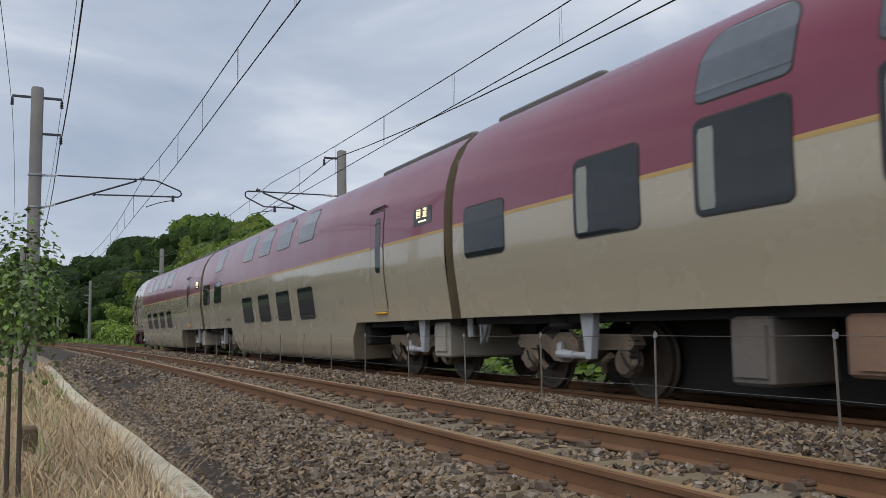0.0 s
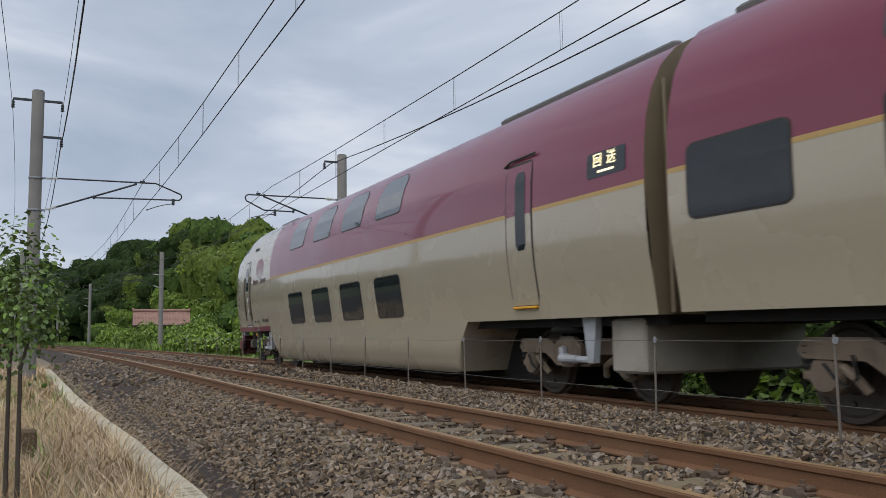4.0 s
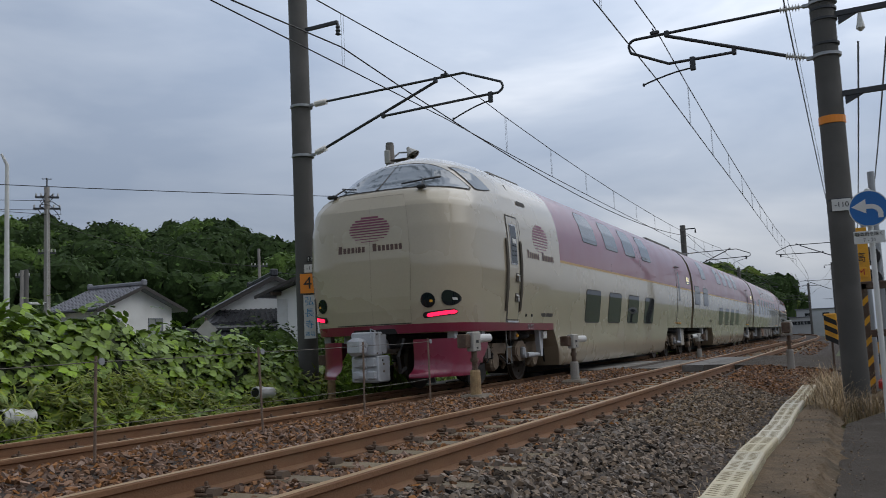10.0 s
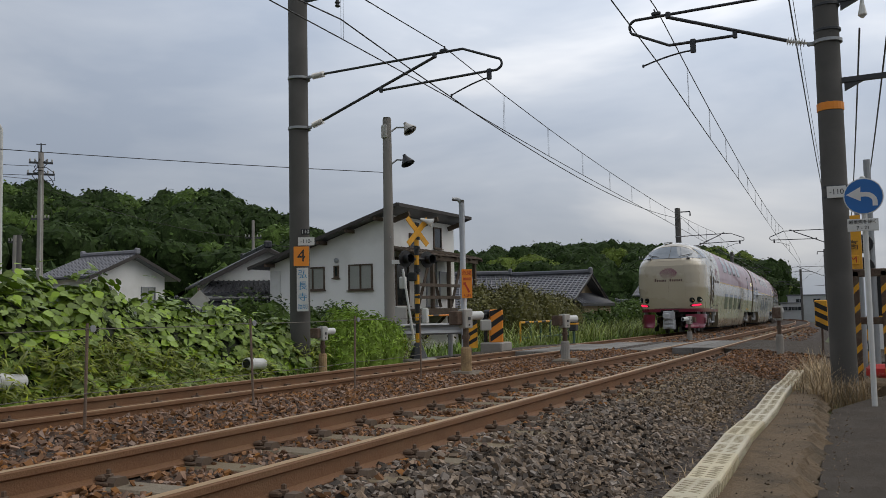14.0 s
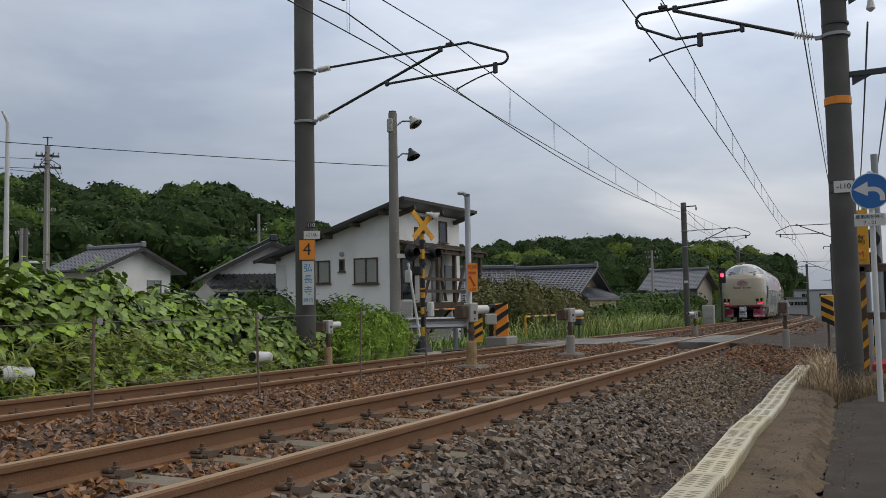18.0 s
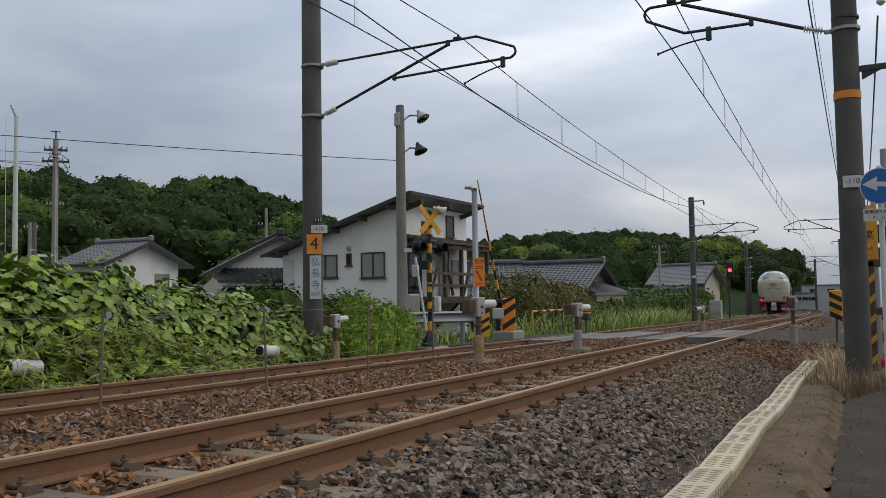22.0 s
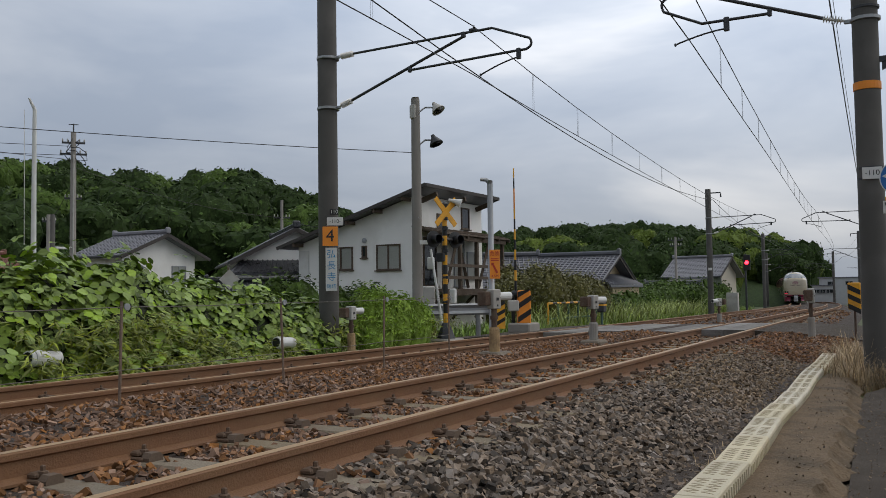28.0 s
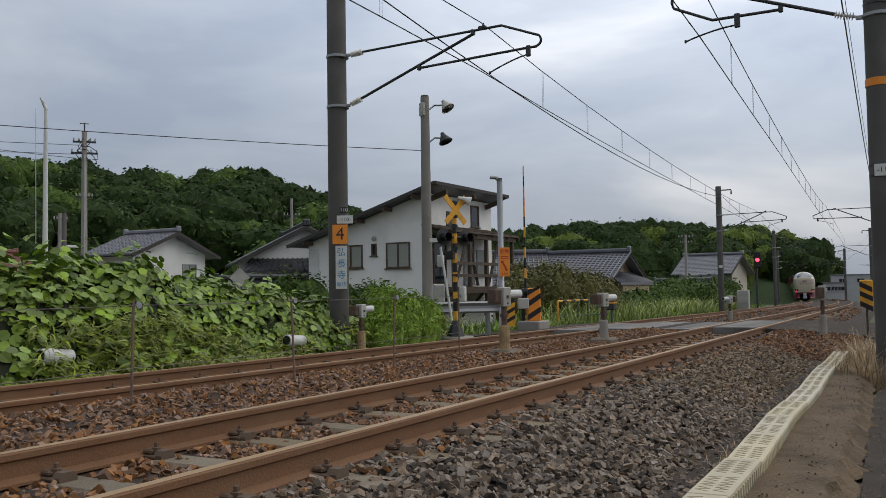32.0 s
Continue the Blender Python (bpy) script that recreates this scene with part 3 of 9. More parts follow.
def bogie(car, x):
    """A two-axle bogie: side frames, springs, dampers and boxes. Returns its wheelsets."""
    b = part("bogie", Geo().box(x, 0, 0.56, 0.5, 1.9, 0.2, cut=0.03).box(x, 0, 0.72, 0.34, 1.3, 0.16), UNDER, car)
    sets = []
    for side in (-1, 1):
        y = side * 0.92
        out = [(x - 1.28, 0.62), (x - 1.2, 0.74), (x - 0.55, 0.74), (x - 0.35, 0.64), (x + 0.35, 0.64), (x + 0.55, 0.74), (x + 1.2, 0.74), (x + 1.28, 0.62), (x + 1.2, 0.56), (x + 0.6, 0.55), (x + 0.35, 0.4), (x - 0.35, 0.4), (x - 0.6, 0.55), (x - 1.2, 0.56)]
        part("side_frame", Geo().slab(out, 0.16, Matrix.Translation((0, y - 0.08, 0))), BOGIE, b)
        part("air_spring", Geo().turned(x, side * 0.93, 0.8, [(0.2, 0), (0.29, 0.02), (0.31, 0.05), (0.29, 0.085), (0.27, 0.09), (0.29, 0.1), (0.3, 0.13), (0.28, 0.165), (0.18, 0.19)], "z", 24), UNDER, b, smooth=True)
        hexa = [(x + 0.3 * math.cos(a) * 1.05, 0.58 + 0.2 * math.sin(a)) for a in [k * math.pi / 4 + math.pi / 8 for k in range(8)]]
        part("centre_bracket", Geo().slab(hexa, 0.07, Matrix.Translation((0, y + side * 0.12 - 0.035, 0))), BOGIE, b, "dusty beige cast bracket")
        for bx in (x - 0.17, x + 0.17):
            part("boss", Geo().turned(bx, y + side * 0.15, 0.57, [(0.09, -0.02), (0.1, 0.0), (0.09, 0.02)], "y", 16), BOGIE, b)
        part("yaw_damper", Geo().tube([(x + 0.02, y + side * 0.26, 0.5), (x + 0.38, y + side * 0.26, 0.495)], 0.05, 12).tube([(x + 0.38, y + side * 0.26, 0.495), (x + 0.72, y + side * 0.26, 0.49)], 0.04, 12).turned(x + 0.02, y + side * 0.2, 0.5, [(0.06, -0.05), (0.06, 0.12)], "y", 10).box(x - 0.02, y + side * 0.2, 0.57, 0.09, 0.1, 0.17, cut=0.03), COUPLER, b, "pale grey yaw damper")
        part("damper_bracket", Geo().slab([(x + 0.58, 1.0), (x + 0.86, 1.0), (x + 0.78, 0.46), (x + 0.68, 0.46)], 0.09, Matrix.Translation((0, y + side * 0.27 - 0.045, 0))), COUPLER, b, "tapered pale grey bracket")
        for k in (-1, 1):
            ax = x + k * 1.03
            part("axle_box", Geo().turned(ax, y - side * 0.04, 0.43, [(0.13, -0.07), (0.185, -0.05), (0.185, 0.05), (0.15, 0.09), (0.145, 0.1), (0.05, 0.105)] if side > 0 else [(0.05, -0.105), (0.145, -0.1), (0.15, -0.09), (0.185, -0.05), (0.185, 0.05), (0.13, 0.07)], "y", 18).box(ax + k * 0.17, y, 0.42, 0.12, 0.1, 0.1, cut=0.02), BOGIE, b)
            part("axle_spring", Geo().turned(ax - k * 0.02 + 0.19 * k, y + side * 0.02, 0.47, [(0.05, 0), (0.065, 0.02), (0.05, 0.05), (0.065, 0.08), (0.05, 0.11), (0.065, 0.14), (0.05, 0.17), (0.07, 0.2)], "z", 12), UNDER, b)
            part("brake_arm", Geo().tube([(ax - k * 0.2, y + side * 0.06, 0.5), (ax - k * 0.33, y + side * 0.08, 0.42), (ax - k * 0.4, y + side * 0.02, 0.3)], 0.04, 8), BOGIE, b)
            part("brake_hose", Geo().tube([(ax + 0.06, y + side * 0.12, 0.52), (ax + 0.2, y + side * 0.17, 0.42), (ax + 0.3, y + side * 0.15, 0.34), (ax + 0.38, y + side * 0.12, 0.42), (ax + 0.34, y + side * 0.12, 0.6)], 0.016, 6), UNDER, b)
    for k in (-1, 1):
        w = part("wheelset", wheelset(), TYRE, car, "brown steel wheels on one axle")
        w.location = (x + k * 1.03, 0, 0.435)
        sets.append(w)
    return sets


def coach_body(car, cab, low=True, red_from=REAR):
    """The coach's shell: cream below, claret above an ochre line."""
    zlow = sorted(set([round(0.23 + 0.03 * k, 3) for k in range(36)] + [1.35, 1.45, 1.55, 1.65, 1.75, 1.85, 1.95, 2.05, 2.15, 2.3]))
    zhigh = [2.345, 2.5, 2.7, 2.85, 3.0, 3.15, 3.3, 3.45, 3.57, 3.68, 3.78, 3.86, 3.92, 3.98, 4.02, 4.06]
    back_ = -18.05 if cab else REAR
    if low:
        a0, a1 = (-16.1, -15.45) if cab else (-16.2, -15.4)
        xs = [back_, a0 - 0.6, a0, a0 + (a1 - a0) * 0.5, a1, a1 + 0.2, -12, -9, -6, -5.1, -4.93, -4.7, -4.45, -4, FRONT]
        fl = [0.98, 0.98, 0.98, 0.6, 0.25, 0.23, 0.23, 0.23, 0.23, 0.23, 0.26, 0.7, 0.98, 0.98, 0.98]
    else:
        xs, fl = [back_, -14, -8, -4, FRONT], [0.98] * 5
    part("lower_body", shell(xs, zlow, 0.0, fl), CREAM, car, smooth=True).data.set_sharp_from_angle(angle=radians(30))
    if cab:
        part("cab_side", shell([back_, -17.2, -16.4, red_from], [2.3] + zhigh), CREAM, car, smooth=True)
        xs2 = [red_from, -12, -8, -4, FRONT]
    else:
        xs2 = [REAR, -16, -12, -8, -4, FRONT]
    part("line", shell(xs2, [2.298, 2.347], 0.002), GOLD, car, "thin ochre line")
    part("upper_body", shell(xs2, zhigh), CLARET, car, "glossy claret upper body", smooth=True)
    for x in ((FRONT,) if cab else (FRONT, REAR)):
        s = -1 if x == FRONT else 1
        g = Geo()
        zs = [0.98, 1.3, 2.3] + zhigh
        g.v = [(x, -wide(z) + 0.001, z) for z in zs] + [(x, wide(z) - 0.001, z) for z in reversed(zs)]
        g.f, g.m = [tuple(range(len(g.v)))], [0]
        part("end_wall", g, ENDWALL, car, "bronze-brown end wall")
        part("gangway", Geo().box(x - s * 0.1, 0, 2.05, 0.2, 0.95, 2.1, cut=0.06), UNDER, car)
        part("jumper_pipe", Geo().tube([(x - s * 0.06, -1.2, 1.0), (x - s * 0.06, -1.22, 3.4)], 0.03, 6), ENDWALL, car)
    # the second, lower box is added dark bulk that hides the bright verge beyond
    part("underfloor", Geo().box((FRONT + back_) / 2, 0, 0.93, FRONT - back_ - 0.2, 2.3, 0.1).box((FRONT + back_) / 2, 0, 0.5, FRONT - back_ - 5.6, 0.9, 0.8), UNDER, car)
    for x, w, y in ((-2.35, 3.9, 0.74), (-16.7, 1.7, 0.6) if cab else (-19.3, 2.6, 0.74)):
        for side in (-1, 1):
            part("roof_unit", Geo().box(x, side * y, 3.895 if y > 0.7 else 3.93, w, 0.2, 0.13, cut=0.04), ROOFGREY, car, "dark grey roof equipment cover")


def bar_word(car, x0, z0, h, blocks, m, y=None, name="title_bar"):
    """A word that is shown as plain bars: (start, width, tall) along the coach side."""
    g = Geo()
    for a, w, tall in blocks:
        q = patch(x0 + a, x0 + a + w, z0, z0 + h * tall, -1, 0.004, 0.004, 2)
        g.add(q.v, q.f)
    part(name, g, m, car)




LETTERS = []
for n_letters, start in ((7, 0.0), (7, 0.82)):
    a = start
    for k in range(n_letters):
        w = 0.11 if k == 0 else (0.045 if n_letters == 7 and start == 0 and k == 4 else 0.085)
        LETTERS.append((a, w * 0.8, 0.15 if k == 0 else 0.11))
        a += w + 0.012


def emblem(car, x, z):
    """A sun of mauve stripes that thin out downwards."""
    for k in range(10):
        u = 1 - 2 * (k + 0.5) / 10
        w = 0.44 * math.sqrt(max(1 - u * u, 0.02))
        h = 0.041 - 0.0034 * k
        part("stripe", patch(x - w, x + w, z + 0.27 * u - h / 2, z + 0.27 * u + h / 2, -1, 0.004, h * 0.45, 4), MARK, car, "mauve stripe of a sun emblem")


def common(car, back=0.0):
    """Two rows of berths' windows, the passenger door and the destination board."""
    for k in range(4):
        x = -13.94 + back + 1.98 * k
        coach_window(car, x, x + 1.2, 1.12, 1.82)
        coach_window(car, x, x + 1.2, 2.9, 3.6, True)
    coach_door(car, -2.73 + back, 0.62, 1.16, 2.95)
    board = part("destination_board", patch(-1.2 + back * 0.5, -0.5 + back * 0.5, 2.5, 2.78, -1, 0.005, 0.02), PANE, car, "dark destination board with lit signs")
    g = Geo()
    for a, sign in ((-0.99, "回"), (-0.74, "送")):
        write(sign, 0.165, pose(a + back * 0.5, -wide(2.675) - 0.014, 2.675, 87), board, BOARD)
    g.add(*(lambda q: (q.v, q.f))(patch(-1.0 + back * 0.5, -0.7 + back * 0.5, 2.545, 2.57, -1, 0.008, 0.005, 2)))
    part("lit_sign", g, BOARD, board)
    bar_word(car, -16.9, 1.22, 0.05, [(0, 0.25, 1), (0.3, 0.4, 1)], SEAM, name="number_bar")


def coach(name, label, motor=False):
    car = thing(name, label, "train car", "cars of the sleeper train")
    coach_body(car, False, not motor)
    if not motor:
        common(car, -0.3)
        coach_window(car, -20.62, -19.42, 1.84, 2.52)
        coach_window(car, -18.55, -17.38, 1.84, 2.52)
        coach_window(car, -18.55, -17.38, 2.9, 3.6, True)
        part("equipment_box", Geo().box(-16.6, 0, 0.68, 0.5, 2.4, 0.5, cut=0.03), KIT, car)
        part("equipment_box", Geo().box(-4.3 + 0.0, -0.6, 0.75, 0.3, 1.2, 0.4, cut=0.03), UNDER, car)
    else:
        for k, (x, w, z0, z1) in enumerate([(-20.52, 1.15, 1.83, 2.53), (-17.72, 1.17, 1.83, 2.7)] + [(-15.72 + 1.98 * i, 1.15, 1.83, 2.72) for i in range(6)]):
            coach_window(car, x, x + w, z0, z1, curtain=k > 0)
            if k > 1:
                coach_window(car, x, x + w, 2.89, 3.6, True)
        coach_door(car, -2.73, 0.62, 1.16, 2.95)
        TAN = paint("dusty tan box", (0.27, 0.165, 0.11), 0.8, 0, 0.15, 3, 60, 0.1, (0.14, 0.09, 0.06), 0.5)
        for x, w, h in ((-15.35, 0.5, 0.62), (-13.7, 1.3, 0.5), (-12.8, 1.6, 0.55), (-10.7, 1.9, 0.62), (-8.6, 1.5, 0.5), (-6.7, 1.3, 0.6)):
            part("equipment_box", Geo().box(x, 0, 0.9 - h / 2, w, 2.5, h, cut=0.03).box(x, -1.26, 0.9 - h / 2, w * 0.8, 0.03, h * 0.75), TAN if x == -13.7 else KIT, car, "dusty tan underfloor box" if x == -13.7 else "dusty grey underfloor box")
    part("equipment_box", Geo().box(-0.95, 0, 0.66, 0.55, 2.35, 0.56, cut=0.03).box(-0.95, -1.19, 0.68, 0.4, 0.03, 0.4), PALEKIT, car, "pale dusty underfloor box")
    part("coupler", Geo().box(-0.2, 0, 0.86, 0.9, 0.24, 0.26, cut=0.04), UNDER, car)
    part("cable_hanger", Geo().tube([(-0.25, -0.8, 1.0), (-0.1, -0.8, 0.62), (0.05, -0.8, 1.0)], 0.03, 6).tube([(-0.3, -1.0, 1.0), (-0.25, -1.0, 0.7)], 0.05, 8).tube([(-0.05, -0.95, 1.0), (0.0, -0.95, 0.6), (0.2, -0.95, 0.9)], 0.03, 6), COUPLER, car)
    return car, bogie(car, -18.6) + bogie(car, -2.3)


# the cab end: level slices of a rounded nose
NOSE = [(z, tip, max(wide(z), 0.01), n) for z, tip, n in ((0.95, -20.8, 5.6), (1.4, -20.87, 5.6), (2.0, -20.88, 5.6), (2.6, -20.87, 5.4), (2.92, -20.84, 5.1), (3.0, -20.8, 4.9), (3.12, -20.73, 4.4), (3.2, -20.66, 3.9), (3.3, -20.5, 3.5), (3.45, -20.28, 3.2), (3.6, -20.08, 3.1), (3.75, -19.87, 2.9), (3.87, -19.66, 2.7), (3.95, -19.48, 2.5), (4.01, -19.25, 2.3), (4.04, -18.95, 2.15), (4.06, -18.5, 2.0))]


def nose_at(turn, z, lift=0.0):
    """A point of the nose: turn in degrees from straight ahead, at a height."""
    zs = [r[0] for r in NOSE]
    tip, w, n = (float(np.interp(z, zs, [r[k] for r in NOSE])) for k in (1, 2, 3))
    a = radians(turn)
    s, c = math.sin(a), max(math.cos(a), 0.0)
    x = -18.05 - (-18.05 - tip + lift) * c ** (2 / n)
    return (x, math.copysign((w + lift) * abs(s) ** (2 / n), s), z + (lift * 0.4 if z > 2.8 else 0))


def turn_of(y, z):
    """The turn at which the nose is y to the side at a height."""
    n = float(np.interp(z, [r[0] for r in NOSE], [r[3] for r in NOSE]))
    return math.copysign(math.degrees(math.asin(min(abs(y) / wide(z), 1.0) ** (n / 2))), y)


def nose_patch(a0, a1, z0, z1, lift=0.006, cols=12, rows=8, top=None, round_=0.0, low=None):
    """A pane or panel on the nose; top, low: its upper and lower edges as functions of the turn."""
    g = Geo()
    for k in range(rows + 1):
        for c in range(cols + 1):
            a = a0 + (a1 - a0) * c / cols
            zt, zb = top(a) if top else z1, low(a) if low else z0
            f = k / rows
            edge = min(c, cols - c) / cols
            if round_:
                q = max(0.0, 1 - edge / round_)
                d = (1 - math.sqrt(max(1 - q * q, 0))) * 0.5
                f = d + f * (1 - 2 * d)
            g.v.append(nose_at(a, zb + (zt - zb) * f, lift))
    n = cols + 1
    for k in range(rows):
        for c in range(cols):
            g.f.append((k * n + c, k * n + c + 1, k * n + n + c + 1, k * n + n + c))
            g.m.append(0)
    return g


def cab_car():
    car = thing("cab_coach", "cream and claret sleeper train end car with lit red tail lamps", "train car", "cars of the sleeper train")
    coach_body(car, True, True, -15.79)
    common(car)
    zz = sorted(set([r[0] for r in NOSE] + list(np.linspace(0.97, 4.06, 36))))
    g = Geo()
    turns = np.linspace(-90, 90, 57)
    for z in zz:
        g.v += [nose_at(a, z) for a in turns]
    n = len(turns)
    for i in range(len(zz) - 1):
        for j in range(n - 1):
            g.f.append((i * n + j, i * n + n + j, i * n + n + j + 1, i * n + j + 1))
            g.m.append(0)
    g.f.append(tuple(range(n)))
    g.m.append(0)
    part("nose", g, CREAM, car, "rounded cream nose", smooth=True)
    # claret skirt band round the nose and along the cab
    part("band", nose_patch(-90, 90, 0.95, 1.085, 0.006, 48, 2), CLARET, car, "claret band")
    # black patch paints the opening's shade onto the closed nose
    part("coupler_arch", nose_patch(-turn_of(0.4, 1.0), turn_of(0.4, 1.0), 0.947, 1.035, 0.009, 16, 4, lambda a: 0.947 + 0.08 * min(1.0, (turn_of(0.4, 1.0) - abs(a)) / 0.5)), UNDER, car, "dark patch in place of the shaded cut-out above the coupler")
    for s in (-1, 1):
        part("band", patch(-18.05, -16.12, 0.95, 1.08, s, 0.006, 0.001, 2), CLARET, car, "claret band")
    # windscreen, side lights and wipers
    brow = lambda a: float(np.interp(abs(a), [0, 12, 24, 34, 42, 49, 56, 61], [3.8, 3.785, 3.745, 3.67, 3.57, 3.46, 3.34, 3.262]))
    frame_ = part("windscreen", nose_patch(-61.5, 61.5, 3.225, 0, 0.005, 60, 14, lambda a: brow(a) + 0.02), SEAM, car)
    part("pane", nose_patch(-59.5, 59.5, 3.245, 0, 0.013, 60, 14, lambda a: brow(a) - 0.008), CABPANE, frame_)
    part("divider", nose_patch(-0.03, 0.03, 3.245, 3.79, 0.016, 2, 8), SEAM, frame_)
    over = lambda a: float(np.interp(abs(a), [41, 47, 53, 63, 70, 75, 78], [3.7, 3.7, 3.69, 3.63, 3.52, 3.4, 3.33]))
    under = lambda a: float(np.interp(abs(a), [41, 47, 53, 60, 64, 68, 74, 78], [3.69, 3.59, 3.48, 3.35, 3.27, 3.255, 3.28, 3.32]))
    for s in (-1, 1):
        q = part("quarter_light", nose_patch(s * 41, s * 78, 0, 0, 0.005, 26, 8, over, low=under), SEAM, car)
        part("pane", nose_patch(s * 43.5, s * 77, 0, 0, 0.013, 26, 8, lambda a: over(a) - 0.02, low=lambda a: min(under(a) + 0.02, over(a) - 0.021)), CABPANE, q)
        a, b, c, d = (Vector(nose_at(s * t, z, 0.05)) for t, z in ((20, 3.2), (20, 3.36), (7, 3.3), (33, 3.42)))
        part("wiper", Geo().tube([a, b], 0.014, 6).tube([b, c], 0.014, 6).tube([b, d], 0.018, 6).box(*a, 0.1, 0.16, 0.06, cut=0.02), BLACK, car)
    # gangway door with its emblem
    jamb = turn_of(0.7, 2.0)
    door = part("gangway_door", nose_patch(-jamb, jamb, 1.1, 3.12, 0.003, 16, 10), FINESEAM, car)
    part("leaf", nose_patch(-jamb + 0.12, 0, 1.112, 3.108, 0.007, 14, 10), CREAM, door)
    part("leaf", nose_patch(0.00001, jamb - 0.12, 1.112, 3.108, 0.007, 14, 10), CREAM, door)
    part("door_foot", nose_patch(-jamb, jamb, 1.092, 1.104, 0.01, 16, 1), SEAM, door)
    for k in range(10):
        u = 1 - 2 * (k + 0.5) / 10
        w = 0.36 * math.sqrt(max(1 - u * u, 0.03))
        z, h = 2.59 + 0.21 * u, 0.031 - 0.0022 * k
        part("stripe", nose_patch(turn_of(-w, z), turn_of(w, z), z - h / 2, z + h / 2, 0.011, 16, 1), MARK, car, "mauve stripe of a sun emblem")
    for k, (a, w, h) in enumerate(LETTERS):
        y = 0.57 - a * 0.76
        part("title_bar", nose_patch(turn_of(y, 2.3), turn_of(y - w * 0.76, 2.3), 2.24, 2.24 + h * 0.8, 0.011, 3, 1), TITLE, door)
    # lamps: a round one, a drop-shaped one and a slanted tail lamp on each side
    egg = lambda f, a: math.sqrt(max(1 - (2 * f - 1) ** 2, 0)) * (1 + a * (0.5 - f))

    def lamp_patch(s, y0, y1, up, down, lift):
        """A panel on the nose between two distances to the side, with edges as functions of the share between them."""
        g = Geo()
        for k in range(5):
            for c in range(25):
                f = c / 24
                z = down(f) + (up(f) - down(f)) * k / 4
                g.v.append(nose_at(s * turn_of(y0 + (y1 - y0) * f, z), z, lift))
        for k in range(4):
            for c in range(24):
                q = (k * 25 + c, k * 25 + c + 1, k * 25 + 26 + c, k * 25 + 25 + c)
                g.f.append(q if s < 0 else q[::-1])
                g.m.append(0)
        return g

    for s in (-1, 1):
        for a, b, mid, half, lop, m in ((0.83, 1.045, 1.435, 0.115, 0.0, YELLOW), (1.12, 1.315, 1.46, 0.118, 0.3, PORC)):
            edge = lambda sign, d: (lambda f: mid + sign * half * d * egg(f, lop))
            lamp = part("headlight", lamp_patch(s, a, b, edge(1, 1.0), edge(-1, 1.0), 0.005), SEAM, car, "unlit dark flush headlight")
            part("lens", lamp_patch(s, a + 0.008, b - 0.008, edge(1, 0.94), edge(-1, 0.94), 0.01), DARKLENS, lamp, "dark glossy lens")
            u = a + (b - a) * 0.72
            part("bulb", lamp_patch(s, u - 0.022, u + 0.02, lambda f: mid + 0.004, lambda f: mid - 0.035, 0.012), m, lamp)
        slant = lambda f: 1.204 + 0.05 * f
        rim = lambda sign, h: (lambda f: slant(f) + sign * h * min(1.0, math.sqrt(max(min(f, 1 - f), 0) / 0.07)))
        lamp = part("tail_lamp", lamp_patch(s, 0.84, 1.265, rim(1, 0.046), rim(-1, 0.046), 0.005), BLACK, car)
        part("lens", lamp_patch(s, 0.9, 1.256, rim(1, 0.027), rim(-1, 0.03), 0.01), TAIL, lamp, "lit red tail lamp lens")
    # snow plough skirts, coupler and hoses
    corner = [Vector((-20.76, 0.64)), Vector((-20.73, 1.14)), Vector((-20.3, 1.345)), Vector((-19.4, 1.325))]
    bow = lambda u: corner[0] * (1 - u) ** 3 + corner[1] * 3 * u * (1 - u) ** 2 + corner[2] * 3 * u * u * (1 - u) + corner[3] * u ** 3
    for s in (-1, 1):
        g = Geo()
        rows = ((0.85, 0.0), (0.7, -0.005), (0.56, -0.01), (0.48, -0.01), (0.43, 0.01), (0.39, 0.05), (0.36, 0.1), (0.335, 0.16), (0.31, 0.19), (0.27, 0.18))
        for z, out in rows:
            stop = 1 - 0.3 * max(1 - (z - 0.27) / 0.58, 0) ** 1.9
            for k in range(25):
                p = bow(k / 24 * stop)
                flare = out * max(1 - k / 24 * 1.5, 0) ** 1.3
                g.v.append((p.x - flare, s * (p.y - (0.05 if z < 0.26 else 0.0) + (0.02 * out / 0.26 if k > 10 else 0)), z))
        for i in range(len(rows) - 1):
            for k in range(24):
                q = (i * 25 + k, i * 25 + k + 1, i * 25 + 26 + k, i * 25 + 25 + k)
                g.f.append(q if s < 0 else q[::-1])
                g.m.append(0)
        sk = part("plough_skirt", g, CLARET, car, "claret plough skirt", smooth=True)
        part("hatch", Geo().box(-19.86, s * 1.338, 0.57, 0.27, 0.012, 0.25, cut=0.004), CLARET, sk)
        part("hatch_catch", Geo().turned(-19.86, s * 1.345, 0.47, [(0.014, -0.004), (0.014, 0.006)], "y", 8), SEAM, sk)
        for mx, my in ((-20.36, 1.12), (-19.56, 1.24)):
            part("mount", Geo().box(mx, s * my, 0.895, 0.12, 0.12, 0.12), COUPLER, car, "pale grey skirt mount")
        part("rail_guard", Geo().slab([(-19.3, 0.3), (-18.75, 0.38), (-18.6, 0.42), (-18.62, 0.15), (-18.8, 0.1), (-19.35, 0.13)], 0.05, Matrix.Translation((0, s * 0.9, 0))), UNDER, car)
    part("under_box", Geo().box(-19.5, 0, 0.84, 2.2, 0.6, 0.24, cut=0.03), UNDER, car)
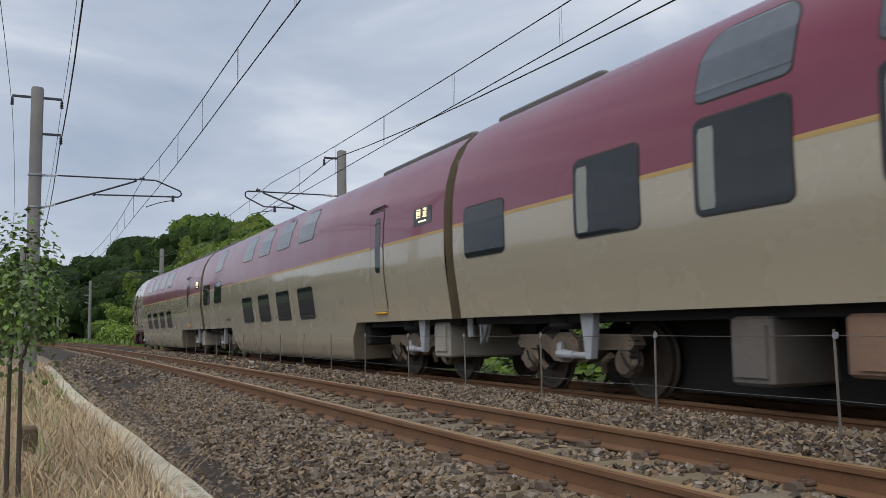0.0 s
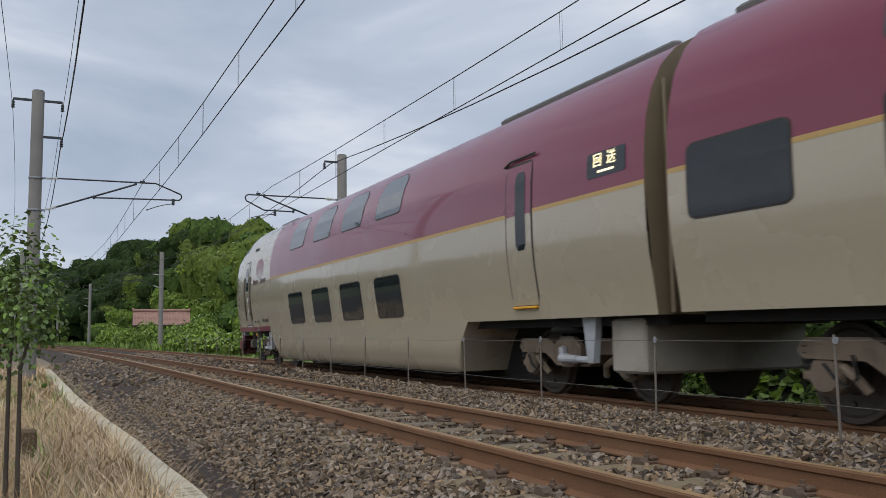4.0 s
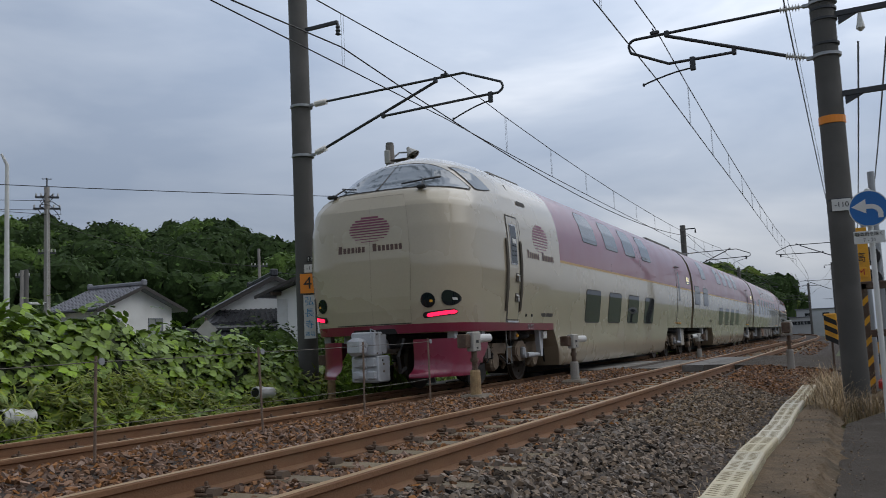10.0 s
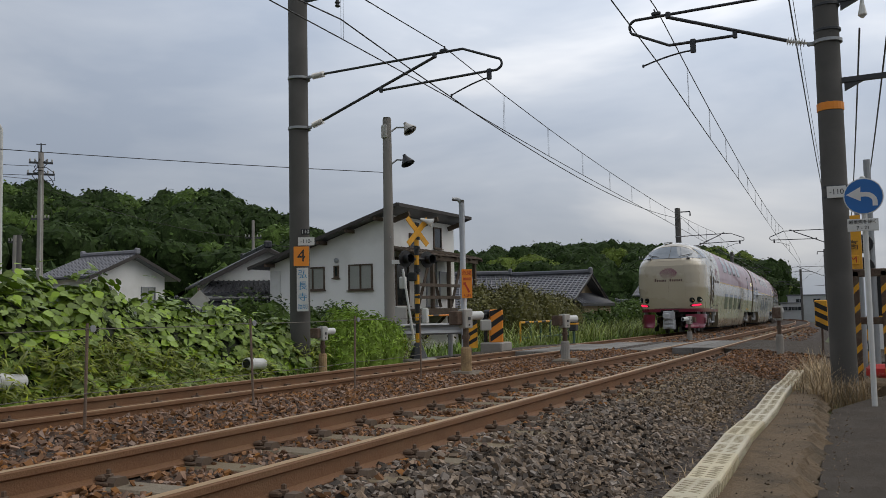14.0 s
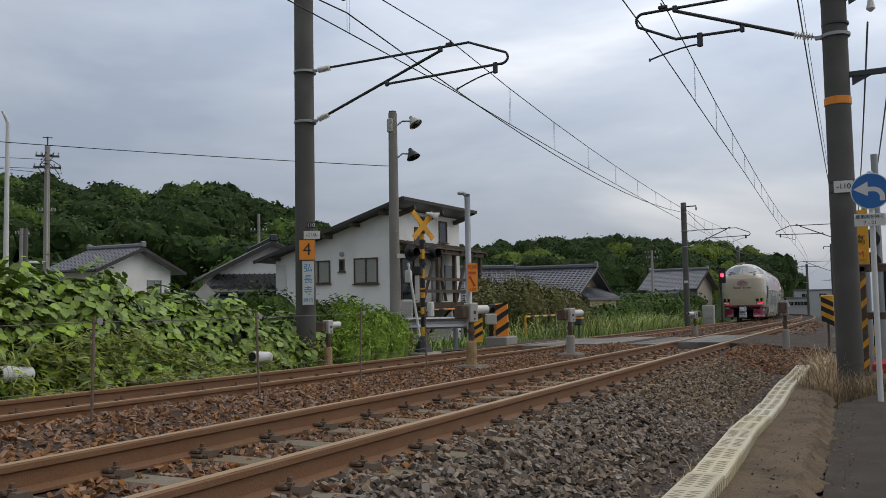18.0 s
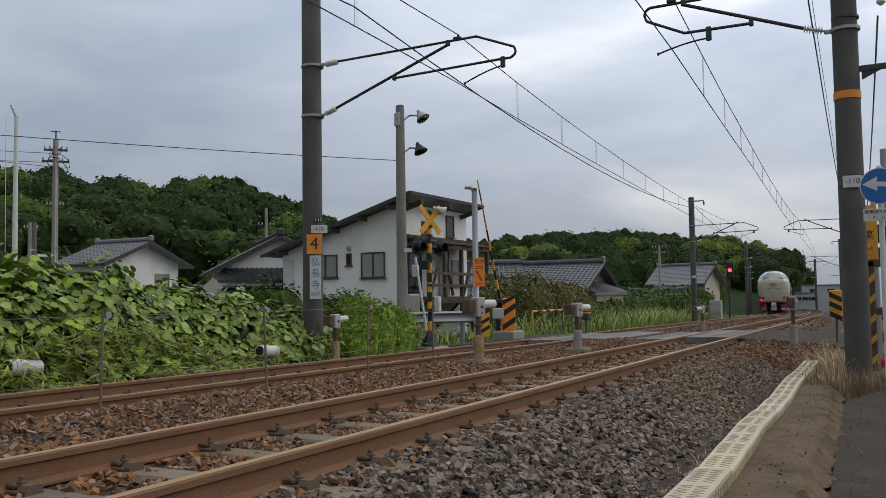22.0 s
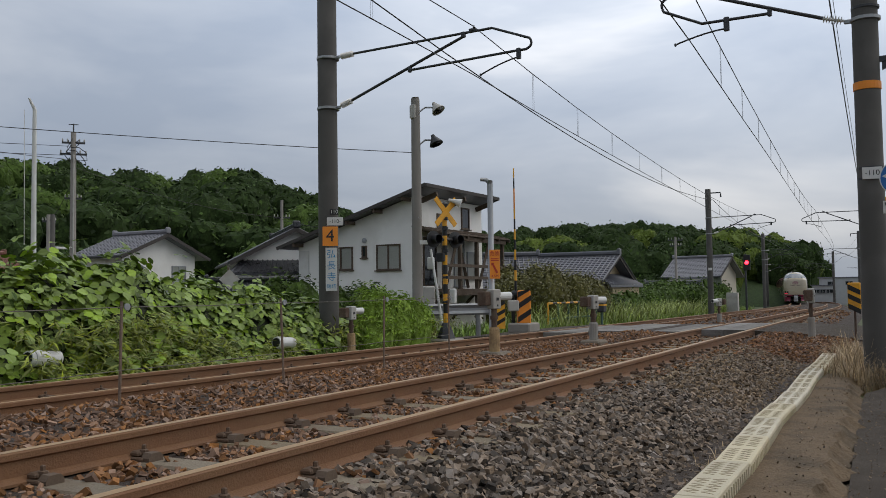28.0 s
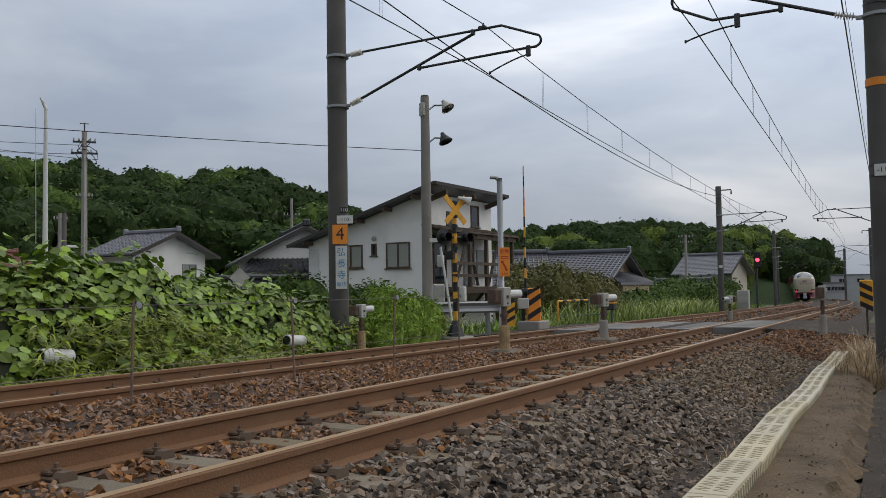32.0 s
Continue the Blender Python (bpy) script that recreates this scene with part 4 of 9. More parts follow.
    part("drawgear", Geo().turned(-20.45, 0, 0.78, [(0.11, -0.3), (0.13, -0.28), (0.13, 0.2), (0.1, 0.24)], "x", 16).box(-20.88, 0, 0.8, 0.16, 0.34, 0.3, cut=0.04).box(-21.06, 0, 0.81, 0.26, 0.42, 0.36, cut=0.02).box(-21.26, 0.06, 0.77, 0.18, 0.3, 0.27, cut=0.07).box(-20.95, -0.2, 0.8, 0.2, 0.05, 0.3, cut=0.01), COUPLER, car, "light grey coupler head")
    for x, z in ((-21.13, 0.95), (-20.99, 0.95), (-21.13, 0.67), (-20.99, 0.67)):
        part("bolt", Geo().turned(x, -0.215, z, [(0.016, -0.012), (0.016, 0.01)], "y", 6), KIT, car)
    part("electric_coupler", Geo().box(-20.96, 0, 0.43, 0.36, 0.48, 0.4, cut=0.02).turned(-21.15, 0, 0.53, [(0.085, -0.05), (0.085, 0.06)], "y", 16).turned(-21.15, 0, 0.34, [(0.085, -0.05), (0.085, 0.06)], "y", 16).box(-21.15, 0.0, 0.53, 0.07, 0.4, 0.15, cut=0.03).box(-21.15, 0.0, 0.34, 0.07, 0.4, 0.13, cut=0.03), COUPLER, car, "grey electric coupler box")
    for x, z, m in ((-21.02, 0.56, SEAM), (-20.99, 0.5, ENDWALL), (-20.99, 0.39, ENDWALL)):
        part("plug", Geo().box(x, -0.243, z, 0.035, 0.01, 0.03, cut=0.004), m, car)
    part("coupler_bar", Geo().tube([(-21.15, -0.2, 1.0), (-21.28, -0.2, 1.03), (-21.3, -0.2, 0.9)], 0.012, 6), COUPLER, car)
    part("hose", Geo().tube([(-20.8, -0.5, 0.86), (-21.0, -0.5, 0.6), (-20.9, -0.48, 0.36), (-20.7, -0.46, 0.42)], 0.03, 8), UNDER, car)
    # crew door on the near and far side
    door_ = part("crew_door", crew(-0.31, 0.26, 1.12, 2.95, 0.004), SEAM, car, "narrow cream crew door")
    part("leaf", crew(-0.275, 0.225, 1.14, 2.92, 0.009), CREAM, door_)
    part("window_frame", crew(-0.19, 0.12, 2.08, 2.8, 0.014), COUPLER, door_)
    part("door_glass", crew(-0.165, 0.095, 2.11, 2.77, 0.018), CARPANE, door_)
    part("notice", crew(-0.1, 0.06, 2.46, 2.54, 0.021), WHITE, door_, "small white notice")
    part("sill", Geo().box(-18.42, -wide(1.1) - 0.014, 1.1, 0.53, 0.03, 0.03), COUPLER, door_)
    for z in (1.9, 1.55):
        y = -wide(z) - 0.013
        part("handle_pocket", Geo().box(-18.29, y + 0.004, z - 0.03, 0.15, 0.006, 0.15, cut=0.002), RAILBROWN, door_, "recessed handle pocket")
        part("handle", Geo().box(-18.31, y - 0.012, z, 0.12, 0.03, 0.035, cut=0.01).box(-18.27, y - 0.012, z - 0.05, 0.035, 0.03, 0.12, cut=0.01), PORC, door_, "white door handle")
    for a in (-0.37, 0.3):
        for off in (-0.022, 0.022):
            part("grab_rail", Geo().tube([(-18.4 + a + off, -wide(z) - d, z) for z, d in ((1.28, 0.002), (1.36, 0.018), (1.7, 0.02), (2.1, 0.02), (2.46, 0.016), (2.52, 0.002))], 0.018, 8), RAILBROWN, car)
    emblem(car, -16.95, 2.66)
    for a, w, h in LETTERS:
        part("title_bar", patch(-17.72 + a, -17.72 + a + w, 2.26, 2.26 + h, -1, 0.004, 0.004, 2), TITLE, car)
    bar_word(car, -16.85, 1.2, 0.05, [(0, 0.22, 1), (0.26, 0.38, 1)], SEAM, name="number_bar")
    ring = [(-17.56 + 0.045 * math.cos(k * math.pi / 8), -wide(1.02) - 0.008, 1.015 + 0.045 * math.sin(k * math.pi / 8)) for k in range(17)]
    part("mark_ring", Geo().tube(ring, 0.004, 5), GALV, car)
    write("2", 0.07, pose(-17.56, -wide(1.02) - 0.01, 1.015, 90), car, GALV)
    part("mark_frame", Geo().tube([(x, -wide(1.02) - 0.008, z) for x, z in ((-17.46, 0.975), (-17.28, 0.975), (-17.28, 1.055), (-17.46, 1.055), (-17.46, 0.975))], 0.004, 5), GALV, car)
    write("P S", 0.075, pose(-17.37, -wide(1.02) - 0.01, 1.015, 90), car, GALV)
    for x in (-17.72, -17.42):
        part("marker", Geo().box(x, -wide(1.22) - 0.004, 1.22, 0.06, 0.014, 0.05), UNDER, car)
    part("roof_hatch", Geo().box(-19.2, 0.25, 4.03, 0.3, 0.34, 0.03, cut=0.01, turn=Matrix.Rotation(radians(-7), 3, "Y")), SEAM, car)
    part("roof_slot", patch(-17.9, -17.45, 3.22, 3.3, -1, 0.01, 0.02, 3), SEAM, car)
    part("equipment_box", Geo().box(-0.95, 0, 0.66, 0.6, 2.35, 0.6, cut=0.03), PALEKIT, car, "pale dusty underfloor box")
    part("ladder", Geo().tube([(-18.3, -1.2, 0.96), (-18.3, -1.2, 0.38), (-18.08, -1.2, 0.38), (-18.08, -1.2, 0.96)], 0.014, 6).tube([(-18.3, -1.2, 0.66), (-18.08, -1.2, 0.66)], 0.012, 6), GALV, car)
    part("lamp_box", Geo().box(-17.97, -1.2, 0.86, 0.16, 0.14, 0.16, cut=0.02), KIT, car)
    part("sensor_box", Geo().box(-19.1, -1.1, 0.6, 0.17, 0.16, 0.24, cut=0.02).box(-19.1, -1.19, 0.58, 0.12, 0.02, 0.16, cut=0.005).box(-19.16, -1.1, 0.8, 0.035, 0.06, 0.26).box(-19.04, -1.1, 0.8, 0.035, 0.06, 0.26), KIT, car, "grey sensor box on two straps")
    part("sensor_cable", Geo().tube([(-19.0, -1.12, 0.56), (-18.95, -1.12, 0.46), (-19.05, -1.12, 0.42), (-19.15, -1.12, 0.49)], 0.012, 6), UNDER, car)
    part("warning_lamp", Geo().turned(-17.97, -1.28, 0.86, [(0.035, 0.0), (0.03, -0.02), (0.01, -0.03)], "y", 12), YELLOW, car)
    part("skirt_bar", Geo().box(-19.6, -1.349, 0.8, 0.14, 0.006, 0.03), WHITE, car)
    for k in range(3):
        part("rivet", Geo().turned(-20.4 + 0.05 * k, -1.13, 0.83, [(0.01, -0.03), (0.01, -0.02)], "y", 8), SEAM, car)
    part("white_box", Geo().box(-16.42, -1.25, 0.86, 0.2, 0.08, 0.15, cut=0.01), PORC, car)
    return car, bogie(car, -17.25) + bogie(car, -2.3)


def crew(a0, a1, z0, z1, lift, rows=10):
    """A panel about the crew door's middle line, on the near side where the nose begins to round off."""
    g = Geo()
    for k in range(rows + 1):
        z = z0 + (z1 - z0) * k / rows
        for a in np.linspace(a0, a1, 5):
            x = -18.4 + a
            if x > -18.05:
                g.v.append((x, -wide(z) - lift, z))
            else:
                tip, w, n = (float(np.interp(z, [r[0] for r in NOSE], [r[j] for r in NOSE])) for j in (1, 2, 3))
                c = min(max((-18.05 - x) / (-18.05 - tip), 0), 1)
                g.v.append((x, -w * (1 - c ** n) ** (1 / n) - lift, z))
    for k in range(rows):
        for c in range(4):
            g.f.append((k * 5 + c, k * 5 + c + 1, k * 5 + 6 + c, k * 5 + 5 + c))
            g.m.append(0)
    return g


# where the crew door of the last car is, second by second
DOOR_AT = [(0, -51.65), (1, -45.16), (2, -38.5), (3, -32.1), (3.5, -28.9), (4.5, -22.5), (5.5, -16.06), (6, -12.58), (6.5, -9.05), (7, -5.53), (7.5, -2.17), (8, 1.226), (8.6, 5.246), (9, 7.88), (9.5, 11.1), (10, 14.26), (10.5, 17.55), (11, 20.7), (11.5, 23.7), (12, 27.1), (12.5, 30.3), (13, 33.5), (13.5, 36.7), (14, 39.9), (14.5, 43.1), (16.5, 55.7), (18, 65.1), (19, 71.3), (20, 77.4), (21, 83.4), (22, 89.4), (23, 95.3), (24, 101.0), (25, 106.6), (26.5, 114.5), (28, 120.5), (30, 127.5), (32, 133.5)]


def on_track(s):
    """The pose of a coach whose front gap is at s along the far track."""
    (y0, z0), (y1, z1) = bend(s - 2.3), bend(s - 18.6)
    turn, rise = math.atan2(y0 - y1, 16.3), math.atan2(z0 - z1, 16.3)
    x = s - 2.3
    m = Matrix.Translation((x, MID2 + y0, z0)) @ Matrix.Rotation(turn, 4, "Z") @ Matrix.Rotation(-rise, 4, "Y")
    return m @ Matrix.Translation((2.3, 0, 0))


TIMES_T = [p[0] for p in DOOR_AT]


def door_x(t):
    return float(np.interp(t, TIMES_T, [p[1] for p in DOOR_AT]))


last_car, last_wheels = cab_car()
second_car, second_wheels = coach("sleeper_coach", "cream and claret double-deck sleeper coach on the far track")
third_car, third_wheels = coach("motor_coach", "cream and claret single-deck sleeper coach with curtains in its windows", True)
TRAIN = [last_car, second_car, third_car]
for k in range(3, 7):
    TRAIN.append(copy_thing(second_car if k % 2 else third_car, Matrix.Translation((21.1 * k, 0, 0))))


# ---- ground, tracks and road ----
XS = [-400, -250, -160, -110] + [-80 + 4 * i for i in range(16)] + [-16 + 1.0 * i for i in range(37)] + [24 + 4 * i for i in range(12)] + [80, 100, 120, 150, 200, 300, 420]
GROUND = [(-420, -0.5), (-60, -0.5)] + PROFILE + [(30, -0.62), (120, -0.7), (420, -0.8)]
sweep("ground", GROUND, FIELD, XS, label="grassy and stony ground beside a railway", category="ground", kind="structure")
sweep("ballast_bed", [(0.9, -0.352), (1.4, -0.31), (1.95, -0.11), (2.2, -0.06), (3.14, -0.075), (3.8, -0.065), (4.15, -0.01), (4.94, 0.055), (5.55, -0.01), (5.85, -0.16), (6.86, -0.19), (7.5, -0.18), (7.95, -0.19), (8.75, -0.44)], BED, XS[1:-1], label="shade-dark crushed stone bed under both tracks", category="ballast", kind="structure")
sweep("path", [(-4, -0.452), (-0.2, -0.45), (0.5, -0.43), (0.93, -0.352)], EARTH, [x for x in XS if x < 13], label="bare dry earth path beside the track", category="path", kind="structure")


def rail_profile(y, z):
    return [(y - 0.07, z - 0.153), (y - 0.07, z - 0.14), (y - 0.015, z - 0.12), (y - 0.012, z - 0.048), (y - 0.034, z - 0.036), (y - 0.034, z - 0.008), (y - 0.026, z), (y + 0.026, z), (y + 0.034, z - 0.008), (y + 0.034, z - 0.036), (y + 0.012, z - 0.048), (y + 0.015, z - 0.12), (y + 0.07, z - 0.14), (y + 0.07, z - 0.153)]


def track(name, ya, yb, z, label):
    top = tagged(new(name), label, "railway track", "", "structure")
    for y in (ya, yb):
        r = sweep("rail", rail_profile(y, z), RUST, XS[1:-1], top, closed=True)
        h = sweep("rail_head", [(y - 0.027, z + 0.001), (y + 0.027, z + 0.001)], HEAD, XS[1:-1], r)
    return top


near_track = track("near_track", Y1, Y2, ZN, "rusty rails of the near track on concrete sleepers")
far_track = track("far_track", Y3, Y4, 0.0, "rusty rails of the far track on concrete sleepers")

DECK = paint("worn crossing plank", (0.2, 0.185, 0.165), 0.85, 0, 0.25, 3, 40, 0.3, (0.08, 0.07, 0.06), 0.6, piece=0.3)
# the level crossing: planked deck and its road on both sides
CX0, CX1 = 19.7, 25.2
cross = tagged(new("level_crossing"), "worn planked level crossing deck between the rails", "level crossing", "", "structure")
for a, b in ((Y1 + 0.1, Y2 - 0.1), (Y2 + 0.1, Y3 - 0.1), (Y3 + 0.1, Y4 - 0.1)):
    n = max(2, round((b - a) / 0.5))
    for k in range(n):
        y0, y1_ = a + (b - a) * k / n + 0.01, a + (b - a) * (k + 1) / n - 0.01
        g = Geo()
        for x in (CX0, CX1):
            dy, dz = bend(x)
            zz = (ZN if b < 4 else (ZN * 0.5 if b < 6.3 else 0)) - 0.01 + dz
            g.v += [(x, y0 + dy, zz - 0.14), (x, y1_ + dy, zz - 0.14), (x, y1_ + dy, zz), (x, y0 + dy, zz)]
        g.f = [(0, 3, 2, 1), (4, 5, 6, 7), (0, 1, 5, 4), (1, 2, 6, 5), (2, 3, 7, 6), (3, 0, 4, 7)]
        g.m = [0] * 6
        part("deck_plank", g, DECK, cross)


def ramp(name, quads_, label, m=ASPHALT):
    """A road in level strips: rows of (left x, y, z, right x, y, z), with a body below."""
    g = Geo()
    for a, b, c, d, e, f in quads_:
        g.v += [(a, b, c), (d, e, f), (d, e, f - 0.5), (a, b, c - 0.5)]
    n = len(quads_)
    for i in range(n - 1):
        for k in range(4):
            g.f.append((4 * i + k, 4 * i + (k + 1) % 4, 4 * i + 4 + (k + 1) % 4, 4 * i + 4 + k))
    g.f += [(3, 2, 1, 0), (4 * n - 4, 4 * n - 3, 4 * n - 2, 4 * n - 1)]
    g.m = [0] * len(g.f)
    return make(name, g, m, label=label, category="road", kind="structure")


D0 = bend(20)[0]
ramp("crossing_road", [(19.4, Y4 + 0.08 + D0, -0.2, 25.4, Y4 + 0.3 + D0, -0.24), (18.3, 9.0, -0.24, 24.6, 9.5, -0.28), (18.0, 10.2, -0.34, 22.4, 10.6, -0.38), (18.0, 12, -0.5, 21.8, 12, -0.52), (19, 16, -0.58, 23, 15, -0.58), (26, 28, -0.62, 30, 26, -0.62)], "narrow worn asphalt road leading away from the crossing")
ramp("crossing_road", [(19.8, Y1 - 0.08 + D0, -0.12, 25.4, Y1 - 0.08 + D0 + 0.2, -0.16), (19.8, 1.9, -0.2, 25.8, 1.9, -0.22), (19.4, 0.6, -0.34, 26.2, 0.6, -0.36), (19, -3, -0.44, 27, -3, -0.44), (19, -14, -0.45, 27, -14, -0.45)], "asphalt road rising to the crossing")
g = Geo()
for x, y in ((-160, -4), (-60, -2.4), (-12, -2.6), (-1, -2.3), (1.8, -0.9), (2.6, 0.1), (5, 0.4), (6.6, 0.48), (8.2, 0.56), (10, 0.64), (11.5, 0.68), (13, 0.3), (14, -0.2), (19.2, -0.6)):
    g.v += [(x, -9.0, -0.425), (x, y, -0.425)]
g.f, g.m = [(2 * i, 2 * i + 2, 2 * i + 3, 2 * i + 1) for i in range(13)], [0] * 13
make("road", g, ASPHALT, label="worn grey asphalt lane beside the railway", category="road", kind="structure")
# the stony shoulder that falls from the road's edge
def shoulder(x, y):
    a = np.clip((np.asarray(x) - 16.2) / 3.5, 0, 1)
    b = np.clip((np.asarray(y) - 0.5) / 2.2, 0, 1)
    top_z = -0.36 + 0.2 * b
    return lie(x, y) * (1 - a) + np.maximum(top_z, lie(x, y)) * a


sx, sy = np.arange(15.8, 20.01, 0.3), np.arange(0.3, 3.2, 0.2)
g = Geo()
g.v = [(x, y, float(shoulder(x, y)) + 0.006) for x in sx for y in sy]
g.f = [(i * len(sy) + j, i * len(sy) + len(sy) + j, i * len(sy) + len(sy) + j + 1, i * len(sy) + j + 1) for i in range(len(sx) - 1) for j in range(len(sy) - 1)]
g.m = [0] * len(g.f)
# same gap-shade colour below the shoulder's loose stones
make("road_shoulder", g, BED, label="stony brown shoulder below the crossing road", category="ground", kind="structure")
# the crumbling concrete edge: a broken step down to the lane
g = Geo()
ex = np.arange(2.5, 12.9, 0.07)
for x in ex:
    y = float(np.interp(x, [2.5, 6.5, 9.3, 11.7, 13], [0.46, 0.62, 0.7, 0.87, 0.9])) + RNG.normal() * 0.012 + 0.02 * math.sin(x * 9)
    far = float(np.interp(x, [2.5, 5.6, 10.6, 13], [0.9, 0.97, 1.2, 1.2]))
    h = RNG.normal() * 0.004
    g.v += [(x, y - 0.13 + RNG.normal() * 0.02, -0.44), (x, y - 0.04 + RNG.normal() * 0.012, -0.385 + h), (x, y, -0.335 + h), (x, y + 0.05, -0.328 + h * 0.4), (x, far, -0.33)]
g.f = [(5 * i + j, 5 * i + 5 + j, 5 * i + 6 + j, 5 * i + 1 + j) for i in range(len(ex) - 1) for j in range(4)]
g.m = [0] * len(g.f)
make("kerb", g, OLDCONC, label="crumbling brown concrete edge between trough and lane", category="kerb", kind="structure")


SLOT = paint("darker slot strips", (0.3, 0.245, 0.15), 0.95)
# the cable trough: a row of cream covers on a low channel
TROUGH_X = [-36, -31.3, -17.7, -12.5, -9.9, -8.3, -6.4, 0, 5.25, 6.7, 7.83, 9.8, 11.7, 13, 16.8]
TROUGH_Y = [0.0, 0.115, 0.43, 0.63, 0.755, 0.805, 0.865, 0.975, 1.07, 1.125, 1.18, 1.225, 1.315, 1.365, 1.49]


def trough_y(x):
    return float(np.interp(x, TROUGH_X, TROUGH_Y))


trough = tagged(new("cable_trough"), "row of cream perforated cable trough covers beside the ballast", "cable trough", "", "structure")
lid = Geo().box(0, 0, -0.014, 0.985, 0.215, 0.028, cut=0.008).box(0, -0.099, -0.06, 0.98, 0.016, 0.075).box(0, 0.099, -0.06, 0.98, 0.016, 0.075)
for k in range(14):
    lid.box(-0.455 + k * 0.07, -0.109, -0.06, 0.016, 0.012, 0.07)
slots = Geo()
for row in (-0.045, 0.045):
    for half in (-0.24, 0.24):
        pts = [(half - 0.19 + i * 0.032, row + (0.034 if i % 2 else -0.034), 0.0) for i in range(13)]
        for a, b in zip(pts, pts[1:]):
            d = Vector(b) - Vector(a)
            slots.box((a[0] + b[0]) / 2, (a[1] + b[1]) / 2, 0.0005, d.length, 0.007, 0.002, turn=Matrix.Rotation(math.atan2(d.y, d.x), 3, "Z"))
slot_me = None
for k in range(-34, 17):
    x = k * 1.0 + 0.5
    if x > 16.2:
        continue
    ya, yb = (trough_y(q) + 0.008 * math.sin(q * 1.7) for q in (x - 0.5, x + 0.5))
    ob = make("trough_cover", lid, TROUGH, trough) if k == -34 else new("trough_cover", lid_me)
    lid_me = ob.data
    if x > -7:
        sl = new("slots", slot_me) if slot_me else make("slots", slots, SLOT, ob)
        slot_me = sl.data
        sl.parent = ob
    ob.parent = trough
    dz = bend(x)[1] * 0.7
    ob.matrix_world = pose(x, (ya + yb) / 2 + RNG.normal() * 0.002, -0.238 + dz * 0.6 + RNG.normal() * 0.002, RNG.normal() * 0.9, RNG.normal() * 0.3, math.degrees(math.atan2(yb - ya, 1.0)) + RNG.normal() * 0.25)

# the wire fence between the tracks
POST = paint("weathered fence post", (0.2, 0.17, 0.14), 0.7, 0.3, 0.2, 12, 90)
fence = thing("wire_fence", "thin steel posts carrying two twisted wires between the tracks", "fence")
RUSTPOST = paint("rusty fence post", (0.19, 0.135, 0.1), 0.8, 0.1, 0.25, 12, 90, 0.3)
posts = [-6.83, -4.85, -3.06, -1.02, 0.91, 2.88, 4.71, 6.53, 8.2, 9.7] + [-8.8, -10.7, -12.65, -14.6, -16.5, -18.5, -20.4, -22.4, -24.4, -26.3, -28.3, -30.2, -32.2, -34.2]
tops = []
for i, x in enumerate(posts):
    dy = bend(x)[0] * 0.55
    a, b = RNG.normal() * 0.012, RNG.normal() * 0.012
    p0, p1 = Vector((x, 4.94 + dy, 0.0)), Vector((x + a, 4.94 + dy + b, 0.775))
    ps = part("post", Geo().tube([p0, p1], 0.0105, 8), RUSTPOST if x > 2 else POST, fence)
    part("wire_eye", Geo().turned(p1.x + 0.03, p1.y - 0.02, 0.735, [(0.012, -0.006), (0.026, -0.006), (0.026, 0.006), (0.012, 0.006)], "y", 10), GALV, ps)
    tops.append(p1)
tops.sort(key=lambda p: p.x)
for z, n in ((0.735, 9), (0.29, 9)):
    pts = []
    for p, q in zip(tops, tops[1:]):
        for k in range(6):
            f = k / 6
            pts.append((p.x + (q.x - p.x) * f, p.y + (q.y - p.y) * f - 0.018, z - 0.008 * 4 * f * (1 - f)))
    pts.append((tops[-1].x, tops[-1].y - 0.018, z))
    part("fence_wire", Geo().tube(pts, 0.003, 5), THREAD, fence)

# ---- overhead line: poles, arms and wires ----
def hoop(g, x, y, z, r, h=0.05):
    g.turned(x, y, z, [(r + 0.004, 0), (r + 0.012, 0.004), (r + 0.012, h - 0.004), (r + 0.004, h)], "z", 20)


def line_pole(x, y, z0, z1, r=0.19, m=POLE, label="tall round grey concrete overhead line pole"):
    ob = thing("line_pole", label, "pole", "overhead line poles")
    part("shaft", Geo().turned(x, y, 0, [(r * 1.02, z0), (r, z0 + 0.3), (r * 0.95, z1), (r * 0.85, z1 + 0.03)], "z", 24), m, ob, smooth=True)
    return ob


def bowed(a, b, c, n=8):
    """A smooth bend from a by b to c."""
    a, b, c = Vector(a), Vector(b), Vector(c)
    return [a * (1 - k / n) ** 2 + b * 2 * k / n * (1 - k / n) + c * (k / n) ** 2 for k in range(n + 1)]


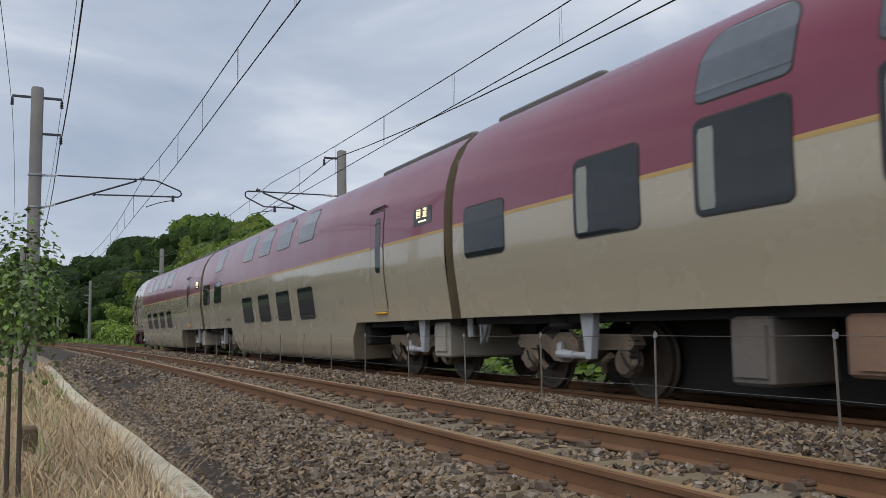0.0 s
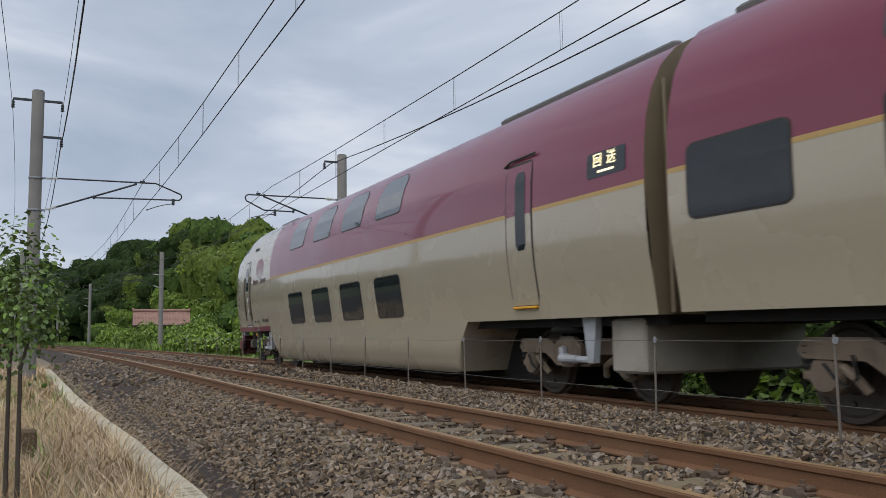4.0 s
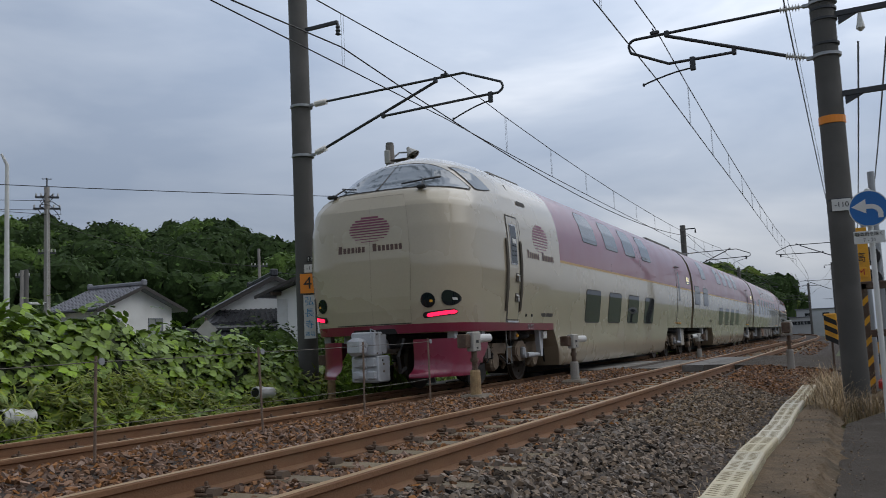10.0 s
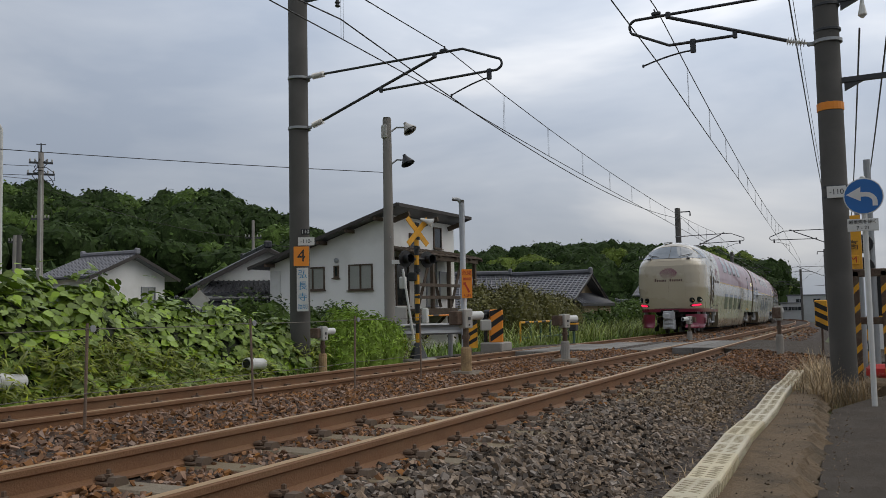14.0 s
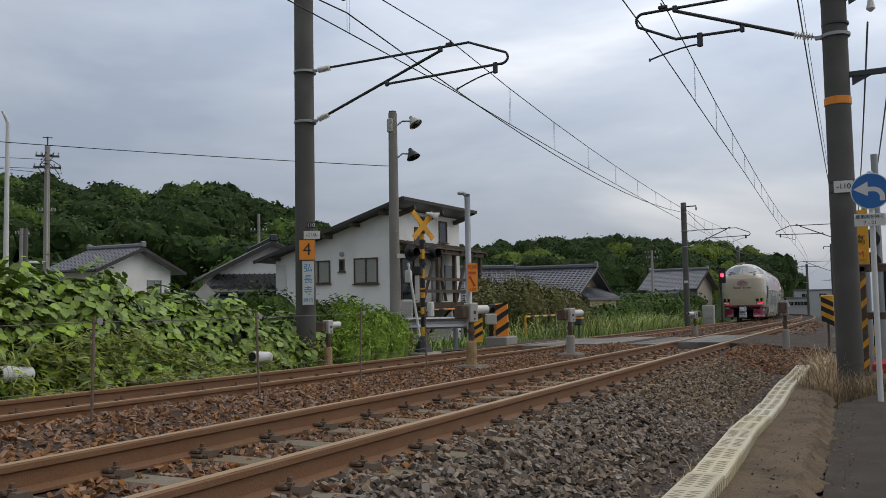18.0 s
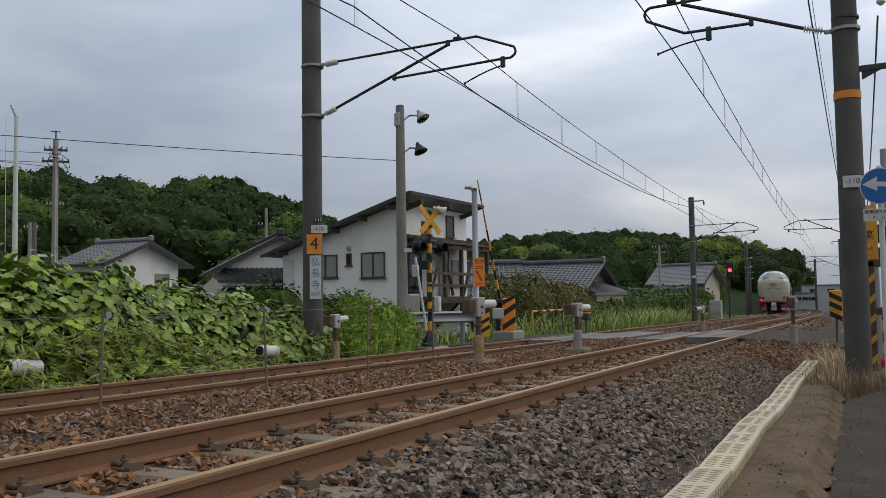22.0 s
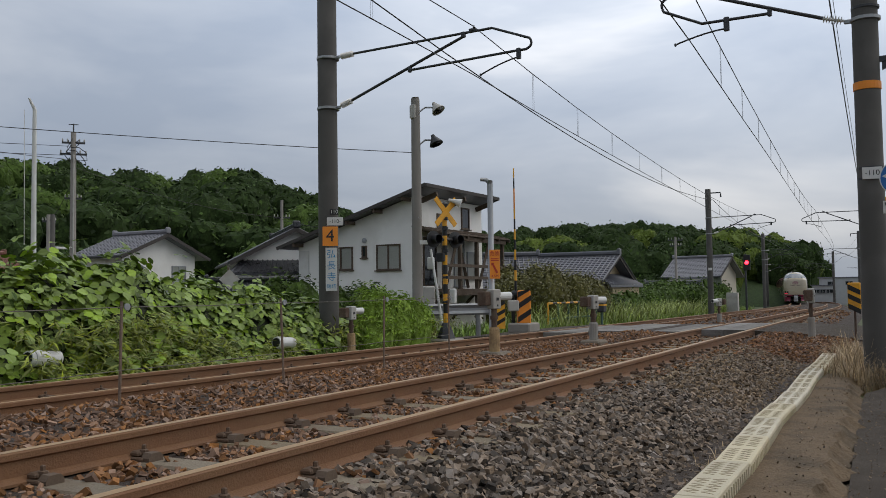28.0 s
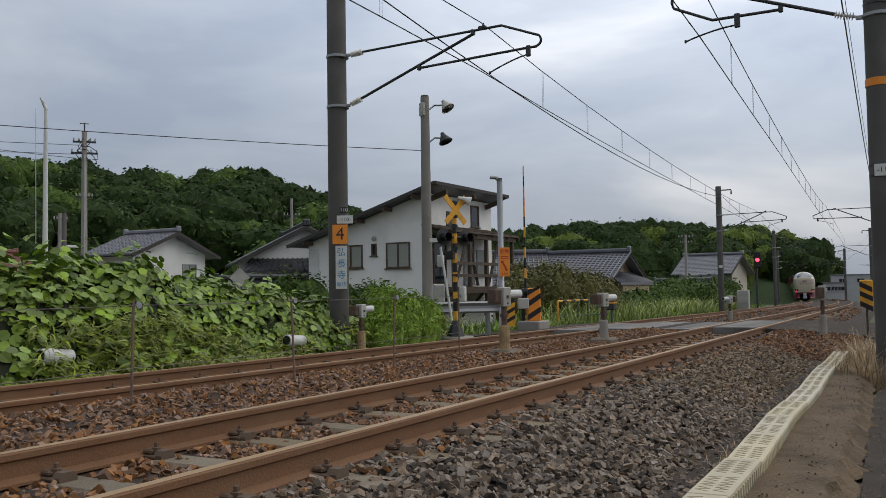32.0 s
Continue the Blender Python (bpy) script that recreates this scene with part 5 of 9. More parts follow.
def arm(pole, x, y, z_hi, z_lo, reach, s, r=0.17, push=False):
    """A cantilever from the pole towards s * y: tie, strut and steady arm with insulators; push: the wire is held away from the pole."""
    at = lambda d, z: Vector((x, y + s * d, z))
    hi, lo = at(r, z_hi), at(r, z_lo)
    cap = (z_hi + 0.01) + 0.02
    if push:
        bend_, low, root = at(reach - 0.1, cap - 0.02), at(reach - 0.6, cap - 0.49), at(reach - 1.55, cap - 0.5)
        strut = at(reach - 0.6, cap - 0.06)
        round_end = bowed(bend_, at(reach + 0.04, cap - 0.06), at(reach - 0.04, cap - 0.22))
        hold, wire_at = at(reach - 0.54, cap - 0.64), at(reach + 0.2, cap - 0.76)
        hold = at(reach - 0.95, cap - 0.62)
        wire_at = at(reach - 0.2, cap - 0.75)
    else:
        bend_, low, root = at(reach - 0.75, cap), at(reach - 0.38, cap - 0.46), at(reach - 2.4, cap - 0.5)
        strut = at(reach - 1.3, cap - 0.06)
        round_end = [bend_] + bowed(at(reach - 0.06, cap - 0.28), at(reach + 0.03, cap - 0.4), at(reach - 0.12, cap - 0.46))
        hold, wire_at = at(reach - 0.26, cap - 0.57), at(reach - 0.98, cap - 0.78)
    tie = [hi + Vector((0, s * 0.4, 0.015))] + round_end + [low, root]
    steel = Geo().tube(tie, 0.022, 10).tube([lo + Vector((0, s * 0.36, 0.1)), strut], 0.026, 10)
    steel.box(strut.x, strut.y, strut.z + 0.03, 0.07, 0.07, 0.1, cut=0.01).box(root.x, root.y, root.z + 0.01, 0.07, 0.06, 0.1, cut=0.01)
    clip_y = strut.y + s * 0.18
    steel.box(x, clip_y, cap + 0.03, 0.05, 0.14, 0.05, cut=0.01).tube([(x, clip_y, cap + 0.03), (x, clip_y + s * 0.03, cap + 0.1)], 0.012, 6)
    a = part("cantilever", steel, DARKSTEEL, pole, "dark steel cantilever arm")
    for p, q in ((hi + Vector((0, s * 0.1, 0.0)), hi + Vector((0, s * 0.42, 0.015))), (lo + Vector((0, s * 0.1, 0.02)), lo + Vector((0, s * 0.38, 0.1)))):
        d = (q - p) / 8
        g = Geo().tube([p - d * 2.5, q], 0.02, 8)
        for k in range(1, 8):
            g.tube([p + d * (k - 0.25), p + d * k, p + d * (k + 0.25)], [0.028, 0.06, 0.028], 12)
        part("insulator", g, PORC, a, "white ribbed insulator")
    part("steady_arm", Geo().box(low.x, hold.y, (hold.z + low.z) / 2, 0.05, 0.08, abs(low.z - hold.z) + 0.08, cut=0.01).tube(bowed(hold, hold.lerp(wire_at, 0.4) + Vector((0.02, 0, 0.06)), wire_at), 0.013, 6).box(wire_at.x, wire_at.y, wire_at.z, 0.04, 0.03, 0.05, cut=0.008), DARKSTEEL, a)
    for zz in (z_hi, z_lo):
        g = Geo()
        hoop(g, x, y, zz - 0.03, r + 0.012)
        g.box(x, y + s * (r + 0.05), zz, 0.04, 0.1, 0.06, cut=0.01)
        part("clamp_band", g, GALV, a)
    return a


def crossarm(pole, x, y, z, reach, s=1, both=False):
    g = Geo().box(x, y + (0 if both else s * reach / 2), z, 0.06, reach * (2 if both else 1), 0.06)
    c = part("crossarm", g, DARKSTEEL, pole)
    for e in ((-1, 1) if both else (s,)):
        g = Geo()
        g.turned(x, y + e * reach, z - 0.26, [(0.02, 0.0), (0.055, 0.02), (0.03, 0.06), (0.05, 0.09), (0.03, 0.13), (0.045, 0.16), (0.015, 0.24)], "z", 12)
        part("insulator", g, DARKSTEEL, c)


def plate(pole, x, y, z, w, h, face, m, text=None, size=0.1, ink=INK, name="number_plate", d=0.008, up=True):
    """A flat plate facing a heading, in front of a pole."""
    a = radians(face)
    ob = part(name, Geo().box(0, 0, 0, w, d, h, cut=0.002), m, pole)
    ob.matrix_world = Matrix.Translation((x, y, z)) @ Matrix.Rotation(a, 4, "Z")
    if text:
        for t, sz, dx, dz in text:
            write(t, sz, pose(dx, -d / 2 - 0.002, dz, 90), ob, ink)
    return ob


# beside the crossing, far side: the pole with the orange four
PX, PYY = 13.6, 9.81
p = line_pole(PX, PYY + 0.02, -0.6, 7.4, 0.19, DARKPOLE, "tall dark concrete line pole with an orange number sign")
arm(p, PX, PYY, 5.26, 4.3, 4.22, -1, 0.19)
crossarm(p, PX, PYY, 6.75, 0.9, -1)
f4 = 57.0
fx, fy = PX - 0.15, PYY - 0.11
plate(p, fx - 0.08, fy - 0.08, 1.86, 0.28, 0.36, -57, ORANGE, [("4", 0.32, 0, 0.0)])
plate(p, fx - 0.05, fy - 0.08, 1.25, 0.21, 0.8, -57, WHITE, [("弘", 0.17, 0, 0.27), ("長", 0.17, 0, 0.06), ("寺", 0.17, 0, -0.15), ("踏切", 0.09, 0, -0.32)], ink=INKBLUE)
plate(p, fx + 0.02, fy - 0.12, 2.14, 0.3, 0.15, -57, WHITE, [("-110-", 0.1, 0, 0)])
plate(p, fx + 0.02, fy - 0.1, 2.32, 0.16, 0.11, -57, INK, [("110", 0.1, 0, 0)], ink=WHITE)

# near side: the big pole with an orange ring
NX, NY = 13.4, 0.62
p = line_pole(NX, NY + 0.01, -0.5, 7.6, 0.168, DARKPOLE, "big dark concrete line pole with an orange ring")
arm(p, NX, NY, 5.18, 4.42, 2.77, 1, 0.165, True)
g = Geo()
hoop(g, NX, NY + 0.01, 3.44, 0.163, 0.11)
part("ring", g, ORANGE, p, "orange ring")
plate(p, NX - 0.185, NY - 0.02, 2.3, 0.24, 0.16, -82, WHITE, [("-110", 0.1, 0, 0)])
for z in (5.05, 4.9, 4.55, 2.36, 2.22):
    g = Geo()
    hoop(g, NX, NY, z, 0.165, 0.04)
    part("clamp_band", g, DARKSTEEL, p)
for z, r in ((4.98, 1.5), (3.85, 1.3)):
    part("bracket", Geo().box(NX, NY - r / 2, z, 0.07, r, 0.07).slab([(0, -0.12), (0.25, 0), (0, 0)], 0.05, Matrix.Translation((NX - 0.02, NY - 0.18, z - 0.03)) @ Matrix.Rotation(radians(-90), 4, "Z")), DARKSTEEL, p)
    for k in range(3 if z > 4.5 else 0):
        part("insulator", Geo().turned(NX, NY - 0.45 - 0.4 * k, z - 0.3, [(0.02, 0), (0.06, 0.04), (0.035, 0.16), (0.02, 0.26)], "z", 10), PORC, p)

# the left pair
p = line_pole(-26.4, -0.41, -0.4, 7.63, 0.168, POLE)
arm(p, -26.4, -0.41, 5.22, 4.33, 3.9, 1, 0.165)
crossarm(p, -26.4, -0.41, 7.38, 0.62, 1, True)
crossarm(p, -26.4, -0.41, 6.37, 0.62, 1)
p = line_pole(-27.5, 8.72, -0.4, 6.73, 0.163, POLE)
arm(p, -27.5, 8.72, 5.25, 4.36, 3.18, -1, 0.16, True)
crossarm(p, -27.5, 8.72, 6.5, 0.6, -1)
plate(p, -27.35, 8.54, 2.6, 0.22, 0.14, 55, WHITE)
# poles further off, both ways, with arms over the nearer track
for x, yy, s in ((-65, 7.4, -1), (-66, -1.6, 1), (-105, 4.4, -1), (-106, -4.6, 1), (-145, 1.6, -1), (-147, -9.2, 1), (-188, -5.5, -1), (50.4, 10.75, -1), (51, 2.35, 1), (88, 13.8, -1), (90, 5.6, 1), (126, 19.4, -1), (128, 11.2, 1), (165, 27.5, -1)):
    g0 = bend(x)[1]
    p = line_pole(x, yy, g0 - 0.5, g0 + 6.9, 0.165, POLE if x < 0 else DARKPOLE)
    arm(p, x, yy, g0 + 5.3, g0 + 4.4, 3.6, s)
    crossarm(p, x, yy, g0 + 6.7, 0.7, s)
    if abs(x) < 60:
        plate(p, x - 0.2, yy - 0.05, g0 + 2.4, 0.22, 0.14, -75, WHITE)


def span(name, ya, za, sag, xs, off, label, r=0.009, m=WIRE, droppers=None, parent=None):
    pts = []
    for a, b in zip(xs, xs[1:]):
        for k in range(12):
            f = k / 12
            x = a + (b - a) * f
            dy, dz = bend(x)
            pts.append((x, ya + dy + off(f), za + dz - sag * 4 * f * (1 - f)))
    x = xs[-1]
    dy, dz = bend(x)
    pts.append((x, ya + dy, za + dz))
    return pts


line = thing("overhead_wires", "dark contact and messenger wires over both tracks", "overhead wires")
SPANS = [-188, -146, -105, -65, -27, 13.5, 50.5, 89, 127, 166]
RUNS = {"near": [(-188, 3.2), (-41, 2.83), (-29, 2.65), (-21, 2.6), (-13, 2.52), (0, 2.5), (13.5, 2.52), (20, 2.6), (24.3, 2.64), (48, 2.99), (166, 3.143)], "far": [(-188, 6.9), (-45, 6.6), (-28, 6.42), (-21.4, 6.28), (-17, 6.2), (-13, 6.165), (0, 6.13), (8.9, 6.174), (13.6, 6.19), (15.8, 6.26), (20.3, 6.338), (24.7, 6.38), (33, 6.44), (50, 6.6), (166, 6.86)]}


def wire_y(key, x):
    return float(np.interp(x, [p[0] for p in RUNS[key]], [p[1] for p in RUNS[key]]))


for key in ("near", "far"):
    con = [(x, wire_y(key, x) + y, z) for x, y, z in span("contact", 0, 4.62, 0.02, SPANS, lambda f: 0, "")]
    mes = [(x, wire_y(key, x) + y, z) for x, y, z in span("messenger", 0, 5.47, 0.35, SPANS, lambda f: 0, "")]
    part("contact_wire", Geo().tube(con, 0.009, 5), WIRE, line)
    part("messenger_wire", Geo().tube(mes, 0.009, 5), WIRE, line)
    for i in range(1, len(mes)):
        if -60 < mes[i][0] < 60 and i % 12:
            part("dropper", Geo().tube([mes[i], con[i]], 0.003, 4).tube([(mes[i][0] + 0.06, *mes[i][1:]), (con[i][0] + 0.06, *con[i][1:])], 0.0025, 4), WIRE, line)
feed = thing("feeder_cables", "dark feeder cables along the line poles", "cables")
for y, z, s, r, lo, hi in ((-0.9, 7.15, 0.5, 0.007, -188, 13.5), (0.34, 7.15, 0.5, 0.007, -188, 13.5), (0.33, 6.15, 0.6, 0.015, -105, 13.5), (8.3, 6.32, 0.72, 0.014, -188, 166), (0.72, 6.1, 0.3, 0.014, 13.5, 166), (0.75, 7.05, 0.3, 0.007, 13.5, 166), (0.15, 4.68, 0.5, 0.018, 13.5, 127), (-0.25, 4.68, 0.55, 0.014, 13.5, 127), (-0.6, 4.68, 0.6, 0.014, 13.5, 127)):
    part("cable", Geo().tube(span("c", y, z, s, [q for q in SPANS if lo - 1 <= q <= hi + 1], lambda f: 0, ""), r, 5), WIRE, feed)


# ---- hills, woods and the green beside the line ----
SKYLINE = [(-125, 0.03), (-105, 0.05), (-92, 0.08), (-88, 0.081), (-86, 0.099), (-83, 0.116), (-80.5, 0.129), (-76, 0.122), (-71, 0.126), (-66.4, 0.146), (-60, 0.135), (-53.5, 0.124), (-46.5, 0.131), (-40, 0.137), (-34, 0.128), (-19, 0.114), (-13, 0.078), (0, 0.07), (14, 0.1), (25.6, 0.149), (36, 0.149), (42.5, 0.133), (46, 0.142), (48.7, 0.14), (51.5, 0.12), (53.7, 0.1), (58, 0.08), (64.4, 0.066), (68, 0.073), (71.7, 0.075), (75.3, 0.071), (78.7, 0.067), (82, 0.055), (83.5, 0.038), (84.8, 0.012)]
SA, ST = [p[0] for p in SKYLINE], [p[1] for p in SKYLINE]


def quads(centres, normals, size):
    """Small leaf sprays of one face each, facing roughly along the normals."""
    n = len(centres)
    q = normals + RNG.normal(size=(n, 3)) * 0.6
    q /= np.linalg.norm(q, axis=1)[:, None]
    x = np.cross(RNG.normal(size=(n, 3)), q)
    x /= np.linalg.norm(x, axis=1)[:, None] + 1e-9
    y = np.cross(q, x)
    s = (np.asarray(size) * RNG.uniform(0.55, 1.35, n))[:, None]
    x, y = x * s, y * s * RNG.uniform(0.45, 0.8, n)[:, None]
    v = np.stack([centres - x * 0.5, centres - y * 0.5 + x * 0.08, centres + x * 0.5, centres + y * 0.5 - x * 0.05], 1)
    return v.reshape(-1, 3), np.arange(4 * n).reshape(-1, 4)


def ball(n):
    """n points on a round, as normals."""
    q = RNG.normal(size=(n, 3))
    q[:, 2] = np.abs(q[:, 2]) * 0.95 - 0.25
    return q / np.linalg.norm(q, axis=1)[:, None]


def lobed(spots):
    """Each crown as one large and several smaller rounds that bulge from its upper side."""
    out = []
    for x, y, z, r, h in spots:
        out.append((x, y, z, r * 0.86, h * 0.88, 0.42))
        a = RNG.uniform(0, 6.28)
        for k in range(4):
            b, e = a + k * 1.57 + RNG.normal() * 0.3, RNG.uniform(0.05, 0.75)
            c = math.cos(e)
            out.append((x + r * 0.62 * c * math.cos(b), y + r * 0.62 * c * math.sin(b), z + h * 0.66 * math.sin(e), r * RNG.uniform(0.4, 0.58), h * RNG.uniform(0.36, 0.52), 0.145))
    return out


def knobbly(around, rings):
    """A rough leafy round of many small facets: its corners and faces."""
    vs, fs = [], []
    for j in range(rings):
        e = -0.75 + 2.2 * j / (rings - 1)
        for k in range(around):
            a = 6.283 * (k + 0.5 * (j % 2) + RNG.uniform(-0.4, 0.4)) / around
            d, ee = 1 + RNG.normal() * 0.075, e + RNG.uniform(-0.35, 0.35) * 2.2 / rings
            vs.append((d * math.cos(a) * math.cos(ee), d * math.sin(a) * math.cos(ee), d * math.sin(ee) * (1.5 if ee < 0 else 1.0)))
            if j:
                p, q, u, v = (j - 1) * around + k, (j - 1) * around + (k + 1) % around, j * around + (k + 1) % around, j * around + k
                fs += [(p, q, v), (q, u, v)] if j % 2 else [(p, q, u), (p, u, v)]
    vs.append((0, 0, 1.0))
    fs += [((rings - 1) * around + k, (rings - 1) * around + (k + 1) % around, len(vs) - 1) for k in range(around)]
    return np.array(vs), np.array(fs)


KNOBS = [[knobbly(15, 6) for i in range(5)], [knobbly(12, 6) for i in range(5)], [knobbly(9, 5) for i in range(5)]]


def crowns(name, spots, m, label, leaf, count):
    """Tree crowns: (x, y, z of the middle, radius, height), each of several rounds clad in sprays of leaves."""
    vs, fs, hearts, hf, k, kh = [], [], [], [], 0, 0
    for i, (x, y, z, r, h, share) in enumerate(lobed(spots)):
        swept = -45 < math.degrees(math.atan2(x, y)) < 12 or y < 0
        n = max(6, int(count * share * (0.45 if swept else 1.0)))
        nrm = ball(n)
        c = nrm * [r, r, h] * (0.95 + RNG.normal(size=n) * 0.06)[:, None] + [x, y, z]
        v, f = quads(c, nrm * [1, 1, 1.2], leaf * (0.85 + 0.15 * r / 2.5))
        vs.append(v)
        fs.append(f + k)
        k += len(v)
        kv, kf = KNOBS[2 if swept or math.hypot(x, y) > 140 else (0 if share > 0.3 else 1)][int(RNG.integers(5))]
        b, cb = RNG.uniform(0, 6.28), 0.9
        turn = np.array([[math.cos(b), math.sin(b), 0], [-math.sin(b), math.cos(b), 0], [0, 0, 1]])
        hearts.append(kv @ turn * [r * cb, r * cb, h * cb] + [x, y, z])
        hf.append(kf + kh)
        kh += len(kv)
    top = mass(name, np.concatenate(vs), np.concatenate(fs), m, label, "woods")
    # hearts coloured like the shade that shows between the sprays
    mass("shaded_foliage", np.concatenate(hearts), np.concatenate(hf), SHADED_LEAF[m.name], "", "", "", top)
    return top


def hill(name, a0, a1, near, ridge, canopy, label, low=0.0, shape=1.0):
    """A wooded hill between two headings, from its foot to its ridge (functions of the heading). Returns the height function."""
    def rise(a, d):
        n, r = near(a), ridge(a)
        h = np.interp(a, SA, ST) * r + 0.8 - canopy
        s = np.clip((d - n) / (r - n), 0, 1)
        fade = np.clip(np.minimum(a - a0, a1 - a) / 3.0, 0, 1)
        back_ = np.clip((d - r) / 40, 0, 1)
        return low + (h - low) * s ** shape * fade * (1 - back_ * 0.9)
    g = Geo()
    az, steps = np.arange(a0, a1 + 0.01, 1.5), np.array([0, 0.12, 0.25, 0.38, 0.5, 0.62, 0.75, 0.88, 1.0, 1.15, 1.4])
    for a in az:
        for f in steps:
            d = near(a) + f * (ridge(a) - near(a))
            g.v.append((d * math.sin(radians(a)), d * math.cos(radians(a)), float(rise(a, d)) - 0.5 * (f == 0)))
    n = len(steps)
    g.f = [(i * n + j, i * n + n + j, i * n + n + j + 1, i * n + j + 1) for i in range(len(az) - 1) for j in range(n - 1)]
    g.m = [0] * len(g.f)
    # hillside takes the same shade-dark leaf colour for gaps between crowns
    make(name, g, SHADED_LEAF[LEAFDARK.name], label=label, category="hill", kind="structure", smooth=True)
    return rise


def wood_spots(rise, a0, a1, d0, d1, step, r, keep=lambda a, d: True, tall=1.0, gap=0.06):
    out = []
    d = d0
    while d < d1:
        da = math.degrees(step / d)
        a = a0 + RNG.uniform(0, da)
        while a < a1:
            aa, dd = a + RNG.normal() * da * 0.22, d + RNG.normal() * step * 0.25
            if keep(aa, dd) and RNG.uniform() > gap:
                rr = r * RNG.uniform(0.65, 1.3)
                z = float(rise(aa, dd))
                out.append((dd * math.sin(radians(aa)), dd * math.cos(radians(aa)), z + rr * 0.75 * tall, rr, rr * RNG.uniform(0.85, 1.25) * tall))
            a += da
        d += step
    return out


# the hill over the left and middle, with gardens and houses half way up
def foot_l(a):
    """The foot of the near hill keeps clear of the railway."""
    return min(max(38.0, 15.0 / max(math.cos(radians(a)), 0.08)), 170.0)


def ridge_l(a):
    return max(112.0, foot_l(a) + 50.0)


def up_l(a, d):
    return (d - foot_l(a)) / (ridge_l(a) - foot_l(a))


def sightly(spots):
    """Lowers or drops growth that would hide the hillside houses from the camera."""
    out = []
    for x, y, z, r, h in spots:
        a, d = math.degrees(math.atan2(x, y)), math.hypot(x, y)
        lim = 9.0
        if -71 < a < -49.5 and d < 91:
            lim = 0.074
        if -71 < a < -62 and d < 50:
            lim = 0.006
        if -57.5 < a < -50 and d < 47:
            lim = 0.026
        g = float(rise_l(a, d))
        k = min(1.0, (0.81 + lim * d - g) / (z + h * 1.15 - g))
        if k > 0.22:
            out.append((x, y, g + (z - g) * k, r * max(k, 0.6), h * k))
    return out


rise_l = hill("hill_left", -88, 14, foot_l, ridge_l, 4.9, "green hillside with gardens and woods", -0.6, 0.85)
houses_zone = lambda a, d: not (84 < d < 97 and -72 < a < -28) and not (56 < d < 66 and -72 < a < -62)
top_spots = wood_spots(rise_l, -87, 8, 80, 214, 4.0, 3.0, lambda a, d: houses_zone(a, d) and 0.74 < up_l(a, d) < 1.05)
top_spots = sightly(top_spots)
crowns("hill_woods", top_spots[::2], LEAFDARK, "dark leafy woods along the ridge of the hill", 0.46, 403)
crowns("hill_woods", top_spots[1::4], LEAF, "lighter broadleaf crowns along the ridge of the hill", 0.46, 403)
crowns("bamboo_grove", top_spots[3::4], BAMBOO, "yellow-green bamboo along the ridge of the hill", 0.46, 403)
mid_spots = wood_spots(rise_l, -87.5, 2, 50, 205, 4.4, 3.0, lambda a, d: houses_zone(a, d) and 0.26 < up_l(a, d) < 0.76)
mid_spots = sightly(mid_spots)
crowns("hill_woods", [p for i, p in enumerate(mid_spots) if i % 3 and not -140 < p[0] < -58 and p[0] > -20], LEAF, "mid-green broadleaf trees on the slope", 0.46, 460)
crowns("hill_woods", [p for i, p in enumerate(mid_spots) if i % 4 and not -140 < p[0] < -58 and p[0] <= -20], LEAFDARK, "dark broadleaf trees on the lower slope", 0.46, 460)
crowns("bamboo_grove", [p for i, p in enumerate(mid_spots) if i % 3 != 1 and (not i % 4 or -140 < p[0] < -58)], BAMBOO, "light green feathery bamboo on the slope", 0.46, 460)
low_spots = wood_spots(rise_l, -87.5, 6, 38, 190, 3.6, 2.3, lambda a, d: -0.03 < up_l(a, d) < 0.27, 0.8, 0.02)
low_spots = sightly(low_spots)
crowns("hill_woods", [p for i, p in enumerate(mid_spots) if i % 3 == 1 and -140 < p[0] < -58], LEAF, "mid-green trees among the bamboo", 0.46, 460)
crowns("slope_shrubs", [p for i, p in enumerate(low_spots) if i % 3], KUDZU, "light green overgrown slope shrubs", 0.4, 330)
crowns("slope_shrubs", [p for i, p in enumerate(low_spots) if not i % 3], LEAF, "mid-green slope shrubs", 0.46, 237)
rise_f = hill("hill_far", -128, -80, lambda a: 190.0, lambda a: 260.0, 6.5, "distant wooded hill where the railway curves away", -0.5, 0.8)
crowns("hill_woods", wood_spots(rise_f, -124, -81, 195, 262, 7.5, 4.4, gap=0.02), LEAFDARK, "distant dark woods", 0.8, 160)

# the dark hill behind the houses
rise_m = hill("hill_middle", 10, 57, lambda a: 66.0, lambda a: 130.0, 5.6, "steep wooded hill behind the houses", -0.8, 0.62)
spots = wood_spots(rise_m, 12, 56, 67, 134, 4.4, 2.7, gap=0.02)
crowns("hill_woods", [p for i, p in enumerate(spots) if i % 5], LEAFDARK, "dense dark green evergreen woods", 0.46, 432)
crowns("hill_woods", [p for i, p in enumerate(spots) if not i % 5], LEAF, "brighter broadleaf crowns in the dark woods", 0.46, 403)

# the long hill along the line
def off_line(a, d):
    """Woods keep clear of the railway where it bends round the hill."""
    x, y = d * math.sin(radians(a)), d * math.cos(radians(a))
    return x > 158 or y - MID2 - bend(x)[0] > 8.0


rise_r = hill("hill_right", 50, 87, lambda a: 125.0, lambda a: 230.0, 7.8, "long wooded hill along the railway", -2.2, 0.8)
spots = wood_spots(rise_r, 51, 83.8, 128, 236, 6.4, 3.9, off_line, gap=0.02)
crowns("hill_woods", [p for i, p in enumerate(spots) if i % 5], LEAFDARK, "dense dark woods on the long hill", 0.54, 520)
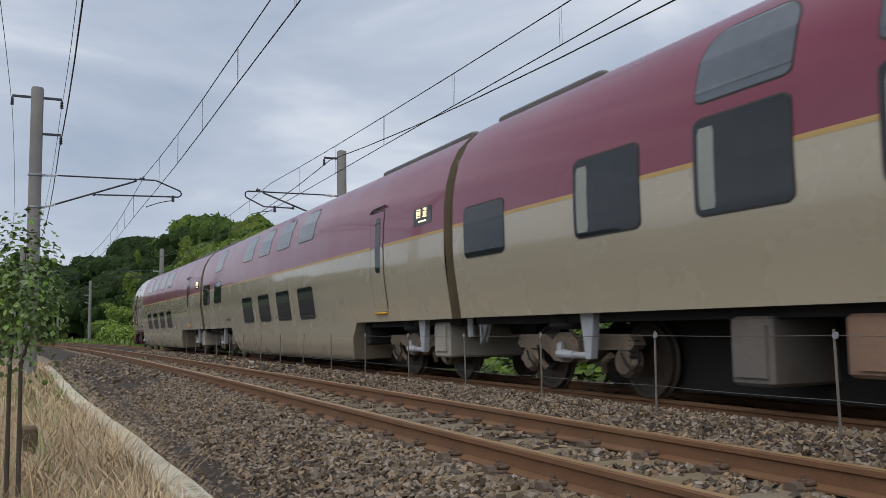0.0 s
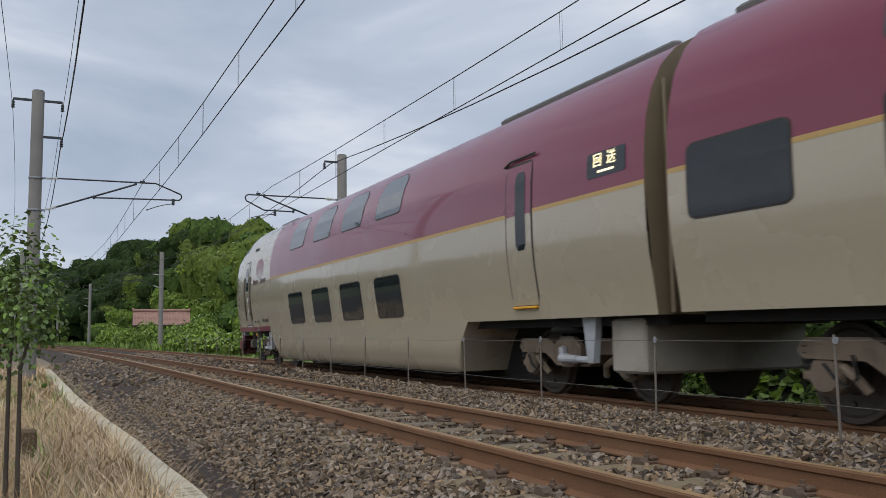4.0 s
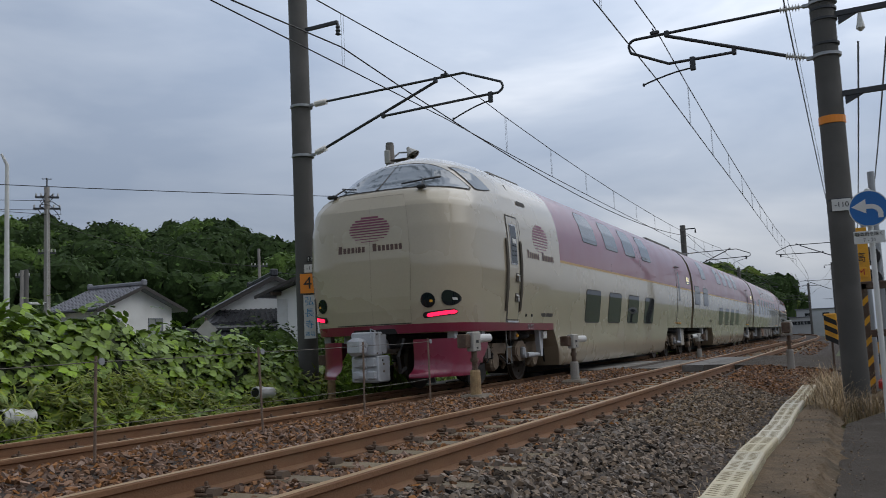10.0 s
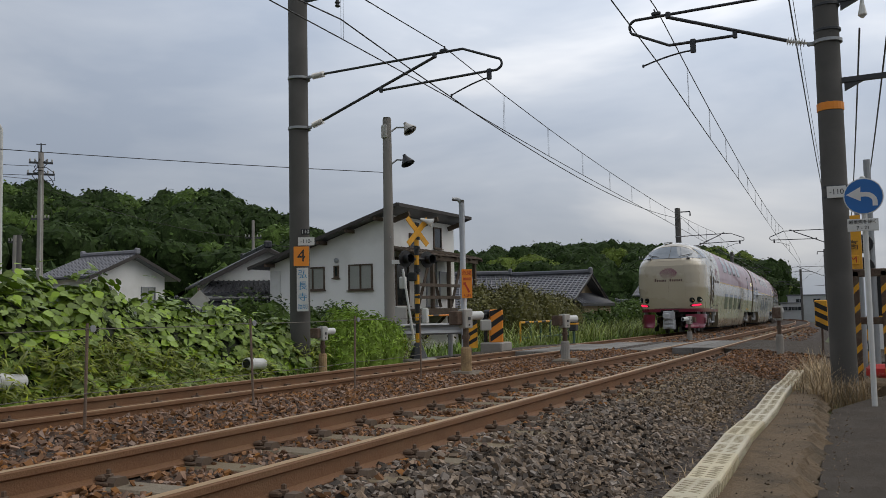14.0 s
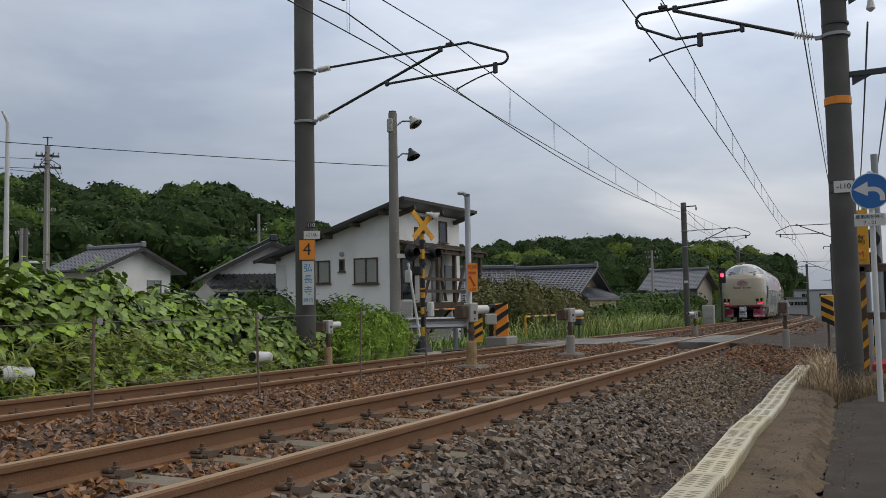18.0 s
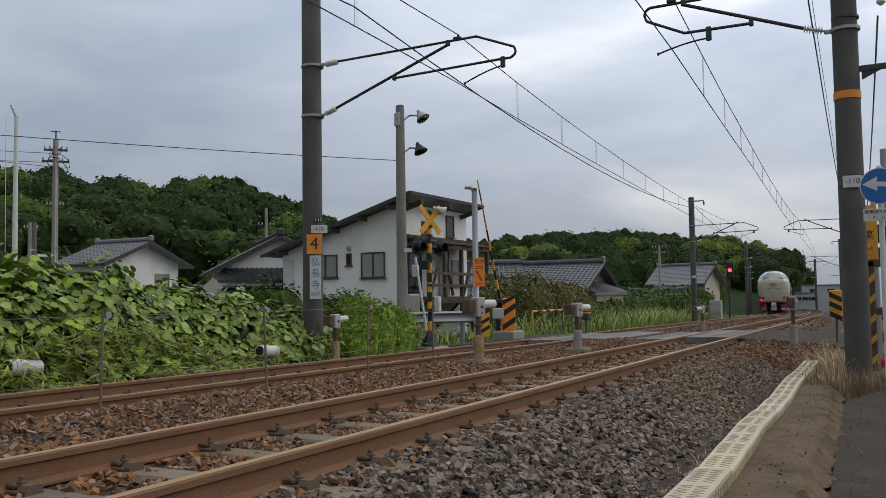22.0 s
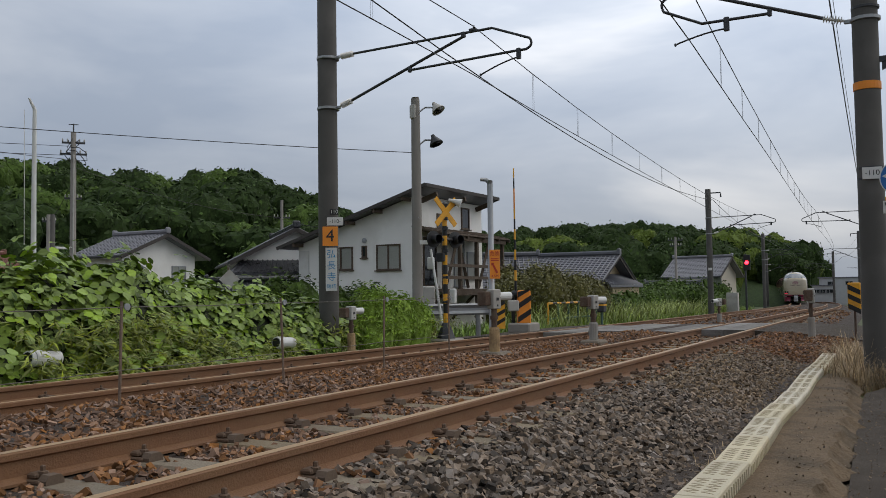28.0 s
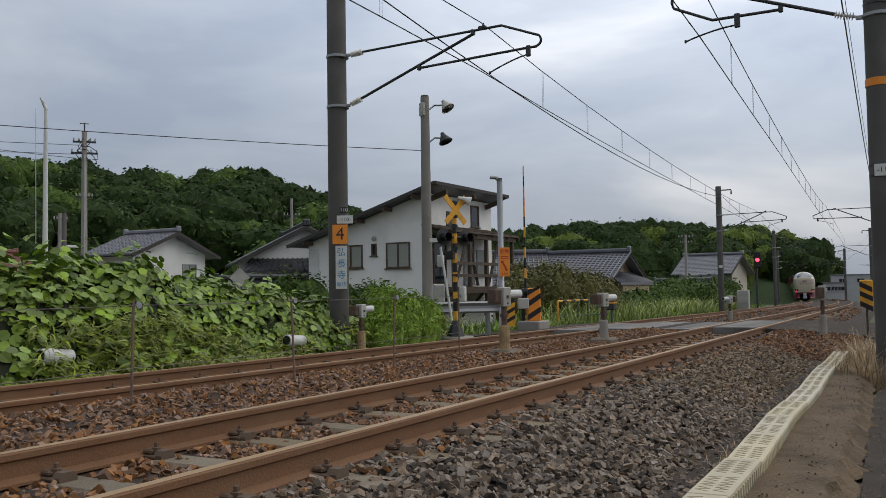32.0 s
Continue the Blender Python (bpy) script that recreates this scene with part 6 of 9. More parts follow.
crowns("bamboo_grove", [p for i, p in enumerate(spots) if not i % 5], BAMBOO, "lighter crowns among the woods", 0.54, 480)
# unseen low tree belt, added behind the holder for the carriage windows to mirror
belt = [(x + RNG.normal() * 1.2, -27 + RNG.normal() * 2, 0.6, RNG.uniform(2.0, 2.8), RNG.uniform(1.2, 2.0)) for x in range(-100, 120, 4)]
crowns("tree_belt", belt, LEAFDARK, "unseen low belt of dark trees added for window reflections", 0.8, 60)


# the overgrown bank beyond the far track
TOPX = [-60, -40, -30, -20, -12, -8, 0, 4, 6.5, 7.8, 8.6, 9.5, 10.6, 11.9, 13.4, 14.2, 15]
TOPZ = [-0.25, -0.25, -0.2, -0.05, 0.5, 1.1, 1.25, 1.0, 1.0, 1.12, 1.18, 1.0, 0.92, 0.72, 0.62, 0.4, -0.1]


def bank_z(x, y):
    base = lie(x, y)
    q = np.asarray(y) - bends(x)[0]
    f = np.clip((q - 8.72 - 0.1 * np.sin(np.asarray(x) * 1.3)) / 1.15, 0, 1)
    f = f * f * (3 - 2 * f)
    b = np.clip((13.6 - q) / 2.0, 0, 1)
    h = np.interp(x, TOPX, TOPZ) + 0.55
    lump = 0.34 * (np.abs(np.sin(x * 1.25 + q * 0.9)) - 0.62) + 0.28 * (np.abs(np.sin(x * 2.1 - q * 1.9 + 1.0)) - 0.62) + 0.12 * (np.abs(np.sin(x * 4.3 + q * 3.1)) - 0.62)
    return base + (h + lump * np.clip(h, 0, 1)) * f * b


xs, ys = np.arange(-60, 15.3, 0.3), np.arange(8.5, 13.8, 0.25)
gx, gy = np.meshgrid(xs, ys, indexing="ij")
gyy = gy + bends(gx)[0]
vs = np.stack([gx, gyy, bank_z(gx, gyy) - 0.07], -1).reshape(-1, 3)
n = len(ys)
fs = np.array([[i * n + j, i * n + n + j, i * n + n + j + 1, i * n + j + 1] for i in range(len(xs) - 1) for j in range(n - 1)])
# bank surface painted as dark as the shade in the leaf gaps
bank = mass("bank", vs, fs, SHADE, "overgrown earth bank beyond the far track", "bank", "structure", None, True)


def bank_normals(x, y):
    e = 0.12
    dx, dy = (bank_z(x + e, y) - bank_z(x - e, y)) / (2 * e), (bank_z(x, y + e) - bank_z(x, y - e)) / (2 * e)
    q = np.stack([-dx, -dy, np.ones_like(dx)], -1)
    return q / np.linalg.norm(q, axis=1)[:, None]


def vine(name, x0, x1, count, size, m, label, q0=8.8, q1=13.0, up=0.05, narrow=0.85):
    x, q = RNG.uniform(x0, x1, count), q0 + (q1 - q0) * RNG.uniform(0, 1, count) ** 1.5
    y = q + bends(x)[0]
    z = bank_z(x, y) + RNG.exponential(up, count) - 0.02
    v, f = leaves(np.stack([x, y, z], -1), size, 0.4, bank_normals(x, y) + [0, -0.25, 0.2] + RNG.normal(size=(count, 3)) * 0.3, narrow)
    return mass(name, v, f, m, label, "vines")


def trefoils(name, x0, x1, count, size, m, label, q0=8.75, q1=12.6):
    """Vine leaves in threes, spread over the lumpy bank like shingles."""
    x, q = RNG.uniform(x0, x1, count), q0 + (q1 - q0) * RNG.uniform(0, 1, count) ** 1.6
    y = q + bends(x)[0]
    z = bank_z(x, y) + RNG.exponential(0.09, count) - 0.05
    nrm = bank_normals(x, y) * 0.8 + [0, -0.15, 0.6] + RNG.normal(size=(count, 3)) * 0.34
    nrm /= np.linalg.norm(nrm, axis=1)[:, None]
    down = np.array([0.0, -0.35, -1.0]) + RNG.normal(size=(count, 3)) * 0.5
    down -= nrm * (down * nrm).sum(1)[:, None]
    down /= np.linalg.norm(down, axis=1)[:, None] + 1e-9
    side = np.cross(nrm, down)
    s = size * RNG.uniform(0.6, 1.25, count)[:, None]
    mid = np.stack([x, y, z], -1)
    rim = np.array([(-0.42, 0.0, 0.0), (-0.3, -0.34, 0.03), (0.06, -0.46, 0.0), (0.34, -0.26, -0.05), (0.54, 0.0, -0.12), (0.34, 0.26, -0.05), (0.06, 0.46, 0.0), (-0.3, 0.34, 0.03)])
    vs = []
    for turn, far in ((0.0, 0.55), (1.75, 0.5), (-1.75, 0.5)):
        c, w = math.cos(turn), math.sin(turn)
        a = down * c + side * w
        b = np.cross(nrm, a)
        lift = nrm * RNG.uniform(-0.12, 0.1, count)[:, None]
        v = mid[:, None] + (a * far * s)[:, None] + ((a + lift)[:, None] * rim[None, :, :1] + b[:, None] * rim[None, :, 1:2] + nrm[:, None] * rim[None, :, 2:]) * s[:, None]
        vs.append(v)
    v = np.concatenate(vs)
    f = np.array([[0, 1, 2, 3], [0, 3, 4, 5], [0, 5, 6, 7]])[None] + (np.arange(len(v)) * 8)[:, None, None]
    return mass(name, v.reshape(-1, 3), f.reshape(-1, 4), m, label, "vines")


def canes(name, x0, x1, q0, q1, stems, tall, m, label, z=None, per=10, size=0.17):
    """Arching canes with narrow pointed leaves."""
    x, q = RNG.uniform(x0, x1, stems), RNG.uniform(q0, q1, stems)
    y = q + bends(x)[0]
    base = np.stack([x, y, (bank_z if z is None else z)(x, y) - 0.05], -1)
    h = tall * RNG.uniform(0.55, 1.2, stems)
    out = np.stack([RNG.normal(size=stems) * 0.5, -RNG.uniform(0.1, 0.9, stems), np.zeros(stems)], -1) * h[:, None] * 0.7
    f = RNG.uniform(0.3, 1.0, (stems, per))
    root = base[:, None] + out[:, None] * (f ** 2)[..., None] + np.array([0, 0, 1.0]) * (h[:, None] * (1.35 * f - 0.45 * f ** 2))[..., None]
    n = stems * per
    root = root.reshape(-1, 3)
    a = np.repeat(out / np.linalg.norm(out, axis=1)[:, None], per, 0) * 0.7 + RNG.normal(size=(n, 3)) * [0.6, 0.5, 0.35] + [0, 0, -0.1]
    a /= np.linalg.norm(a, axis=1)[:, None]
    up = np.array([0, -0.4, 1.0]) + RNG.normal(size=(n, 3)) * 0.4
    b = np.cross(up, a)
    b /= np.linalg.norm(b, axis=1)[:, None] + 1e-9
    c = np.cross(a, b)
    s = (size * RNG.uniform(0.6, 1.3, n))[:, None]
    pts = [root, root + (a * 0.35 - b * 0.075 + c * 0.02) * s, root + (a - c * 0.18) * s, root + (a * 0.35 + b * 0.075 + c * 0.02) * s]
    return mass(name, np.stack(pts, 1).reshape(-1, 3), np.arange(4 * n).reshape(-1, 4), m, label, "bamboo grass")


trefoils("kudzu_vines", 2.5, 14.4, 6800, 0.135, KUDZU, "broad bright green kudzu leaves smothering the bank")
vine("kudzu_vines", -13, 2.5, 9000, 0.15, KUDZU, "broad bright green kudzu leaves on the bank")
canes("dwarf_bamboo", 7.0, 12.2, 8.72, 9.25, 520, 0.42, SASA, "arching dwarf bamboo along the foot of the bank")
canes("dwarf_bamboo", -13, 7.0, 8.65, 9.0, 380, 0.3, SASA, "low dwarf bamboo along the foot of the bank")
canes("dwarf_bamboo", 13.4, 17.6, 9.0, 10.4, 900, 0.95, SASA, "bright dwarf bamboo round the foot of the pole", lie, 11)
vine("bank_shrubs", -13, 14.2, 4000, 0.12, LEAF, "small dark leaves low in the bank", 8.7, 10.0, 0.08, 0.45)
trefoils("kudzu_vines", -36, -13, 2400, 0.22, KUDZU, "low kudzu leaves beside the far track", 8.9, 13.0)


def grass(name, x0, x1, q0, q1, count, height, m, label, z=None, lean=0.4, width=0.006, clump=0):
    x = RNG.uniform(x0, x1, count)
    q = RNG.uniform(q0, q1, count)
    if clump:
        cx, cq = RNG.uniform(x0, x1, clump), RNG.uniform(q0, q1, clump)
        k = RNG.integers(0, clump, count)
        x, q = cx[k] + RNG.normal(size=count) * 0.09, cq[k] + RNG.normal(size=count) * 0.09
    y = q + bends(x)[0]
    if name == "dry_grass":
        ok = y < np.interp(x, TROUGH_X, TROUGH_Y) - 0.14
        x, y = x[ok], y[ok]
    zz = lie(x, y) if z is None else z(x, y)
    v, f = blades(np.stack([x, y, zz - 0.02], -1), height, lean, width)
    return mass(name, v, f, m, label, "grass")


grass("long_grass", 3, 14.5, 8.5, 9.0, 1500, 0.3, GREEN, "long arching green grass at the foot of the bank", bank_z, 0.7, 0.008)
grass("weeds", -40, 14, 8.15, 8.9, 4000, 0.16, GREEN, "green weeds along the edge of the far ballast", None, 0.5, 0.008)
grass("brown_weeds", -20, 14, 8.1, 8.9, 2200, 0.3, STRAW, "withered stalks along the far ballast", None, 0.4, 0.004)
grass("verge_grass", -130, -62, 8.3, 12.5, 7000, 0.9, GREEN, "tall rough grass far along the far track", None, 0.5, 0.04)
grass("verge_grass", -62, -12, 8.5, 12.5, 13000, 0.42, GREEN, "rough green grass verge beside the far track", None, 0.5, 0.014)
grass("verge_grass", 22.5, 75, 9.0, 12.8, 16000, 0.62, GREEN, "bright green grass verge beside the far track", None, 0.5, 0.018)
grass("dry_verge", 20.5, 70, 8.3, 9.4, 3000, 0.22, STRAW, "withered grass beside the far track", None, 0.5, 0.012)
# the holder's side: dry grass on the left, tufts on the right
grass("dry_grass", -14, -2.2, -1.6, 0.72, 26000, 0.42, STRAW, "thick dry straw-coloured grass beside the trough", None, 0.75, 0.0035, 900)
grass("dry_grass", -36, -14, -2.0, 0.7, 9000, 0.4, STRAW, "dry grass along the path", None, 0.7, 0.008, 300)
grass("green_tufts", -26, -4, -1.5, 0.4, 1400, 0.4, GREEN, "green tufts among the dry grass", None, 0.6, 0.007, 110)
grass("dry_tufts", 12.9, 15.6, 0.1, 0.62, 520, 0.62, STRAW, "tall dry straw grass round the foot of the pole", None, 0.7, 0.0035, 26)
grass("dry_tufts", 12.2, 18.6, -0.1, 0.75, 3400, 0.42, WITHER, "dry straw tufts round the foot of the pole", None, 0.6, 0.004, 46)
grass("dry_tufts", 3.0, 10, 0.75, 1.05, 420, 0.12, STRAW, "small dry tufts along the trough", None, 0.7, 0.003, 22)


def bush(x, y, z0, rx, ry, h, m, count, leaf, label, name="bush", narrow=0.6, lobes=5, heart=True, foot=0.05):
    """A shrub: stems and several leafy lobes of uneven outline."""
    ob = thing(name, label, "bush")
    stems = Geo()
    vs, fs, k, hv, hf = [], [], 0, [], []
    for i in range(lobes):
        a = i * 2.4 + x
        f = 0.55 if i else 0.0
        cx, cy, cz = x + rx * f * math.cos(a), y + ry * f * math.sin(a), z0 + h * (0.52 + 0.12 * math.sin(i * 3.1 + x))
        sx, sy, sz = rx * 0.56, ry * 0.56, h * (0.5 if i else 0.56)
        if heart or i in (1, 4):
            stems.tube([(x + rx * 0.3 * math.cos(a), y + ry * 0.3 * math.sin(a), z0 - foot), ((x + cx) / 2, (y + cy) / 2, z0 + h * 0.3), (cx, cy, cz)], [0.016, 0.012, 0.006], 6)
        c_n = count // lobes
        nrm = ball(c_n)
        depth = RNG.uniform(0.72, 1.1, c_n)[:, None]
        c = nrm * [sx, sy, sz] * depth + [cx, cy, cz]
        c[:, 2] = np.maximum(c[:, 2], z0 + 0.02)
        v, fq = leaves(c, leaf, 0.4, nrm + [0, 0, 0.4], narrow) if -10 < x < 21 else quads(c, nrm + [0, 0, 0.4], leaf * 1.15)
        vs.append(v)
        fs.append(fq + k)
        k += len(v)
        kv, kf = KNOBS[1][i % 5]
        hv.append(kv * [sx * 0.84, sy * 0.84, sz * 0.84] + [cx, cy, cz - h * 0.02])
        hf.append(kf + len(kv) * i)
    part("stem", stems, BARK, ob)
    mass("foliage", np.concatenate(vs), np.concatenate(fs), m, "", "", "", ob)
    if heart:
        # lobe hearts carry the bush's inner shade as a darker colour
        mass("shaded_foliage", np.concatenate(hv), np.concatenate(hf), SHADED_LEAF[m.name], "", "", "", ob)
    return ob


for x, y, rx, h in ((15.2, 10.7, 0.9, 1.35), (16.4, 11.2, 1.0, 1.5), (14.4, 11.8, 1.1, 1.6), (17.6, 12.4, 1.0, 1.5), (15.9, 10.0, 0.6, 0.95), (19.8, 13.4, 0.9, 1.2)):
    bush(x, y, -0.62, rx, rx * 0.8, h, LEAF, 1900, 0.095, "round dark green shrub by the crossing", narrow=0.55)
for x, y, rx, h in ((15.0, 9.55, 0.75, 1.3), (16.0, 9.6, 0.7, 1.2), (16.9, 10.2, 0.55, 1.0), (14.3, 9.35, 0.55, 1.1), (17.6, 10.7, 0.5, 0.8), (15.4, 10.1, 0.7, 1.4)):
    bush(x, y, -0.6, rx, rx * 0.7, h, LIME, 2200, 0.11, "loose bright green weeds by the crossing", "weed_clump", 0.25)
for x, y, rx, h, m in ((28.9, 12.3, 1.6, 2.25, BROWNLEAF), (31.6, 12.5, 1.6, 2.2, BROWNLEAF), (34.2, 12.5, 1.5, 2.0, BROWNLEAF), (30.2, 13.4, 1.6, 2.3, BROWNLEAF)):
    bush(x, y, -0.7, rx, rx * 0.75, h, m, 4200, 0.095, "rusty green clipped garden bush", narrow=0.5)
for x, y, rx, h in ((68.5, 12.9, 0.8, 1.9), (54, 12.4, 1.4, 2.4), (57, 12.6, 1.4, 2.3), (60, 12.8, 1.3, 2.0), (63.5, 12.9, 1.2, 1.7), (38.5, 12.6, 1.5, 1.9), (41, 12.9, 1.7, 2.2), (43.5, 13.0, 1.6, 2.0), (46, 13.4, 1.7, 2.2), (49, 13.7, 1.8, 2.3), (52, 14.2, 1.8, 2.4), (35, 14.4, 1.5, 2.1), (55, 12.9, 1.3, 1.5), (56, 14.6, 1.6, 2.2), (59, 15.4, 2.0, 2.9), (63, 15.2, 2.0, 3.0), (67, 15.6, 2.2, 3.1), (70.5, 14.6, 1.8, 2.7), (57, 17.5, 2.2, 3.0), (48, 16, 2.4, 2.2), (42, 19, 2.2, 2.2), (83, 16.6, 2.0, 2.6), (89, 17.8, 2.3, 3.0), (96, 19.2, 2.4, 3.4), (104, 20.6, 2.6, 3.6), (112, 22.2, 2.8, 3.8), (121, 24.4, 3.0, 4.0)):
    bush(x, y + 0.3, -0.75 + bend(x)[1] * 0.7, rx, rx * 0.75, h * 0.84, LEAF, 1500, 0.15, "leafy green shrub beside the line", narrow=0.6)
for x, y, rx, h in ((-12.5, 10.2, 1.3, 1.5), (-9.6, 10.6, 1.5, 1.9), (-16.5, 11, 1.2, 1.3), (-6.3, 10.4, 1.2, 1.7), (-21, 11.5, 1.4, 1.4), (-1.5, 10.8, 1.4, 1.8), (-35, 12, 1.5, 1.5), (-44, 11, 1.7, 1.8), (-38, 11.5, 1.6, 1.5), (-50, 9.8, 1.6, 1.5), (-57, 9.5, 1.8, 1.6), (-29, 12.5, 2.0, 2.3), (-32, 12.6, 2.2, 2.4), (-70, 8.6, 1.6, 2.0), (-66, 10.6, 1.8, 2.2), (-76, 11.8, 2.0, 3.0), (-64, 8.6, 1.5, 1.4), (-74, 7.7, 1.4, 2.3), (-73, 9.3, 1.3, 2.1), (-88, 7.4, 2.0, 2.2), (-98, 6.6, 2.2, 2.4)):
    bush(x, y, -0.55, rx, rx * 0.8, h, KUDZU if x < -28 else LEAF, 1500, 0.13 if x > -28 else 0.2, "leafy green shrub on the bank", narrow=0.7)
grass("long_grass", 26.5, 64, 9.2, 11.6, 8000, 1.15, TALLGRASS, "long green grass beside the far track beyond the crossing", None, 0.6, 0.02)
# the fig bush by the stone post
bush(-6.6, -0.26, 0.25, 0.38, 0.32, 1.25, FIG, 1500, 0.036, "leggy fig bush with lobed green leaves", "fig_bush", 0.85, 7, False, 0.6)
bush(-7.6, -0.5, 0.2, 0.5, 0.36, 1.3, FIG, 1100, 0.045, "leggy fig bush with lobed green leaves", "fig_bush", 0.85, 7, False, 0.7)
post_ = thing("stone_post", "short weathered square stone boundary post in dry grass", "post")
part("shaft", Geo().box(-9.2, -0.17, -0.3, 0.17, 0.17, 0.62, cut=0.02), OLDCONC, post_)


# ---- houses ----
EDGE = paint("dark stained boards", (0.05, 0.044, 0.04), 0.8, 0, 0.2, 4, 50, 0.2)


def gable_roof(ob, L, W, eave, ridge, over, m, name="roof", tiles=0.22, thick=0.12, drop=True):
    """Two tiled slopes with ribs, a ridge cap and barge boards; ridge along local x."""
    rise = (ridge - eave) / (W / 2)
    hx, hy = L / 2 + over, W / 2 + over
    low = eave - over * rise
    for s in (-1, 1):
        g = Geo()
        vs = [(-hx, 0, ridge), (hx, 0, ridge), (hx, s * hy, low), (-hx, s * hy, low)]
        g.add(vs + [(x, y, z - thick) for x, y, z in vs], [(0, 1, 2, 3), (7, 6, 5, 4), (0, 4, 5, 1), (1, 5, 6, 2), (2, 6, 7, 3), (3, 7, 4, 0)])
        slope = part(name, g, m, ob)
        rib = Geo()
        for k in range(int(2 * hx / tiles) + 1):
            x = -hx + 0.06 + k * tiles
            rib.tube([(x, 0, ridge + 0.005), (x, s * hy, low + 0.005)], 0.036, 5)
        courses = int(math.hypot(hy, ridge - low) / 0.22)
        for k in range(1, courses + 1):
            f = k / courses
            rib.box(0, s * hy * f, ridge + (low - ridge) * f + 0.012, 2 * hx, 0.025, 0.035)
        tagged(part("tiling", rib, m, slope), kind="stuff")
        part("gutter", Geo().tube([(-hx, s * (hy + 0.05), low - 0.06), (hx, s * (hy + 0.05), low - 0.06)], 0.05, 6), DARKSTEEL, slope)
        for e in (-1, 1):
            part("barge_board", Geo().box(e * (hx + 0.015), s * hy / 2, (ridge + low) / 2 - 0.09, 0.04, math.hypot(hy, ridge - low), 0.17, turn=Matrix.Rotation(-s * math.atan2(ridge - low, hy), 3, "X")), EDGE, slope)
    part("ridge_cap", Geo().box(0, 0, ridge + 0.1, 2 * hx + 0.1, 0.26, 0.2, cut=0.05).box(hx, 0, ridge + 0.14, 0.16, 0.34, 0.32, cut=0.06).box(-hx, 0, ridge + 0.14, 0.16, 0.34, 0.32, cut=0.06), m, ob)


def pane_set(ob, x, y, z, w, h, face, frame_m=TIMBER, glass=PALEPANE, halves=2, deep=0.06):
    """A window: frame bars, sill and sliding panes, facing a heading in the house's own space."""
    m = Matrix.Translation((x, y, z)) @ Matrix.Rotation(radians(face), 4, "Z")
    b = 0.055
    g = Geo().box(0, 0, h / 2 - b / 2, w, deep, b).box(0, 0, -h / 2 + b / 2, w, deep, b).box(-w / 2 + b / 2, 0, 0, b, deep, h - 2 * b).box(w / 2 - b / 2, 0, 0, b, deep, h - 2 * b)
    if halves == 2:
        g.box(0, -0.004, 0, b, deep, h - 2 * b)
    f = part("window", g, frame_m, ob, "dark-framed sliding window")
    f.matrix_local = m
    for k in range(halves):
        ww = (w - 2 * b) / halves
        part("pane", Geo().box(-w / 2 + b + ww * (k + 0.5), 0.004 + 0.012 * k, 0, ww - 0.01, 0.008, h - 2 * b), glass, f)
    part("sill", Geo().box(0, -0.03, -h / 2 - 0.02, w + 0.1, 0.12, 0.04), frame_m, f)


def house(x, y, turn, L, W, base, eave, ridge, label, m=SLATE, wall=PLASTER, over=0.5, tiles=0.22, windows=(), skirt=None):
    ob = thing("house", label, "house", m=pose(x, y, 0, 0, 0, turn))
    g = Geo()
    a, b = L / 2, W / 2
    ring = [(-b, base), (-b, eave), (0, ridge - 0.1), (b, eave), (b, base)]
    g.v = [(-a, p, q) for p, q in ring] + [(a, p, q) for p, q in ring]
    g.f = [(0, 1, 2, 3, 4), (9, 8, 7, 6, 5), (0, 5, 6, 1), (3, 8, 9, 4), (4, 9, 5, 0)]
    g.m = [0] * 5
    part("wall", g, wall, ob)
    gable_roof(ob, L, W, eave, ridge, over, m, tiles=tiles)
    for wx, wy, wz, ww, wh, face in windows:
        pane_set(ob, wx, wy, wz, ww, wh, face, GALV, PALEPANE)
    if skirt:
        side, z0, z1, d, length = skirt
        vs = {"e": [(a, -length / 2, z1), (a, length / 2, z1), (a + d, length / 2 + d * 0.6, z0), (a + d, -length / 2 - d * 0.6, z0)],
              "s": [(-length / 2, -b, z1), (length / 2, -b, z1), (length / 2 + d * 0.6, -b - d, z0), (-length / 2 - d * 0.6, -b - d, z0)]}[side]
        g = Geo().add(vs + [(p[0], p[1], p[2] - 0.12) for p in vs], [(0, 1, 2, 3), (7, 6, 5, 4), (0, 4, 5, 1), (1, 5, 6, 2), (2, 6, 7, 3), (3, 7, 4, 0)])
        sk = part("lower_roof", g, m, ob, "tiled lower roof")
        rib = Geo()
        n = int(length / tiles) + 1
        for k in range(n):
            f = (k + 0.5) / n
            p0, p1 = Vector(vs[0]).lerp(Vector(vs[1]), f), Vector(vs[3]).lerp(Vector(vs[2]), f)
            rib.tube([p0, p1], 0.05, 5)
        tagged(part("tiling", rib, m, sk), kind="stuff")
        cx, cy = sum(p[0] for p in vs[2:]) / 2, sum(p[1] for p in vs[2:]) / 2
        part("porch_wall", Geo().box((cx + (a if side == "e" else 0)) / (2 if side == "e" else 1), (cy - (b if side == "s" else 0)) / (2 if side == "s" else 1), (base + z0) / 2, d * 0.8 if side == "e" else length, length if side == "e" else d * 0.8, z0 - base), wall, ob)
    return ob


BLACKTILE = paint("black glazed tile", (0.03, 0.031, 0.035), 0.28, 0, 0.2, 4, 40, 0.05)
